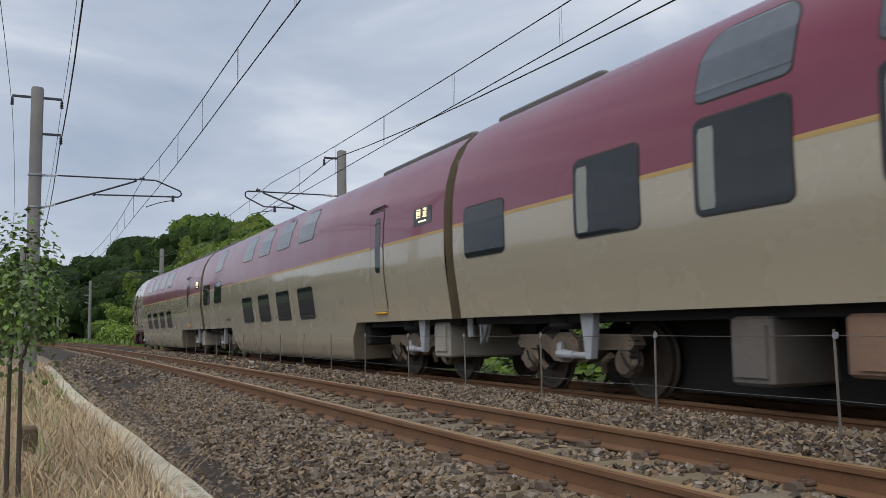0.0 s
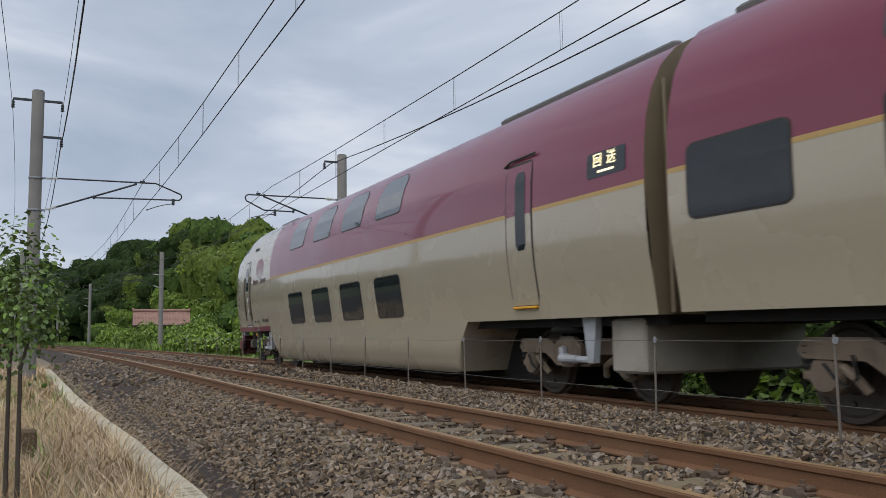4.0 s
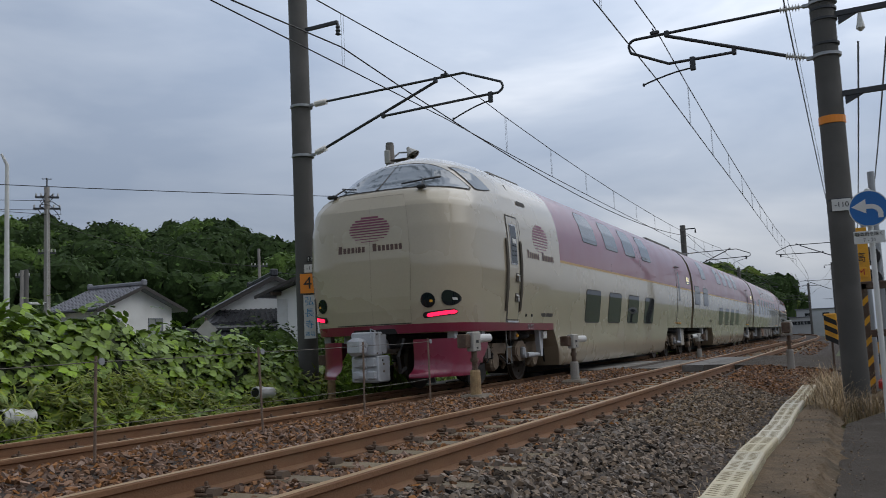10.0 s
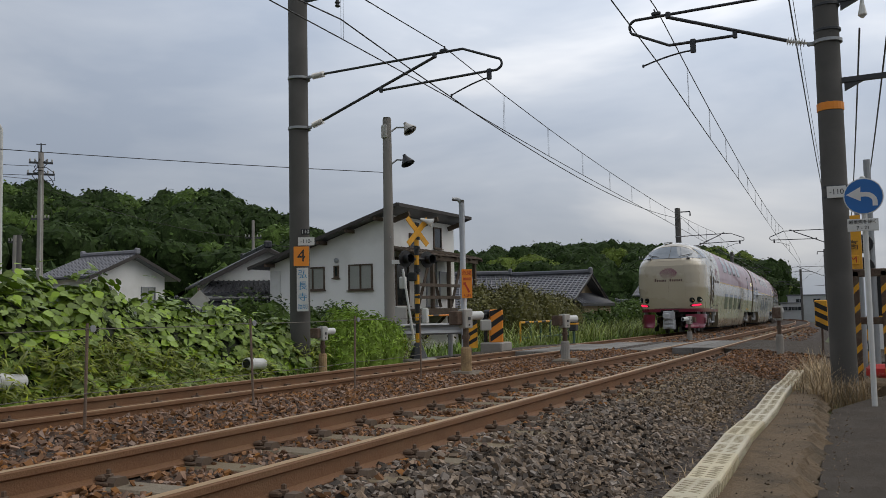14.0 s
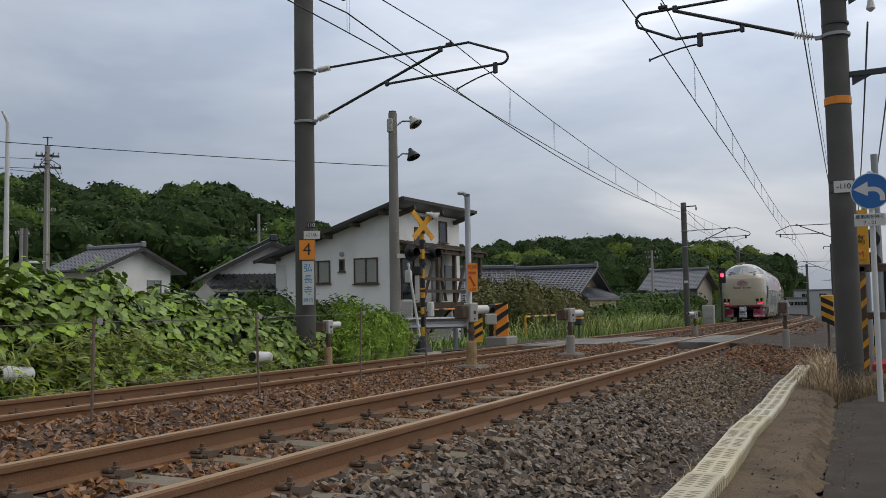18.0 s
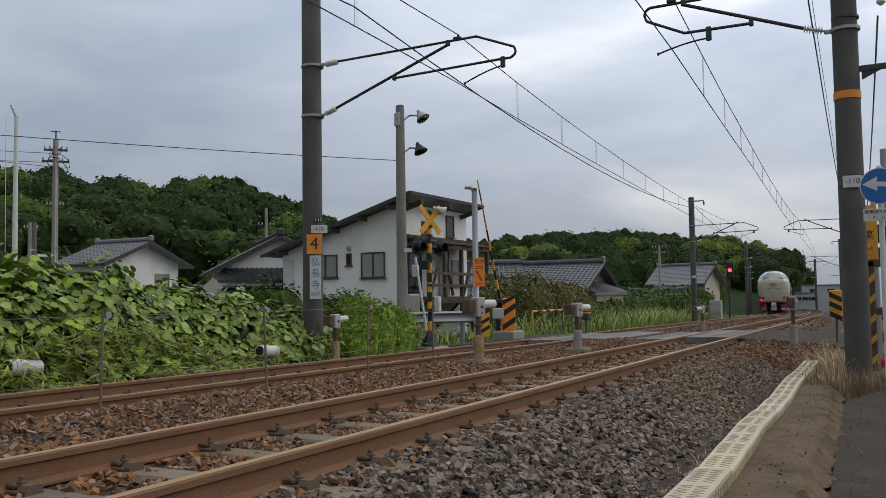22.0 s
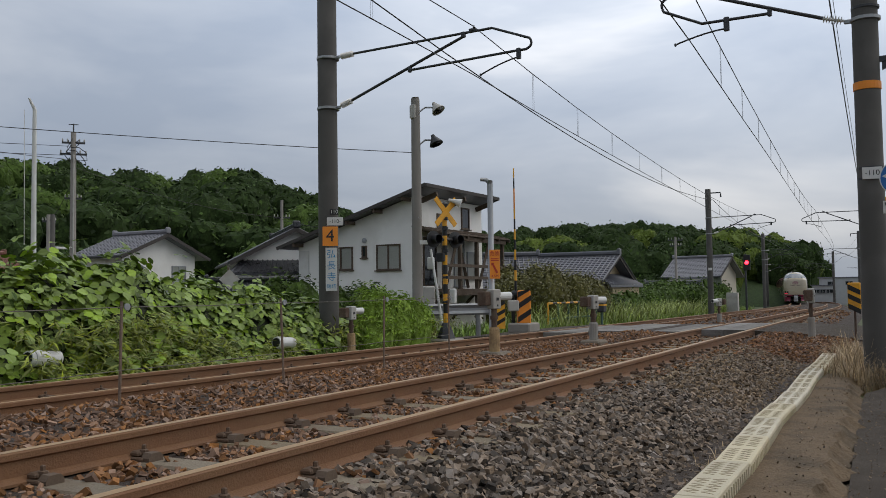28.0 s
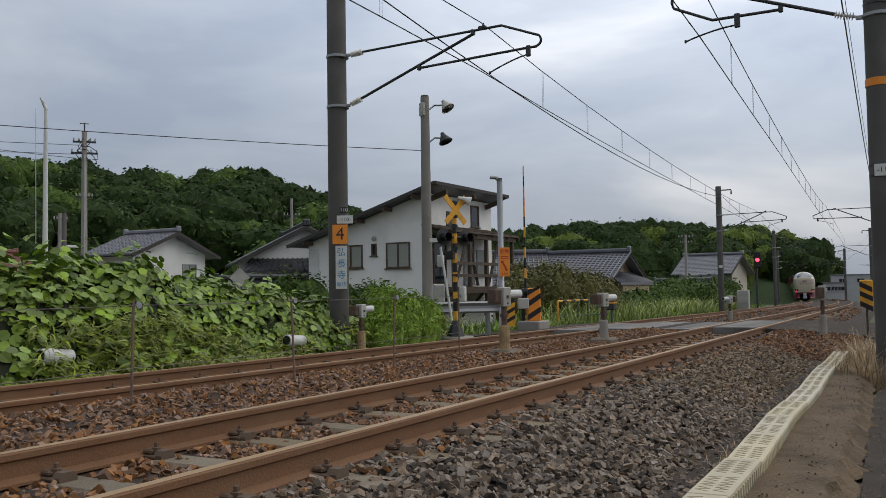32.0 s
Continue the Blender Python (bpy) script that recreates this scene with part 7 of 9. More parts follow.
# the white house with a single sloping roof and a timber porch
h = thing("house", "white rendered house with a dark single-slope roof and timber porch", "house")
HX0, HX1, HY0, HY1 = 28.6, 34.05, 16.9, 22.6
zr = lambda y: 4.62 - (y - HY0) * 0.3
g = Geo()
g.v = [(x, y, z) for x in (HX0, HX1) for y, z in ((HY0, -0.7), (HY1, -0.7), (HY1, zr(HY1) - 0.12), (HY0, zr(HY0) - 0.12))]
g.f = [(0, 3, 2, 1), (4, 5, 6, 7), (0, 4, 7, 3), (1, 2, 6, 5), (2, 3, 7, 6)]
g.m = [0] * 5
part("wall", g, PLASTER, h, "white rendered wall")
y0, y1 = HY0 - 0.75, HY1 + 0.65
g = Geo()
vs = [(HX0 - 0.6, y0, zr(y0)), (HX1 + 0.2, y0, zr(y0)), (HX1 + 0.2, y1, zr(y1)), (HX0 - 0.6, y1, zr(y1))]
g.add(vs + [(x, y, z - 0.08) for x, y, z in vs], [(0, 1, 2, 3), (7, 6, 5, 4), (0, 4, 5, 1), (1, 5, 6, 2), (2, 6, 7, 3), (3, 7, 4, 0)])
part("roof", g, SLATE, h, "dark single-slope roof")
tilt = Matrix.Rotation(math.atan(-0.3), 3, "X")
for x in (HX0 - 0.62, HX1 + 0.22):
    part("barge_board", Geo().box(x, (y0 + y1) / 2, (zr(y0) + zr(y1)) / 2 - 0.06, 0.05, math.hypot(y1 - y0, (y1 - y0) * 0.3), 0.13, turn=tilt), EDGE, h)
part("fascia", Geo().box((HX0 + HX1) / 2 - 0.2, y0 - 0.02, zr(y0) - 0.07, HX1 - HX0 + 0.8, 0.05, 0.13), EDGE, h)
for k in range(5):
    part("rafter", Geo().box(HX0 - 0.3, HY0 + 0.3 + k * 1.3, zr(HY0 + 0.3 + k * 1.3) - 0.2, 0.6, 0.1, 0.14), TIMBER, h)
for k in range(3):
    part("rafter", Geo().box(HX0 + 0.3 + k * 2.3, HY0 - 0.38, zr(HY0) - 0.22, 0.12, 0.75, 0.18, turn=tilt), TIMBER, h)
pane_set(h, HX0 - 0.02, 20.45, 2.17, 1.15, 0.92, -90)
pane_set(h, HX0 - 0.02, 18.2, 2.16, 1.1, 1.0, -90)
pane_set(h, HX0 - 0.02, 19.32, 2.41, 0.24, 0.48, -90, TIMBER, PANE, 1)
pane_set(h, 32.5, HY0 - 0.02, 3.84, 0.7, 0.9, 0, TIMBER, PANE, 1)
pane_set(h, 30.4, HY0 - 0.02, 3.6, 0.6, 0.6, 0, TIMBER, PANE, 1)
part("pipe_panel", Geo().box(HX0 - 0.03, 22.3, 1.6, 0.05, 0.5, 1.9, cut=0.01), WHITE, h)
part("vent_cap", Geo().turned(HX0 - 0.08, 19.3, 2.85, [(0.03, -0.02), (0.1, 0.0), (0.1, 0.06), (0.04, 0.09)], "x", 10), GALV, h)
# porch: roof, posts, braces, deck and rails
PX0, PX1 = 28.2, 33.5
g = Geo()
vs = [(PX0, HY0, 3.3), (PX1, HY0, 3.3), (PX1 + 0.2, 15.4, 2.98), (PX0 - 0.1, 15.4, 2.98)]
g.add(vs + [(x, y, z - 0.06) for x, y, z in vs], [(0, 1, 2, 3), (7, 6, 5, 4), (0, 4, 5, 1), (1, 5, 6, 2), (2, 6, 7, 3), (3, 7, 4, 0)])
porch = part("porch_roof", g, TIMBER, h, "weathered brown porch roof")
for k in range(11):
    part("batten", Geo().tube([(PX0 + 0.25 + k * 0.5, HY0 - 0.01, 3.31), (PX0 + 0.25 + k * 0.5, 15.42, 3.0)], 0.02, 4), TIMBER, porch)
part("beam", Geo().box((PX0 + PX1) / 2, 15.55, 2.82, PX1 - PX0, 0.14, 0.16), TIMBER, porch)
for k, x in enumerate((PX0 + 0.15, 29.6, 31.0, 32.3, PX1 - 0.15)):
    part("post", Geo().box(x, 15.6, 1.0 if k % 2 == 0 else 1.85, 0.13, 0.13, 3.6 if k % 2 == 0 else 1.9), TIMBER, porch)
    part("rafter_tail", Geo().box(x + 0.3, 16.1, 3.02, 0.08, 1.5, 0.1, turn=Matrix.Rotation(radians(12), 3, "X")), TIMBER, porch)
for x, lean in ((28.6, 0.9), (30.4, -0.8), (31.3, 0.9), (32.9, -0.8)):
    part("brace", Geo().tube([(x, 15.68, 0.95), (x + lean, 15.66, 2.75)], 0.065, 4), TIMBER, porch)
for x in (28.6, 31.2, 33.2):
    part("strut", Geo().tube([(x, 16.85, -0.3), (x, 15.7, 0.8)], 0.06, 4), TIMBER, porch)
for z in (1.32, 1.78):
    part("rail", Geo().box((PX0 + PX1) / 2, 15.52, z, PX1 - PX0, 0.06, 0.12), TIMBER, porch)
part("deck", Geo().box((PX0 + PX1) / 2, 16.2, 0.85, PX1 - PX0, 1.3, 0.1), TIMBER, porch)
part("deck_beam", Geo().box((PX0 + PX1) / 2, 15.56, 0.72, PX1 - PX0, 0.12, 0.16), TIMBER, porch)
pane_set(h, 31.9, HY0 - 0.03, 1.95, 0.9, 1.9, 0, GALV, PALEPANE, 1)
pane_set(h, 29.5, HY0 - 0.03, 1.95, 1.0, 1.9, 0, TIMBER, PANE, 1)
pane_set(h, 32.95, HY0 - 0.03, 1.9, 0.7, 1.1, 0, GALV, PALEPANE, 1)

house(32.1, 35.85, -88, 2.7, 5.0, -0.6, 3.0, 4.0, "white house with a grey tiled gable roof", PALESLATE, over=0.55, tiles=0.26, windows=[(1.38, 1.3, 1.95, 1.0, 0.8, 90)])
house(33.4, 27.4, 48 + 180, 7.0, 4.8, -0.6, 2.5, 3.75, "white house with black glazed tile roofs", BLACKTILE, over=0.5, skirt=("e", 1.75, 2.3, 1.0, 4.8))
house(28.9, 24.4, 138, 4.6, 2.4, -0.6, 0.75, 1.35, "low wing with a black glazed tile roof", BLACKTILE, over=0.3)
house(28.8, 32.2, 48 + 180, 2.2, 4.0, -0.6, 0.9, 1.9, "low shed with a grey tiled roof", over=0.3)
house(29.0, 47.0, 20, 7.0, 5.0, -0.6, 2.2, 3.4, "house with a red-brown tiled roof", REDTILE)
house(22.4, 41.0, 30, 7.0, 5.0, -0.6, 1.9, 3.2, "house with a dull red tiled roof", REDTILE)
house(40.6, 16.2, -88, 5.6, 5.0, -0.9, 1.4, 2.45, "long low house with a dark grey tiled hipped roof", wall=paint("ochre wall", (0.35, 0.28, 0.18), 0.9, 0, 0.1, 1, 40), over=0.5, skirt=("e", 1.0, 1.5, 0.9, 4.6))
house(37.6, 18.6, -62, 4.2, 5.0, -0.9, 0.9, 2.45, "house with a blue-grey tiled roof and white gable", over=0.5)
house(74.0, 16.45, -98, 4.0, 4.6, -1.3, 2.0, 3.3, "cream house with a blue-grey tiled roof", PALESLATE, wall=paint("cream wall", (0.5, 0.46, 0.38), 0.9, 0, 0.1, 1, 40), over=0.5, skirt=("s", 1.65, 1.95, 0.7, 2.4), windows=[(1.9, -2.33, 1.2, 1.0, 0.8, 0)])
house(66.5, 17.0, -70, 3.2, 2.4, -1.2, 0.6, 1.2, "low shed with a pale roof", wall=TIMBER)
# pale works building far along the line, and its annexe
CLAD = paint("grey metal cladding", (0.42, 0.43, 0.44), 0.7, 0.1, 0.1, 2, 40, 0.1)
for x, y, turn, L, W, z1 in ((152, 11.2, -84, 8.5, 6, 2.0), (144, 14.2, -84, 3.0, 4, 0.8)):
    b = thing("works_building", "long pale flat-roofed building beyond the curve", "building", m=pose(x, y, 0, 0, 0, turn))
    part("wall", Geo().box(0, 0, (z1 - 2.4) / 2, L, W, z1 + 2.4), CLAD, b)
    part("roof", Geo().box(0, 0, z1 + 0.08, L + 0.4, W + 0.4, 0.16, cut=0.03), SLATE, b)
    for k in range(3):
        pane_set(b, -L * 0.3 + k * L * 0.3, -W / 2 - 0.02, z1 - 0.8, 1.1, 0.6, 0, GALV, PANE)
# houses on the left hillside and at its foot
for a, d, L, W, foot, eave, ridge, cross, m, wall in ((-61.6, 90, 4.7, 4.2, 7.9, 10.7, 11.3, 8, SLATE, PLASTER), (-58.9, 90, 3.0, 2.0, 8.6, 10.0, 10.9, 95, SLATE, PLASTER), (-57.3, 91, 3.8, 3.4, 8.6, 9.7, 10.6, 5, SLATE, paint("brick-red wall", (0.33, 0.13, 0.08), 0.9, 0, 0.15, 2, 40)), (-54.6, 90, 2.5, 3.0, 8.6, 10.6, 11.3, 12, SLATE, PLASTER), (-53.4, 88, 2.4, 3.0, 8.2, 9.5, 10.2, -6, SLATE, TIMBER), (-65.2, 90, 2.8, 2.3, 8.1, 9.9, 10.7, 98, SLATE, PLASTER), (-67.0, 91, 3.2, 3.0, 8.4, 9.9, 10.6, -4, SLATE, TIMBER), (-63.6, 89, 3.0, 2.4, 7.8, 8.8, 9.3, 3, SLATE, PLASTER)):
    flat_on = ((-0.25 * L, -W / 2 - 0.03, eave - 0.75, 0.8, 0.6, 0), (0.22 * L, -W / 2 - 0.03, eave - 0.75, 0.9, 0.6, 0)) if cross < 50 else ((-L / 2 - 0.03, 0, eave - 0.6, 0.8, 0.6, -90),)
    house(d * math.sin(radians(a)), d * math.cos(radians(a)), -a + cross, L, W, foot - 2.2, eave, ridge, "house with a tiled roof among trees on the hillside", m, wall, 0.35, 0.4, windows=flat_on)
house(-44.0, 20.3, 62, 2.5, 2.4, 0.2, 2.15, 2.75, "white house with a grey tiled roof below the hill", over=0.3, windows=[(-0.6, -1.23, 1.75, 0.6, 0.35, 0), (0.5, -1.23, 1.75, 0.7, 0.35, 0)], skirt=("s", 1.2, 1.45, 0.6, 2.6))
house(-45.6, 18.4, 74, 2.0, 2.2, 0.0, 1.4, 2.1, "low house with a dark tiled roof", SLATE, PLASTER, over=0.25)
house(-52.0, 20.4, 66, 1.8, 2.4, 1.2, 2.9, 3.45, "house with red-stained walls and a tiled roof under the trees", SLATE, paint("faded red wall", (0.3, 0.15, 0.13), 0.9, 0, 0.15, 2, 40), over=0.25)
house(-80.0, 9.2, 84, 4.0, 3.6, -0.9, 2.1, 3.1, "house with a faded red tiled roof beside the railway", FADETILE, TIMBER, over=0.35)
house(-36.6, 26.6, 68, 3.5, 2.6, 0.0, 2.25, 3.0, "low building with a blue-grey roof", over=0.3)
house(15.0, 27.5, 20, 5.0, 4.4, -0.6, 1.2, 2.3, "low house with a dull purple tiled roof", REDTILE)

# ---- poles and lamps beyond the crossing ----
p = thing("stub_pole", "short dark utility pole among the houses", "pole")
part("shaft", Geo().turned(23, 30.6, 0, [(0.11, -0.6), (0.09, 4.1), (0.05, 4.14)], "z", 12), DARKPOLE, p, smooth=True)
p = thing("diamond_sign", "back of a pale diamond-shaped road sign above the vines", "road sign")
part("post", Geo().turned(19.4, 17.8, 0, [(0.03, -0.6), (0.03, 1.6)], "z", 10), OLDSTEEL, p)
part("plate", Geo().box(19.37, 17.74, 1.25, 0.42, 0.012, 0.42, turn=Matrix.Rotation(radians(-48), 3, "Z") @ Matrix.Rotation(radians(45), 3, "Y")), LIDGREY, p)
p = thing("horn_pole", "grey steel pole carrying a floodlight and a loudspeaker horn", "pole")
part("shaft", Geo().turned(18.45, 10.8, 0, [(0.14, -0.6), (0.125, 2.0), (0.105, 5.5), (0.09, 5.56)], "z", 20), POLE, p, smooth=True)
for z, reach in ((5.3, 0.3), (4.5, 0.24)):
    a = part("lamp_arm", Geo().tube([(18.45, 10.72, z - 0.12), (18.6, 10.62, z + 0.02), (18.62, 10.7 - reach, z)], 0.022, 8), GALV, p)
    q = Geo().turned(0, 0, 0, [(0.04, 0.16), (0.06, 0.1), (0.09, 0.05), (0.17, -0.08), (0.175, -0.1), (0.15, -0.09)], "z", 16)
    tip = Matrix.Translation((18.62, 10.6 - reach, z - 0.02)) @ Matrix.Rotation(radians(-35 if z > 5 else -25), 4, "X")
    q.v = [tuple(tip @ Vector(v)) for v in q.v]
    part("floodlight", q, LIDGREY if z > 5 else DARKSTEEL, p, "bell-shaped floodlight", smooth=True)
part("junction_box", Geo().box(18.4, 10.82, 5.2, 0.16, 0.16, 0.34, cut=0.02), LIDGREY, p)
part("number_plate", Geo().box(18.4, 10.58, 2.0, 0.02, 0.2, 0.1, turn=Matrix.Rotation(radians(30), 3, "Z")), WHITE, p)
part("meter_box", Geo().box(18.62, 10.52, 1.5, 0.12, 0.16, 0.3, cut=0.02), WHITE, p)
part("step_bolt", Geo().tube([(18.38, 10.7, 2.6), (18.24, 10.62, 2.6)], 0.012, 5), GALV, p)


def stripes(g_y, g_k, x, y, z0, z1, r, n, square=False):
    """A pole in yellow and black bands."""
    for k in range(n):
        a, b = z0 + (z1 - z0) * k / n, z0 + (z1 - z0) * (k + 1) / n
        (g_y if k % 2 == 0 else g_k).turned(x, y, 0, [(r, a), (r, b)], "z", 12)


# the crossing signal with its yellow cross
p = thing("crossing_signal", "yellow and black striped crossing signal with a yellow cross", "crossing signal")
part("footing", Geo().box(17.5, 9.5, -0.42, 0.7, 0.6, 0.35, cut=0.03), CONC, p)
part("skirt", Geo().turned(17.5, 9.5, -0.25, [(0.22, 0), (0.1, 0.32), (0.08, 0.36)], "z", 8), DARKSTEEL, p)
gy, gk = Geo(), Geo()
stripes(gy, gk, 17.5, 9.5, 0.1, 2.72, 0.055, 12)
tagged(part("yellow_band", gy, YELLOW, p), kind="stuff")
tagged(part("black_band", gk, BLACK, p), kind="stuff")
for a in (-45, 45):
    c = part("cross_board", Geo().box(0, 0, 0, 0.84, 0.015, 0.13, cut=0.004), YELLOW, p, "yellow crossing board")
    c.matrix_world = Matrix.Translation((17.44, 9.42 + (0.016 if a > 0 else 0), 2.6)) @ Matrix.Rotation(radians(-20), 4, "Z") @ Matrix.Rotation(radians(a), 4, "Y")
part("horn", Geo().tube([(17.56, 9.42, 2.88), (17.6, 9.34, 2.86), (17.64, 9.26, 2.83), (17.68, 9.17, 2.79)], [0.035, 0.04, 0.065, 0.11], 14), WHITE, p, "pale loudspeaker horn")
part("cap", Geo().turned(17.5, 9.5, 2.7, [(0.08, 0), (0.08, 0.09), (0.04, 0.12)], "z", 12), BLACK, p)
part("lamp_bar", Geo().tube([(17.22, 9.6, 1.98), (17.78, 9.4, 1.98)], 0.035, 8), BLACK, p)
for s in (-1, 1):
    q = Geo().turned(0, 0, 0, [(0.05, 0.14), (0.1, 0.12), (0.19, 0.02), (0.19, 0.0), (0.1, -0.01), (0.11, -0.18), (0.1, -0.18), (0.095, -0.01)], "y", 20)
    m = Matrix.Translation((17.5 + s * 0.3, 9.5 - s * 0.11, 1.98)) @ Matrix.Rotation(radians(-20), 4, "Z")
    q.v = [tuple(m @ Vector(v)) for v in q.v]
    part("signal_lamp", q, BLACK, p, "black round crossing lamp with a hood", smooth=False)
part("arrow_box", Geo().box(17.4, 9.56, 1.58, 0.12, 0.2, 0.2, cut=0.02), BLACK, p)
part("switch_box", Geo().box(17.6, 9.36, 0.7, 0.12, 0.14, 0.34, cut=0.02), WHITE, p)

for z in (0.55, 1.1, 1.7, 2.2, 2.42):
    part("clamp", Geo().turned(17.5, 9.5, z, [(0.068, 0), (0.068, 0.05)], "z", 12).box(17.45, 9.42, z + 0.025, 0.05, 0.05, 0.07), DARKSTEEL, p)
p = thing("leaning_pipe", "white plastic pipe leaning behind the crossing signal", "pipe")
part("tube", Geo().tube([(18.5, 10.45, 1.83), (18.56, 10.2, 0.08), (18.57, 10.16, -0.4)], 0.03, 10), WHITE, p)
p = thing("control_panel", "grey-brown control cabinet with a dented door behind the pole", "equipment box")
part("body", Geo().box(19.6, 11.2, 0.62, 0.3, 0.34, 0.66, cut=0.02, turn=Matrix.Rotation(radians(-40), 3, "Z")), LIDGREY, p)
part("door", Geo().box(19.45, 11.08, 0.62, 0.28, 0.02, 0.58, cut=0.006, turn=Matrix.Rotation(radians(-58), 3, "Z")), LIDGREY, p)
for q in (-0.1, 0.1):
    part("leg", Geo().box(19.6 + q, 11.2 - q, -0.15, 0.06, 0.06, 0.9), OLDSTEEL, p)
p = thing("lamp_pole", "slim grey pole with an orange height warning sign", "pole")
part("shaft", Geo().turned(19.37, 9.26, 0, [(0.075, -0.45), (0.07, 3.4), (0.065, 3.5)], "z", 14).tube([(19.37, 9.26, 3.44), (19.33, 9.34, 3.52), (19.27, 9.47, 3.53)], [0.06, 0.05, 0.045], 10), GALV, p, smooth=True)
sg = plate(p, 19.3, 9.13, 1.45, 0.26, 0.7, -48, ORANGE, [("危険", 0.12, 0, 0.25), ("4.5M", 0.09, 0, -0.29)], ink=paint("sign red", (0.42, 0.03, 0.02), 0.6), name="warning_sign")
RED = paint("sign red bars", (0.45, 0.04, 0.02), 0.6)
for dz in (0.13, 0.09):
    part("text_bar", Geo().box(0, -0.007, dz, 0.2, 0.002, 0.022), RED, sg)
part("arrow", Geo().slab([(-0.09, 0.03), (-0.02, 0.03), (-0.03, 0.0), (0.08, -0.2), (0.03, -0.22), (-0.06, -0.03), (-0.09, -0.03)], 0.002, Matrix.Translation((0, -0.008, 0))), RED, sg)

# barrier machine and its arm
p = thing("barrier_machine", "orange barrier machine cover with black diagonal stripes", "barrier")
part("cover", Geo().box(21.0, 9.15, 0.38, 0.34, 0.36, 0.86, cut=0.03, turn=Matrix.Rotation(radians(-60), 3, "Z")), ORANGE, p)
for z in (0.08, 0.42, 0.72):
    q = Geo().slab([(-0.165, z - 0.1), (0.165, z + 0.12), (0.165, z + 0.26 if z < 0.7 else z + 0.09), (-0.165, z + 0.05)], 0.004, Matrix.Translation((21.0, 9.15, 0)) @ Matrix.Rotation(radians(-60), 4, "Z") @ Matrix.Translation((0, -0.186, 0)))
    part("stripe", q, BLACK, p)
part("footing", Geo().box(21.0, 9.15, -0.16, 0.7, 0.6, 0.26, cut=0.03), CONC, p)
part("pivot_post", Geo().turned(20.86, 9.38, 0, [(0.05, -0.25), (0.05, 0.72), (0.04, 0.75)], "z", 12).turned(20.86, 9.3, 0.7, [(0.11, -0.08), (0.11, 0.08)], "y", 14).box(20.8, 9.36, 0.6, 0.16, 0.12, 0.2, cut=0.02), BLACK, p)
barrier_arm = tagged(new("barrier_arm"), "yellow and black striped arm that rises after the train")
barrier_arm.parent = p
for k in range(12):
    a = 0.1 + k * 0.265
    m = ORANGE if k in (8, 9) else (YELLOW if k % 2 else BLACK)
    part("band", Geo().tube([(-a, 0, 0), (-a - 0.265, 0, 0)], [0.034 - 0.0016 * k, 0.0324 - 0.0016 * k], 10), m, barrier_arm)
part("counterweight", Geo().box(0.12, 0, 0, 0.34, 0.09, 0.14, cut=0.02), BLACK, barrier_arm)


# ---- crossing sensors ----
FOOT = paint("stained concrete footing", (0.2, 0.165, 0.125), 0.95, 0, 0.25, 4, 50, 0.5, (0.1, 0.08, 0.06), 0.5)


def sensor(x, y, z0, z1, yellow=True, turn=0, label="grey crossing sensor head on an ochre post", foot=0.0):
    """A sensor head on a rusty shaft in a thick socket, on a concrete block."""
    ob = thing("crossing_sensor", label, "sensor", "crossing sensors")
    part("footing", Geo().box(x, y, z0 - 0.16 + foot, 0.42, 0.36, 0.42, cut=0.03), FOOT, ob)
    h = z1 - z0
    part("socket", Geo().turned(x, y, z0, [(0.075, 0.03), (0.072, h * 0.42), (0.06, h * 0.45)], "z", 14), BROWNPIPE if yellow else CONC, ob)
    part("post", Geo().turned(x, y, z0, [(0.04, h * 0.44), (0.038, h * 0.76)], "z", 12).turned(x, y, z0 + h * 0.56, [(0.055, 0), (0.055, 0.05)], "z", 12), OLDSTEEL, ob)
    r = Matrix.Rotation(radians(turn), 3, "Z")
    for dx, dy, dz, sx, sy, sz, m, nm in ((0, 0, 0, 0.16, 0.13, h * 0.28, LIDGREY, "sensor_box"), (-0.13, 0.06, 0.01, 0.11, 0.16, h * 0.2, OLDSTEEL, "mounting_box")):
        q = r @ Vector((dx, dy, 0))
        part(nm, Geo().box(x + q.x, y + q.y, z1 - h * 0.15 + dz, sx, sy, sz, cut=0.012, turn=r), m, ob)
    part("bolts", Geo().box(x, y, z1 - h * 0.15, 0.04, 0.15, 0.04, turn=r).box(x, y, z1 - h * 0.24, 0.025, 0.14, 0.025, turn=r), DARKSTEEL, ob)
    d = r @ Vector((1, -0.15, 0))
    c = Vector((x, y, z1 - h * 0.11)) + d * 0.06
    part("hood", Geo().tube([c, c + d * 0.22], 0.058, 14), WHITE, ob, "white tubular hood")
    part("lens", Geo().tube([c + d * 0.221, c + d * 0.224], 0.048, 14), BLACK, ob)
    return ob


sensor(10.95, 5.1, -0.1, 0.84, True, -15, foot=0.05)
sensor(14.45, 4.95, -0.12, 0.72, False, -15, "grey crossing sensor head on a concrete post", 0.03)
sensor(27.0, 5.48, -0.35, 0.5, False, 160, "grey crossing sensor head on a slim grey post")
sensor(19.4, 2.1, -0.3, 0.78, False, 14, "grey crossing sensor head on a rusty post")
sensor(27.5, 9.6, -0.4, 0.45, False, 180, "grey crossing sensor head on a concrete post")
sensor(13.17, 9.02, -0.3, 0.58, True, 0, "small rusty post with a round lamp")
p = thing("crossing_box", "dark grey box with a yellow band on a slim post", "equipment box")
part("post", Geo().turned(26.8, 9.05, 0, [(0.04, -0.4), (0.04, 0.1)], "z", 10), GREENPIPE, p)
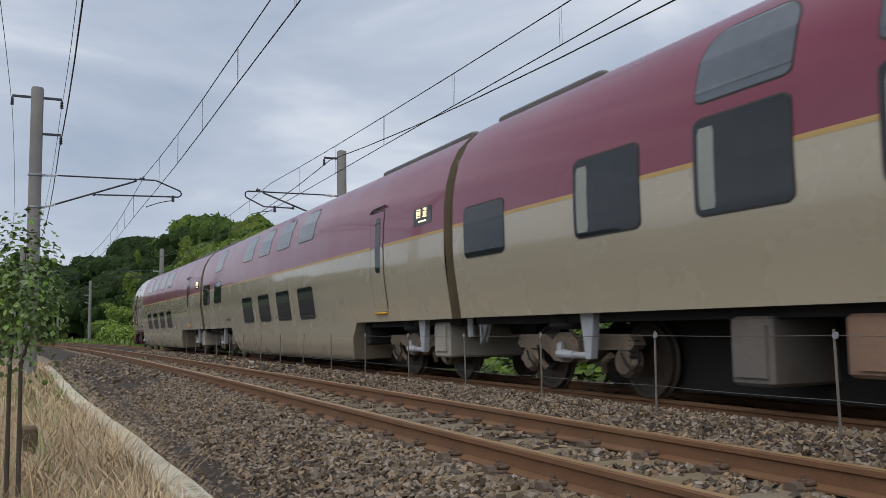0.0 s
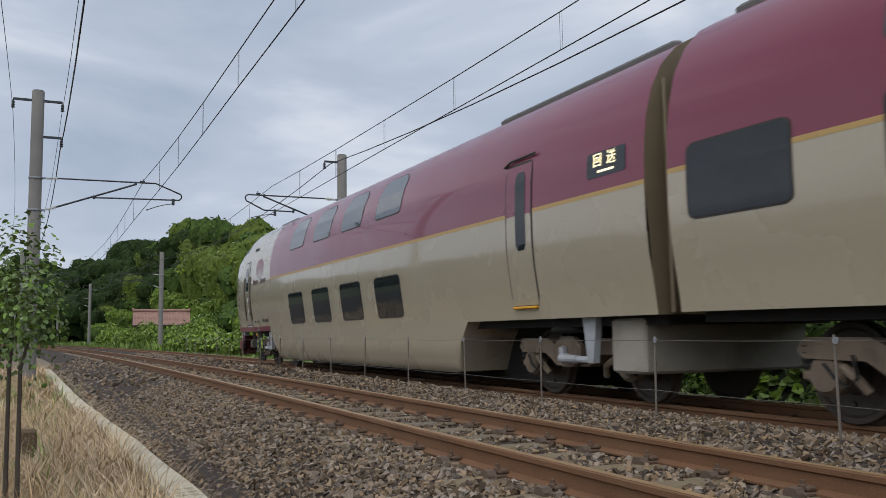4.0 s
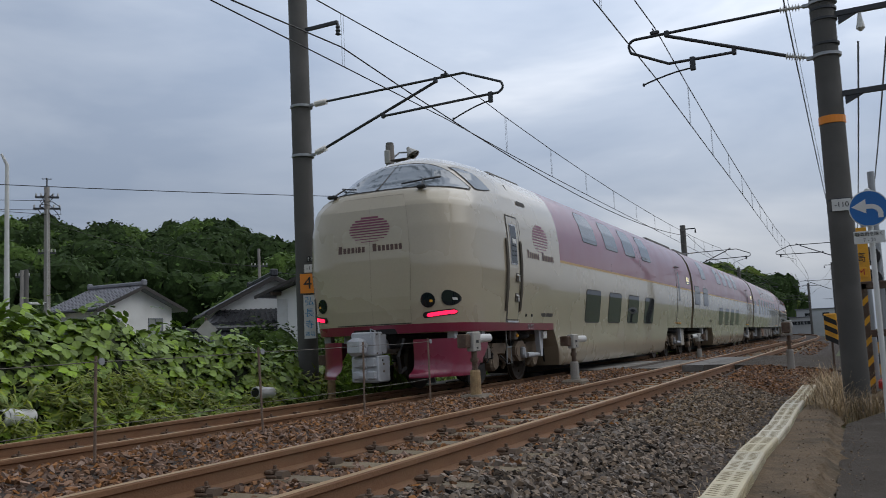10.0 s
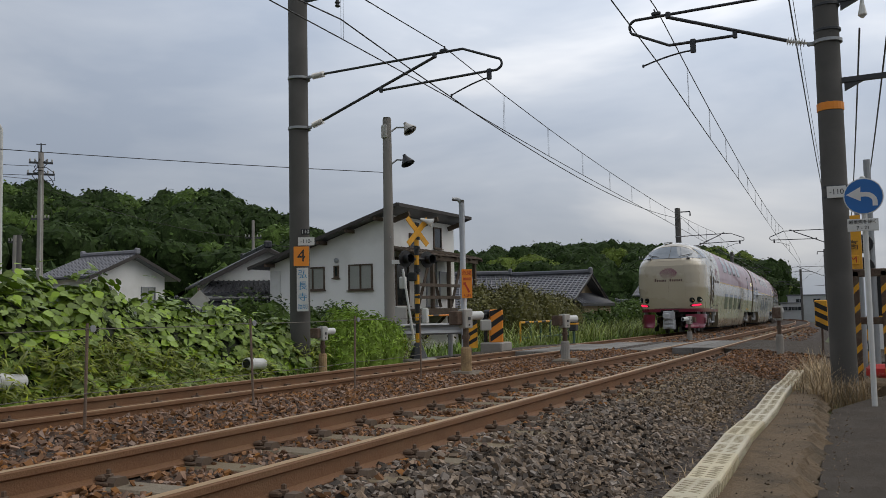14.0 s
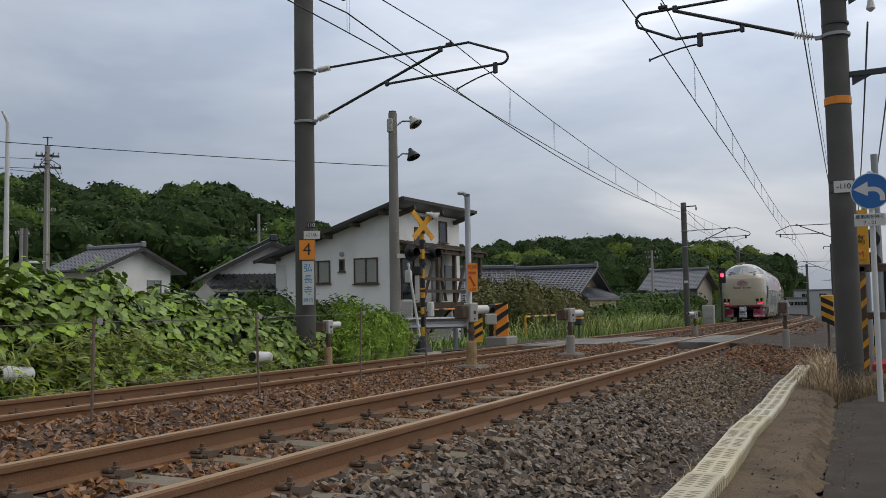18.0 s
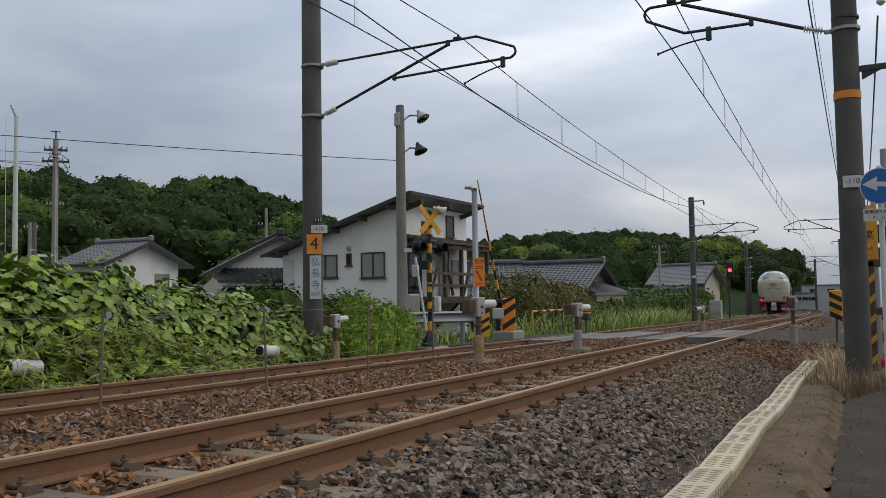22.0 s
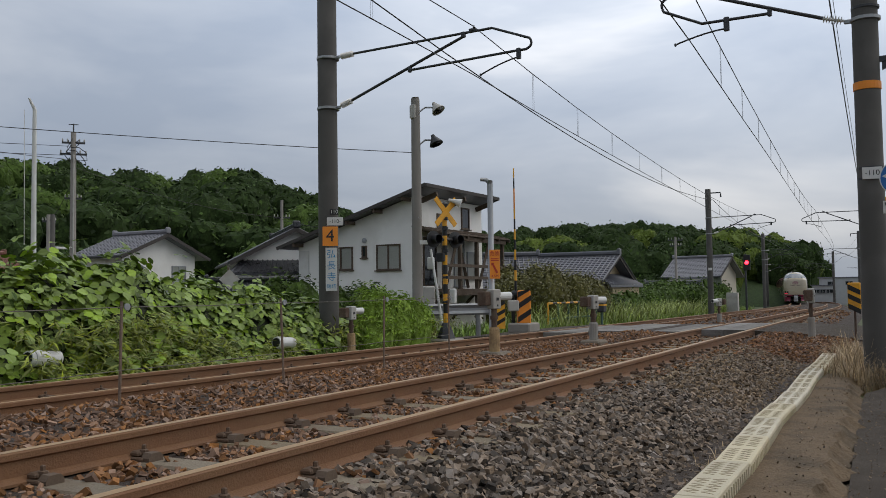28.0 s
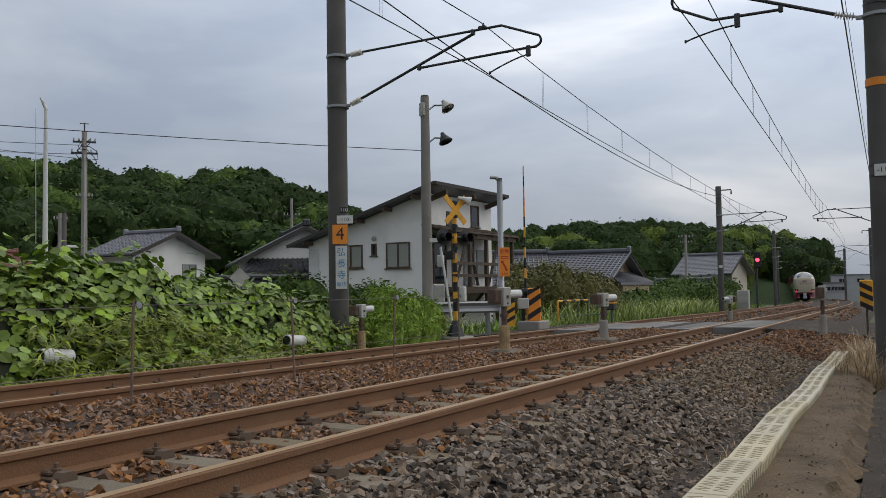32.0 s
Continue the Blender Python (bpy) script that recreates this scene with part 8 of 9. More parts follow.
part("box", Geo().box(26.8, 9.05, 0.25, 0.3, 0.24, 0.34, cut=0.03), DARKSTEEL, p)
part("band", Geo().box(26.8, 9.05, 0.31, 0.31, 0.25, 0.05), YELLOW, p)
b = thing("equipment_stand", "striped stand with a grey box beside the far rail", "equipment box")
part("panel", Geo().box(19.25, 9.0, 0.2, 0.26, 0.06, 0.6, turn=Matrix.Rotation(radians(-55), 3, "Z")), YELLOW, b)
for z in (0.0, 0.2, 0.4):
    part("stripe", Geo().slab([(-0.125, z - 0.1), (0.125, z + 0.04), (0.125, z + 0.13), (-0.125, z - 0.01)], 0.004, Matrix.Translation((19.25, 9.0, 0.05)) @ Matrix.Rotation(radians(-55), 4, "Z") @ Matrix.Translation((0, -0.036, 0))), BLACK, b)
part("leg", Geo().box(19.25, 9.05, -0.25, 0.06, 0.06, 0.5), OLDSTEEL, b)
part("box", Geo().box(19.5, 8.75, 0.44, 0.26, 0.14, 0.26, cut=0.02, turn=Matrix.Rotation(radians(-55), 3, "Z")), LIDGREY, b)

# guard rail and striped handrails
p = thing("guard_rail", "galvanised corrugated steel guard rail beside the crossing", "guard rail")
prof = [(0.0, 0.14), (0.04, 0.1), (0.0, 0.03), (0.0, -0.03), (0.04, -0.1), (0.0, -0.14)]
g = Geo()
for x, y in ((17.4, 12.5), (18.4, 10.7), (19.3, 9.5), (19.5, 9.3)):
    g.v += [(x + d * -0.8, y - d * 0.6, 0.37 + z) for d, z in prof]
g.f = [(6 * i + j, 6 * i + 6 + j, 6 * i + 7 + j, 6 * i + 1 + j) for i in range(3) for j in range(5)]
g.m = [0] * 15
part("rail", g, GALV, p)
for x, y in ((18.1, 11.3), (19.3, 9.65)):
    part("post", Geo().turned(x + 0.08, y, 0, [(0.06, -0.6), (0.06, 0.5)], "z", 10), GALV, p)
p = thing("handrail", "green tube handrail with a yellow and black striped top", "handrail")
A, B = Vector((27.1, 11.0, 0)), Vector((30.7, 10.6, 0))
for k in range(12):
    a, b = A.lerp(B, k / 12), A.lerp(B, (k + 1) / 12)
    part("band", Geo().tube([a + Vector((0, 0, 0.36)), b + Vector((0, 0, 0.36))], 0.035, 8), BLACK if k % 2 else YELLOW, p)
for k in range(6):
    q = A.lerp(B, k / 5)
    part("post", Geo().tube([q + Vector((0, 0, -0.6)), q + Vector((0, 0, 0.36))], 0.035, 8), YELLOW if k == 0 else GREENPIPE, p)
part("rail", Geo().tube([A + Vector((0, 0, -0.15)), B + Vector((0, 0, -0.15))], 0.03, 8), GREENPIPE, p)

# far poles and their cables
p = thing("white_mast", "tall white tubular mast with a slanted tip", "pole")
part("shaft", Geo().tube([(18.4, 25.3, -0.6), (18.4, 25.3, 6.95), (18.24, 25.36, 7.3)], [0.1, 0.06, 0.035], 12), WHITE, p)
part("halyard", Geo().tube([(18.1, 25.4, 6.9), (18.1, 25.35, 2.5)], 0.01, 5), WHITE, p)


def utility_pole(x, y, z1, turn, label, arms=((0.3, 1.5), (0.75, 1.3)), r=0.15):
    ob = thing("utility_pole", label, "pole")
    part("shaft", Geo().turned(x, y, 0, [(r, -0.8), (r * 0.75, z1), (r * 0.6, z1 + 0.02)], "z", 14), POLE, ob, smooth=True)
    d = Vector((math.cos(radians(turn)), math.sin(radians(turn)), 0))
    for down, w in arms:
        c = Vector((x, y, z1 - down))
        a = part("crossarm", Geo().box(x, y, z1 - down, w, 0.08, 0.08, turn=Matrix.Rotation(radians(turn), 3, "Z")), DARKSTEEL, ob)
        for f in (-0.46, -0.25, 0.25, 0.46):
            q = c + d * w * f
            part("insulator", Geo().turned(q.x, q.y, q.z + 0.04, [(0.02, 0), (0.04, 0.04), (0.025, 0.08), (0.035, 0.1), (0.015, 0.14)], "z", 8), LIDGREY, a)
    return ob


u = utility_pole(25.4, 32.5, 8.0, -40, "concrete utility pole with crossarms and an aerial", ((0.45, 0.95), (0.95, 1.1), (2.9, 0.7)))
part("aerial", Geo().tube([(25.4, 32.5, 7.9), (25.4, 32.5, 8.4)], 0.03, 6).tube([(25.25, 32.63, 8.36), (25.55, 32.37, 8.36)], 0.02, 5), DARKSTEEL, u)
for q in range(4):
    part("jumper", Geo().tube([(25.4 + 0.3 * math.cos(k * 0.9 + q), 32.5 - 0.25 * math.cos(k * 0.9 + q) - 0.1 * q, 7.6 - 0.18 * k + 0.12 * math.sin(k * 2 + q)) for k in range(6)], 0.018, 5), BLACK, u)
part("conduit", Geo().tube([(25.3, 32.35, 7.0), (25.28, 32.33, 0.5)], 0.035, 6), LIDGREY, u)
part("street_light", Geo().tube([(25.4, 32.5, 2.95), (24.9, 32.1, 2.95)], 0.025, 6).box(24.5, 32.0, 2.88, 0.7, 0.12, 0.1, cut=0.02), WHITE, u)
utility_pole(27.0, 36.3, 4.7, -40, "short concrete utility pole behind the houses", ((0.3, 0.6),))
utility_pole(37.6, 31.0, 5.95, -40, "concrete utility pole among the houses", ((0.95, 0.9),), 0.1)
utility_pole(-43, 14.8, 4.4, 20, "concrete utility pole at the foot of the hill", ((0.3, 1.2), (0.8, 0.9)), 0.14)
utility_pole(-62, 24, 6.5, 30, "concrete utility pole under the hill", ((0.3, 1.4), (0.9, 1.2)), 0.14)
utility_pole(62, 15.6, 4.4, -70, "slim grey utility pole beyond the crossing", ((0.2, 1.0), (0.6, 0.8)), 0.11)
cab = thing("service_cables", "black overhead service cables", "cables")


def hang(a, b, sag, r=0.012):
    a, b = Vector(a), Vector(b)
    part("cable", Geo().tube([a.lerp(b, k / 14) + Vector((0, 0, -sag * 4 * k / 14 * (1 - k / 14))) for k in range(15)], r, 5), WIRE, cab)


hang((10.0, 20.0, 4.75), (18.45, 10.8, 4.2), 0.06, 0.009)
hang((25.4, 32.5, 7.4), (-43, 60, 8.5), 1.2)
hang((25.1, 32.8, 7.0), (-43, 58, 8.0), 1.3)
hang((25.4, 32.5, 6.5), (37.6, 31.0, 5.0), 0.4)
hang((37.6, 31.0, 4.9), (31, 19.5, 3.6), 0.3)
hang((25.4, 32.5, 6.0), (27, 36.3, 4.4), 0.2)
hang((-43, 14.8, 4.1), (-62, 24, 6.2), 0.4)
hang((-43, 14.8, 4.0), (-5, 22, 6.2), 0.6)
hang((-43, 14.8, 3.6), (-5, 22.4, 5.8), 0.6)
hang((-5, 22, 6.2), (25.4, 32.5, 6.8), 0.6)
p = thing("utility_pole", "slim dark utility pole behind the vines", "pole")
part("shaft", Geo().turned(11.05, 17.0, 0, [(0.12, -0.6), (0.1, 4.5), (0.07, 4.53)], "z", 14), DARKPOLE, p, smooth=True)
part("crossarm", Geo().box(11.05, 17.0, 4.2, 0.5, 0.05, 0.05, turn=Matrix.Rotation(radians(-30), 3, "Z")), DARKSTEEL, p)
utility_pole(-5, 22.2, 6.6, 20, "dark concrete utility pole behind the bank", ((0.3, 1.4), (0.8, 1.2)), 0.15)

# railway signal with its red light
p = thing("railway_signal", "black railway colour-light signal showing red", "railway signal")
part("shaft", Geo().turned(57.6, 10.1, 0, [(0.07, -1.2), (0.06, 2.9)], "z", 10), DARKSTEEL, p)
part("backboard", Geo().box(57.5, 10.0, 2.35, 0.12, 0.42, 1.0, cut=0.03), BLACK, p)
part("red_light", Geo().turned(57.42, 10.0, 2.35, [(0.01, -0.04), (0.1, -0.02), (0.12, 0.02)], "x", 14), glow("lit red signal", (1.0, 0.02, 0.04), 9.0), p, "lit red signal light")
part("hood", Geo().box(57.32, 10.0, 2.52, 0.2, 0.3, 0.02), BLACK, p)
p = thing("relay_cabinet", "pale grey relay cabinet beside the far track", "cabinet")
part("body", Geo().box(59.4, 11.3, -0.35, 0.45, 0.75, 1.6, cut=0.03), LIDGREY, p)
part("door", Geo().box(59.165, 11.3, 0.0, 0.02, 0.66, 0.85, cut=0.008), LIDGREY, p)

# pipes and the metal cabinet in the vines
for x, y, z, turn in ((7.2, 9.25, 0.1, 8), (11.75, 9.35, 0.02, 5)):
    p = thing("drain_pipe", "short white plastic pipe poking out of the vines", "pipe")
    g = Geo().turned(0, 0, 0, [(0.09, -0.26), (0.09, -0.2), (0.1, -0.2), (0.1, -0.08), (0.09, -0.08), (0.09, 0.2), (0.075, 0.2), (0.075, -0.26)], "x", 20)
    m = pose(x, y, z - 0.02, 0, 4, turn)
    g.v = [tuple(m @ Vector(v)) for v in g.v]
    part("tube", g, WHITE, p, smooth=False)
    # black disc on the closed mouth, in place of the shade inside the pipe
    q = Geo().turned(0, 0, 0, [(0.074, -0.263), (0.074, -0.261)], "x", 20)
    q.v = [tuple(m @ Vector(v)) for v in q.v]
    part("bore", q, BLACK, p)
p = thing("metal_cabinet", "weathered beige metal cabinet among the vines", "cabinet")
part("body", Geo().box(5.8, 9.0, 0.05, 0.52, 0.4, 0.84, cut=0.02, turn=Matrix.Rotation(radians(-20), 3, "Z")), LIDGREY, p)
part("lid", Geo().box(5.8, 9.0, 0.49, 0.58, 0.46, 0.05, cut=0.015, turn=Matrix.Rotation(radians(-20), 3, "Z")), LIDGREY, p)
part("door", Geo().box(5.73, 8.8, 0.05, 0.44, 0.015, 0.7, cut=0.005, turn=Matrix.Rotation(radians(-20), 3, "Z")), LIDGREY, p)
part("latch", Geo().box(5.88, 8.73, 0.08, 0.04, 0.03, 0.09, cut=0.008), DARKSTEEL, p)
p = thing("marker_post", "tilted white marker post with dark marks", "post")
q = part("board", Geo().box(0, 0, 0.36, 0.17, 0.1, 0.95, cut=0.01), WHITE, p)
q.matrix_world = pose(-27.0, 7.95, -0.25, 0, 9, -20)
for z in (0.55, 0.7):
    part("mark_bar", Geo().box(0, -0.053, z, 0.07, 0.004, 0.09), INK, q)
p = thing("stop_marker", "white-topped black marker post near the far rail", "post")
part("post", Geo().turned(-36, 9.4, 0, [(0.05, -0.4), (0.05, 1.5)], "z", 10), DARKSTEEL, p)
part("head", Geo().box(-36, 9.4, 1.75, 0.16, 0.16, 0.5, cut=0.02), WHITE, p)

# ---- the holder's side by the crossing ----
p = thing("turn_sign", "round blue sign with a white left-turn arrow on a white post", "road sign")
part("post", Geo().turned(12.05, 0.25, 0, [(0.032, -0.45), (0.032, 2.32), (0.02, 2.33)], "z", 12), WHITE, p)
fm = Matrix.Translation((12.0, 0.25, 2.08)) @ Matrix.Rotation(radians(-84), 4, "Z")
disc = Geo().turned(0, 0, 0, [(0.215, 0.0), (0.22, -0.004), (0.22, -0.012), (0.215, -0.014)], "y", 36)
disc.v = [tuple(fm @ Vector(v)) for v in disc.v]
dd = part("disc", disc, WHITE, p)
blue = Geo().turned(0, -0.0145, 0, [(0.208, 0.0), (0.208, -0.002)], "y", 36)
blue.v = [tuple(fm @ Vector(v)) for v in blue.v]
part("face", blue, BLUE, dd, "blue sign face")
arc = [(0.02 + 0.13 * math.sin(a), -0.07 + 0.12 * math.cos(a)) for a in [k * math.pi / 16 for k in range(9)]]
arc2 = [(0.02 + 0.075 * math.sin(a), -0.07 + 0.065 * math.cos(a)) for a in [k * math.pi / 16 for k in range(9)]]
part("arrow", Geo().slab([(-0.19, 0.025), (-0.03, 0.115), (-0.03, 0.05)] + arc + [(0.15, -0.12), (0.095, -0.12)] + arc2[::-1] + [(-0.03, -0.005), (-0.03, -0.06)], 0.002, fm @ Matrix.Translation((0, -0.0195, 0))), WHITE, dd, "white bent arrow")
plate(p, 11.99, 0.27, 1.735, 0.34, 0.15, -84, WHITE, [("軽車両を除く", 0.052, 0, 0.034), ("7 - 21", 0.06, 0, -0.035)], name="time_plate")

p = thing("height_sign", "yellow height limit sign hung over the lane side", "road sign")
plate(p, 15.0, 0.5, 1.72, 0.24, 0.82, -84, YELLOW, [("高", 0.16, 0, -0.05)], name="board")
plate(p, 14.985, 0.5, 1.45, 0.16, 0.14, -84, YELLOW, [("M", 0.14, 0, 0)], ink=RED, name="lower_plate")
part("pole", Geo().turned(15.08, 0.42, 0, [(0.04, -0.45), (0.04, 2.2)], "z", 12), GALV, p)
p = thing("steel_frame", "rusty steel portal frame with worn yellow stripes", "frame")
for y in (0.1, 0.45):
    part("post", Geo().box(14.0, y, 0.4, 0.1, 0.08, 1.7, cut=0.01), OLDSTEEL, p)
    for k in range(5):
        part("stripe", Geo().slab([(-0.04, 0), (0.04, 0.08), (0.04, 0.17), (-0.04, 0.09)], 0.003, Matrix.Translation((13.947, y, -0.2 + k * 0.28)) @ Matrix.Rotation(radians(-90), 4, "Z")), YELLOW, p)
part("beam", Geo().box(14.0, 0.275, 1.22, 0.1, 0.43, 0.11, cut=0.01), OLDSTEEL, p)
part("beam", Geo().box(14.0, 0.275, 0.55, 0.08, 0.43, 0.1, cut=0.01), OLDSTEEL, p)
part("footing", Geo().box(14.0, 0.3, -0.38, 0.9, 0.95, 0.2, cut=0.03), OLDCONC, p)
p = thing("crossing_signal", "crossing signal with black lamps on the lane side", "crossing signal")
part("pole", Geo().turned(16.6, 0.28, 0, [(0.055, -0.45), (0.055, 3.2)], "z", 12), GALV, p)
for z in (1.78, 1.4):
    part("signal_lamp", Geo().turned(16.5, 0.4, z, [(0.05, 0.1), (0.14, 0.05), (0.16, 0.0), (0.15, -0.02)], "x", 18).box(16.5, 0.52, z, 0.12, 0.16, 0.28, cut=0.02), BLACK, p, "black crossing lamp")
part("panel", Geo().box(16.8, 0.08, 0.95, 0.12, 0.55, 0.75, cut=0.02), BLACK, p, "black back panel")
p = thing("striped_board", "yellow and black striped board on a post by the rails", "warning board")
part("board", Geo().box(19.45, 1.3, 0.6, 0.06, 0.24, 0.54, cut=0.02), YELLOW, p)
for z in (0.36, 0.56, 0.74):
    part("stripe", Geo().slab([(-0.115, z), (0.115, z - 0.12), (0.115, z - 0.02 if z > 0.4 else z - 0.02), (-0.115, z + 0.1)], 0.004, Matrix.Translation((19.417, 1.3, 0)) @ Matrix.Rotation(radians(-90), 4, "Z") @ Matrix.Translation((0, -0.004, 0))), BLACK, p)
part("post", Geo().tube([(19.5, 1.3, -0.4), (19.5, 1.3, 0.4)], 0.022, 8), OLDSTEEL, p)
p = thing("striped_gate", "yellow and black striped steel gate frame by the lane", "gate")
for y in (0.05, 0.42):
    for k in range(4):
        part("band", Geo().box(18.4, y, -0.2 + k * 0.2, 0.08, 0.09, 0.2), BLACK if k % 2 else YELLOW, p)
part("beam", Geo().box(18.4, 0.235, 0.52, 0.06, 0.28, 0.1), YELLOW, p)
p = thing("white_wall", "low pale concrete wall beyond the lane", "wall")
part("slab", Geo().box(24.5, -0.6, 0.0, 0.2, 2.6, 0.8, cut=0.02), PLASTER, p)
p = thing("road_marker", "red plastic marker lying by the frame", "marker")
part("body", Geo().box(14.6, 0.15, -0.2, 0.22, 0.5, 0.22, cut=0.06), paint("red plastic", (0.5, 0.02, 0.02), 0.4), p)
p = thing("ground_signal", "white round-headed point indicator on a dark post", "railway signal")
part("post", Geo().turned(36.5, 4.0, 0, [(0.05, -0.6), (0.04, 0.5)], "z", 10), DARKSTEEL, p)
part("disc", Geo().turned(36.45, 4.0, 0.55, [(0.1, -0.02), (0.18, 0.0), (0.18, 0.03)], "x", 16), WHITE, p)
part("lamp", Geo().turned(36.42, 4.0, 0.55, [(0.02, -0.03), (0.09, 0.0)], "x", 12), BLACK, p)


# ---- sleepers, fastenings and ballast ----
sleeper = Geo()
sleeper.slab([(-0.12, -0.17), (0.12, -0.17), (0.105, -0.012), (0.09, 0), (-0.09, 0), (-0.105, -0.012)], 2.06, Matrix.Translation((0, -1.03, 0)))
fix = Geo()
fix.box(0, 0, 0.01, 0.12, 0.1, 0.02, cut=0.005).box(0, -0.03, 0.034, 0.085, 0.07, 0.03, cut=0.01)
fix.turned(0, 0.0, 0.03, [(0.024, 0), (0.024, 0.024), (0.013, 0.028), (0.013, 0.048), (0.008, 0.052)], "z", 6)
shoe = Geo().slab([(-0.05, 0), (0.05, 0), (0.05, 0.02), (0.03, 0.045), (-0.03, 0.045), (-0.05, 0.02)], 0.06, Matrix.Translation((0, 0.03, 0)))
PAD = paint("rusty worn shoe", (0.12, 0.085, 0.06), 0.8, 0.1, 0.15, 12, 90, 0.1)
plain = Geo().box(0, 0, 0.01, 0.12, 0.1, 0.02).box(0, -0.03, 0.035, 0.085, 0.07, 0.03)
meshes = {}
rest = Geo()
STEP = 0.645


def lay(track_ob, mid, z, x0, x1, near0, near1, phase):
    k = int(math.floor((x0 - phase) / STEP))
    while phase + k * STEP < x1:
        x = phase + k * STEP + RNG.normal() * 0.012
        k += 1
        if CX0 - 0.1 < x < CX1 + 0.1:
            continue
        dy, dz = bend(x)
        turn = math.degrees(math.atan2(bend(x + 0.5)[0] - bend(x - 0.5)[0], 1.0)) + RNG.normal() * 0.5
        m = pose(x, mid + dy, z - 0.153 + dz, 0, 0, turn)
        ob = new("sleeper", meshes["s"]) if "s" in meshes else make("sleeper", sleeper, SLEEPER)
        meshes["s"] = ob.data
        ob.parent = track_ob
        ob.matrix_world = m
        for rail in (-0.566, 0.566):
            for s in (-1, 1):
                q = m @ pose(0.02 * s, rail + s * 0.1, 0.0, 0, 0, 0 if s > 0 else 180)
                if near0 < x < near1:
                    for key, geo, mat_ in (("rail_clip", fix, CLIP), ("rail_shoe", shoe, PAD)):
                        if key == "rail_shoe" and s > 0:
                            continue
                        c = new(key, meshes[key]) if key in meshes else make(key, geo, mat_)
                        meshes[key] = c.data
                        c.parent = track_ob
                        c.matrix_world = q
                elif abs(x) < 60:
                    rest.add([q @ Vector(p) for p in plain.v], plain.f)


lay(near_track, 3.143, ZN, -60, 60, -9.0, 13.9, -5.22)
lay(far_track, MID2, 0.0, -60, 60, -4.0, 10.0, -5.0)
make("rail_fastenings", rest, CLIP, None, "rusted rail clips further along both tracks", "rail clips", kind="stuff")
# yellow painted marks on the far track's near rail
for x in (-1.15, -0.8, -0.45, 3.3, 3.75):
    dy, dz = bend(x)
    part("paint_mark", Geo().box(x, Y3 + dy - 0.0355, dz - 0.022, 0.16, 0.003, 0.026), YELLOW, far_track, "yellow paint mark")

CUBE = np.array([(i * (0.72 if k < 0 else 0.58), j * (0.72 if k < 0 else 0.58), k * 0.68) for k in (-1, 1) for j in (-1, 1) for i in (-1, 1)], float)
CUBEF = [(0, 2, 3), (0, 3, 1), (4, 5, 7), (4, 7, 6), (0, 1, 5), (0, 5, 4), (2, 6, 7), (2, 7, 3), (0, 4, 6), (0, 6, 2), (1, 3, 7), (1, 7, 5)]
WEDGE = np.array([(-0.9, -0.75, -0.6), (0.95, -0.6, -0.6), (0.1, 0.9, -0.6), (-0.75, -0.55, 0.55), (0.75, -0.5, 0.5), (0.1, 0.7, 0.6)], float)
WEDGEF = [(0, 2, 1), (3, 4, 5), (0, 1, 4), (0, 4, 3), (1, 2, 5), (1, 5, 4), (2, 0, 3), (2, 3, 5)]


def stones(name, x0, x1, q0, q1, count, size, m, label, shape=WEDGE, faces=WEDGEF, sink=0.3, edge=1.0, over=None):
    """Broken stones over a strip: angular, flattened, each turned its own way."""
    x = RNG.uniform(x0, x1, count)
    if q0 is None:
        q0 = np.interp(x, TROUGH_X, TROUGH_Y) + 0.1 - bends(x)[0]
    q = q0 + (q1 - q0) * RNG.uniform(0, 1, count) ** edge
    keep = np.ones(count, bool)
    for mid, z in ((3.143, ZN), (MID2, 0.0)):
        for rail in (-0.566, 0.566):
            keep &= np.abs(q - mid - rail) > 0.085
        phase = -5.22 if mid < 5 else -5.0
        u = np.abs((x - phase + STEP / 2) % STEP - STEP / 2)
        on = (np.abs(q - mid) < 1.0) & (u < 0.11)
        keep &= ~(on & (RNG.uniform(size=count) < (0.9 if mid < 5 else 0.75)))
    keep &= ~((x > CX0 - 0.05) & (x < CX1 + 0.05) & (q > 2.1) & (q < 8.4))
    x, q = x[keep], q[keep]
    n = len(x)
    y = q + bends(x)[0]
    s = size * np.exp(np.clip(RNG.normal(size=n), -2, 1.6) * 0.26) * 0.84
    z = (lie if over is None else over)(x, y) + 0.012 + s * (RNG.uniform(-0.45, 0.8, n) - sink + 0.1)
    r = spins(n, 0.5)
    v = shape[None] * (1 + RNG.normal(size=(n, len(shape), 3)) * 0.15)
    v = v * (np.stack([RNG.uniform(1.0, 1.6, n), RNG.uniform(0.7, 1.15, n), RNG.uniform(0.4, 0.85, n)], -1) * s[:, None])[:, None, :]
    v = np.einsum("nij,nkj->nki", r, v) + np.stack([x, y, z], -1)[:, None, :]
    f = np.array(faces)[None] + (np.arange(n) * len(shape))[:, None, None]
    mass(name, v.reshape(-1, 3), f.reshape(-1, 3), m, label, "ballast")


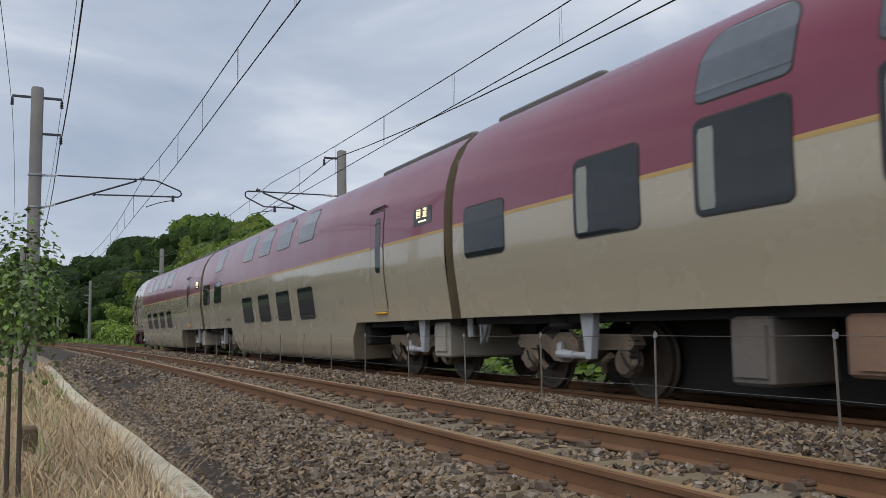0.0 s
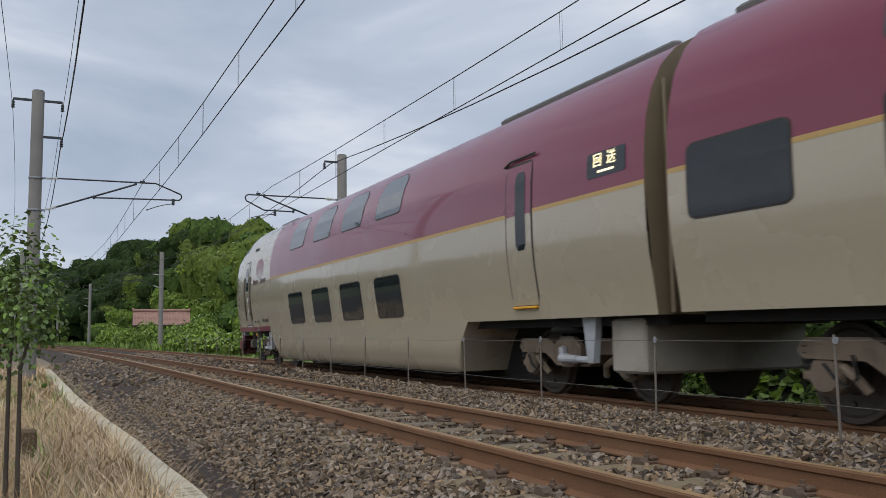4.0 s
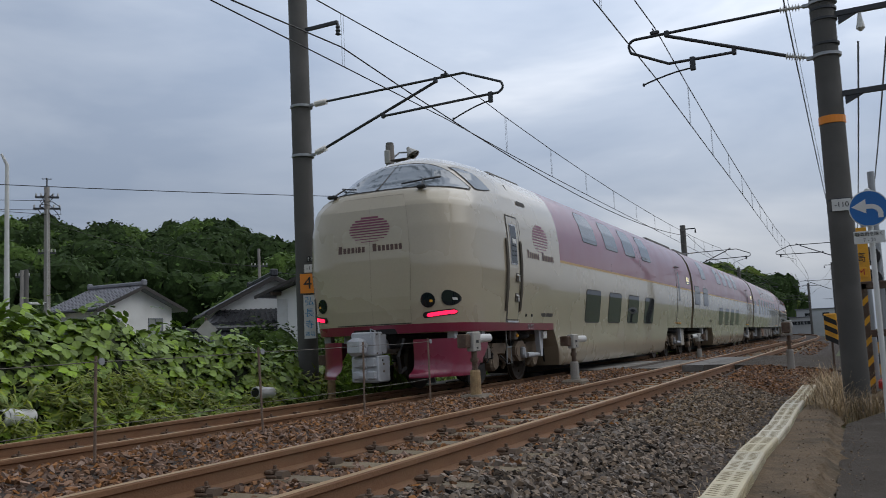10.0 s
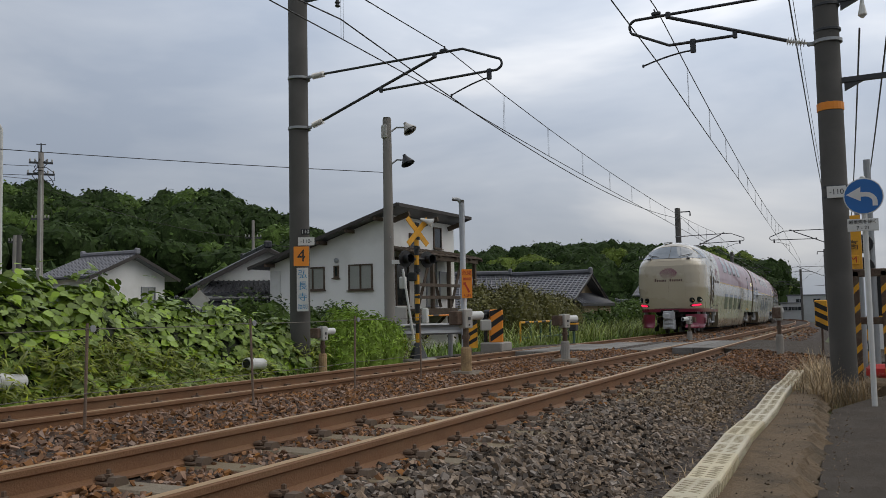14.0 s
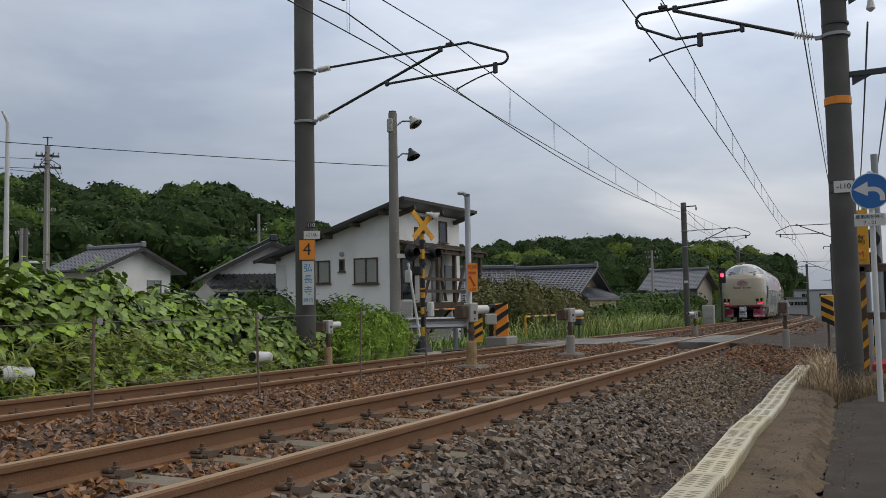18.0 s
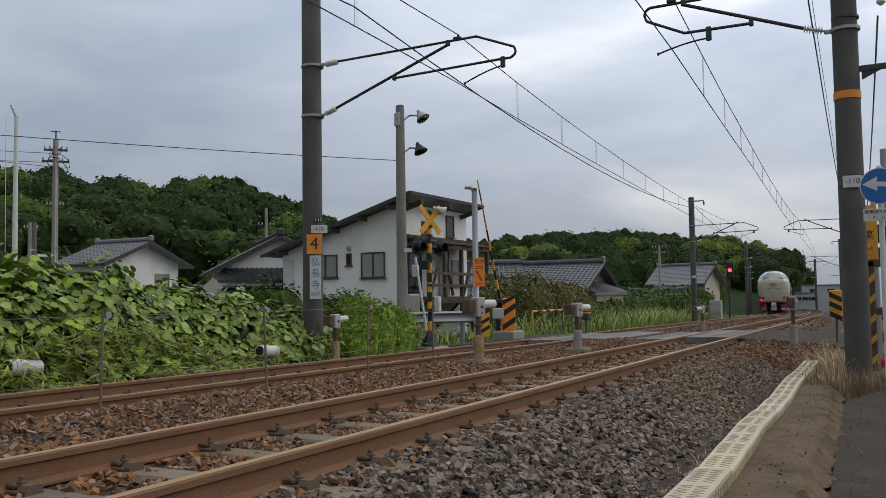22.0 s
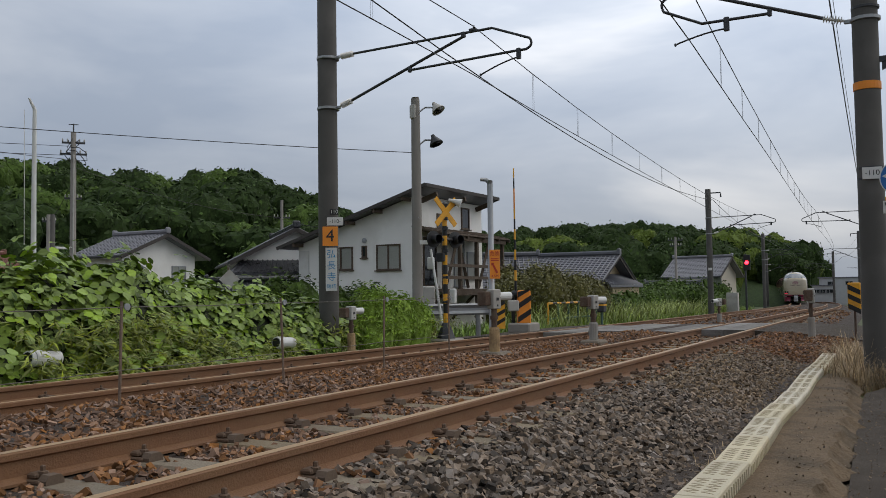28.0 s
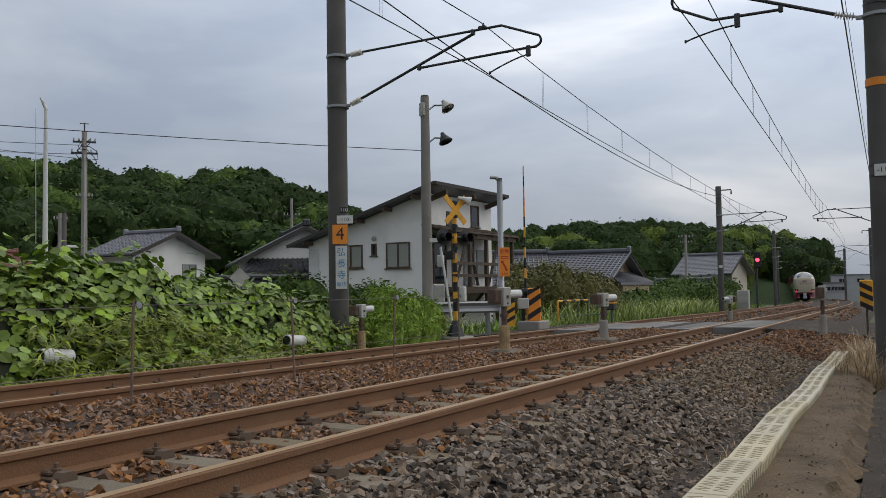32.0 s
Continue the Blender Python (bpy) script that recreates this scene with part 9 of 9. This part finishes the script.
ROCK = dict(shape=CUBE, faces=CUBEF)
stones("ballast_stones", -6, 1.5, None, 2.5, 15000, 0.026, WARMSTONE, "loose brown-grey broken stones on the shoulder", **ROCK)
stones("ballast_stones", 1.5, 9, None, 2.5, 16500, 0.026, GREYSTONE, "loose blue-grey broken stones on the shoulder", **ROCK)
stones("ballast_stones", -18, -6, None, 2.5, 17000, 0.027, WARMSTONE, "loose brown-grey broken stones on the shoulder")
stones("ballast_stones", 9, 15.8, None, 2.5, 11000, 0.027, WARMSTONE, "loose brown-grey broken stones on the shoulder")
stones("ballast_stones", -6, 0.5, 2.2, 4.3, 9500, 0.025, WARMSTONE, "brown-grey broken stones between the near rails", **ROCK)
stones("ballast_stones", 0.5, 14, 2.2, 4.3, 17500, 0.025, STONE, "rust-brown broken stones between the near rails", **ROCK)
stones("ballast_stones", -12, 0.5, 3.9, 6.2, 20000, 0.026, WARMSTONE, "brown-grey broken stones between the tracks")
stones("ballast_stones", 0.5, 13.9, 3.9, 6.2, 23000, 0.026, STONE, "rust-brown broken stones between the tracks")
stones("ballast_stones", -12, 13.9, 6.2, 8.7, 6500, 0.032, STONE, "rust-brown broken stones under the far track")
stones("ballast_stones", -18, -6, 2.3, 4.2, 8500, 0.029, WARMSTONE, "brown broken stones along the tracks")
stones("ballast_stones", -18, -12, 4.2, 8.6, 5500, 0.034, WARMSTONE, "brown broken stones along the tracks")
stones("ballast_stones", -45, -18, None, 8.6, 8000, 0.054, WARMSTONE, "brown broken stones further along")
stones("ballast_stones", 20, 60, 1.6, 8.6, 6000, 0.05, STONE, "brown broken stones beyond the crossing")
stones("ballast_stones", 13.9, 19.7, 1.7, 8.8, 9000, 0.031, STONE, "rust-brown broken stones before the crossing")
stones("ballast_stones", 15.8, 19.8, 0.6, 2.3, 3500, 0.03, STONE, "brown stones on the road shoulder", over=shoulder)
stones("path_grit", 2.6, 13, 0.1, 0.75, 700, 0.008, WARMSTONE, "brown grit on the lane and its broken edge", sink=0.0, over=lambda x, y: np.where(y > np.interp(x, [2.5, 6.5, 9.3, 11.7, 13], [0.46, 0.62, 0.7, 0.87, 0.9]), -0.335, -0.435))


# ---- what moves ----
def motions():
    rows = [(t, door_x(t) + 18.4) for t in TIMES_T]
    for k, car in enumerate(TRAIN):
        walk(car, [(t, on_track(s + 21.1 * k)) for t, s in rows])

    clock = [k / 15 for k in range(481)]
    for wheels, lead in ((last_wheels, 0.0), (second_wheels, 21.1), (third_wheels, 42.2)):
        for w in wheels:
            at = w.location.copy()
            walk(w, [(t, Matrix.Translation(at) @ Matrix.Rotation(door_x(t) / 0.435, 4, "Y")) for t in clock])
    walk(barrier_arm, [(t, pose(20.86, 9.3, 0.7, 0, a, 0)) for t, a in ((0, 0), (20.2, 0), (20.45, 6), (20.7, 24), (21.0, 40), (21.3, 52), (21.65, 61), (22.0, 68), (22.7, 81), (23.2, 88), (23.5, 90), (32, 90))])


motions()
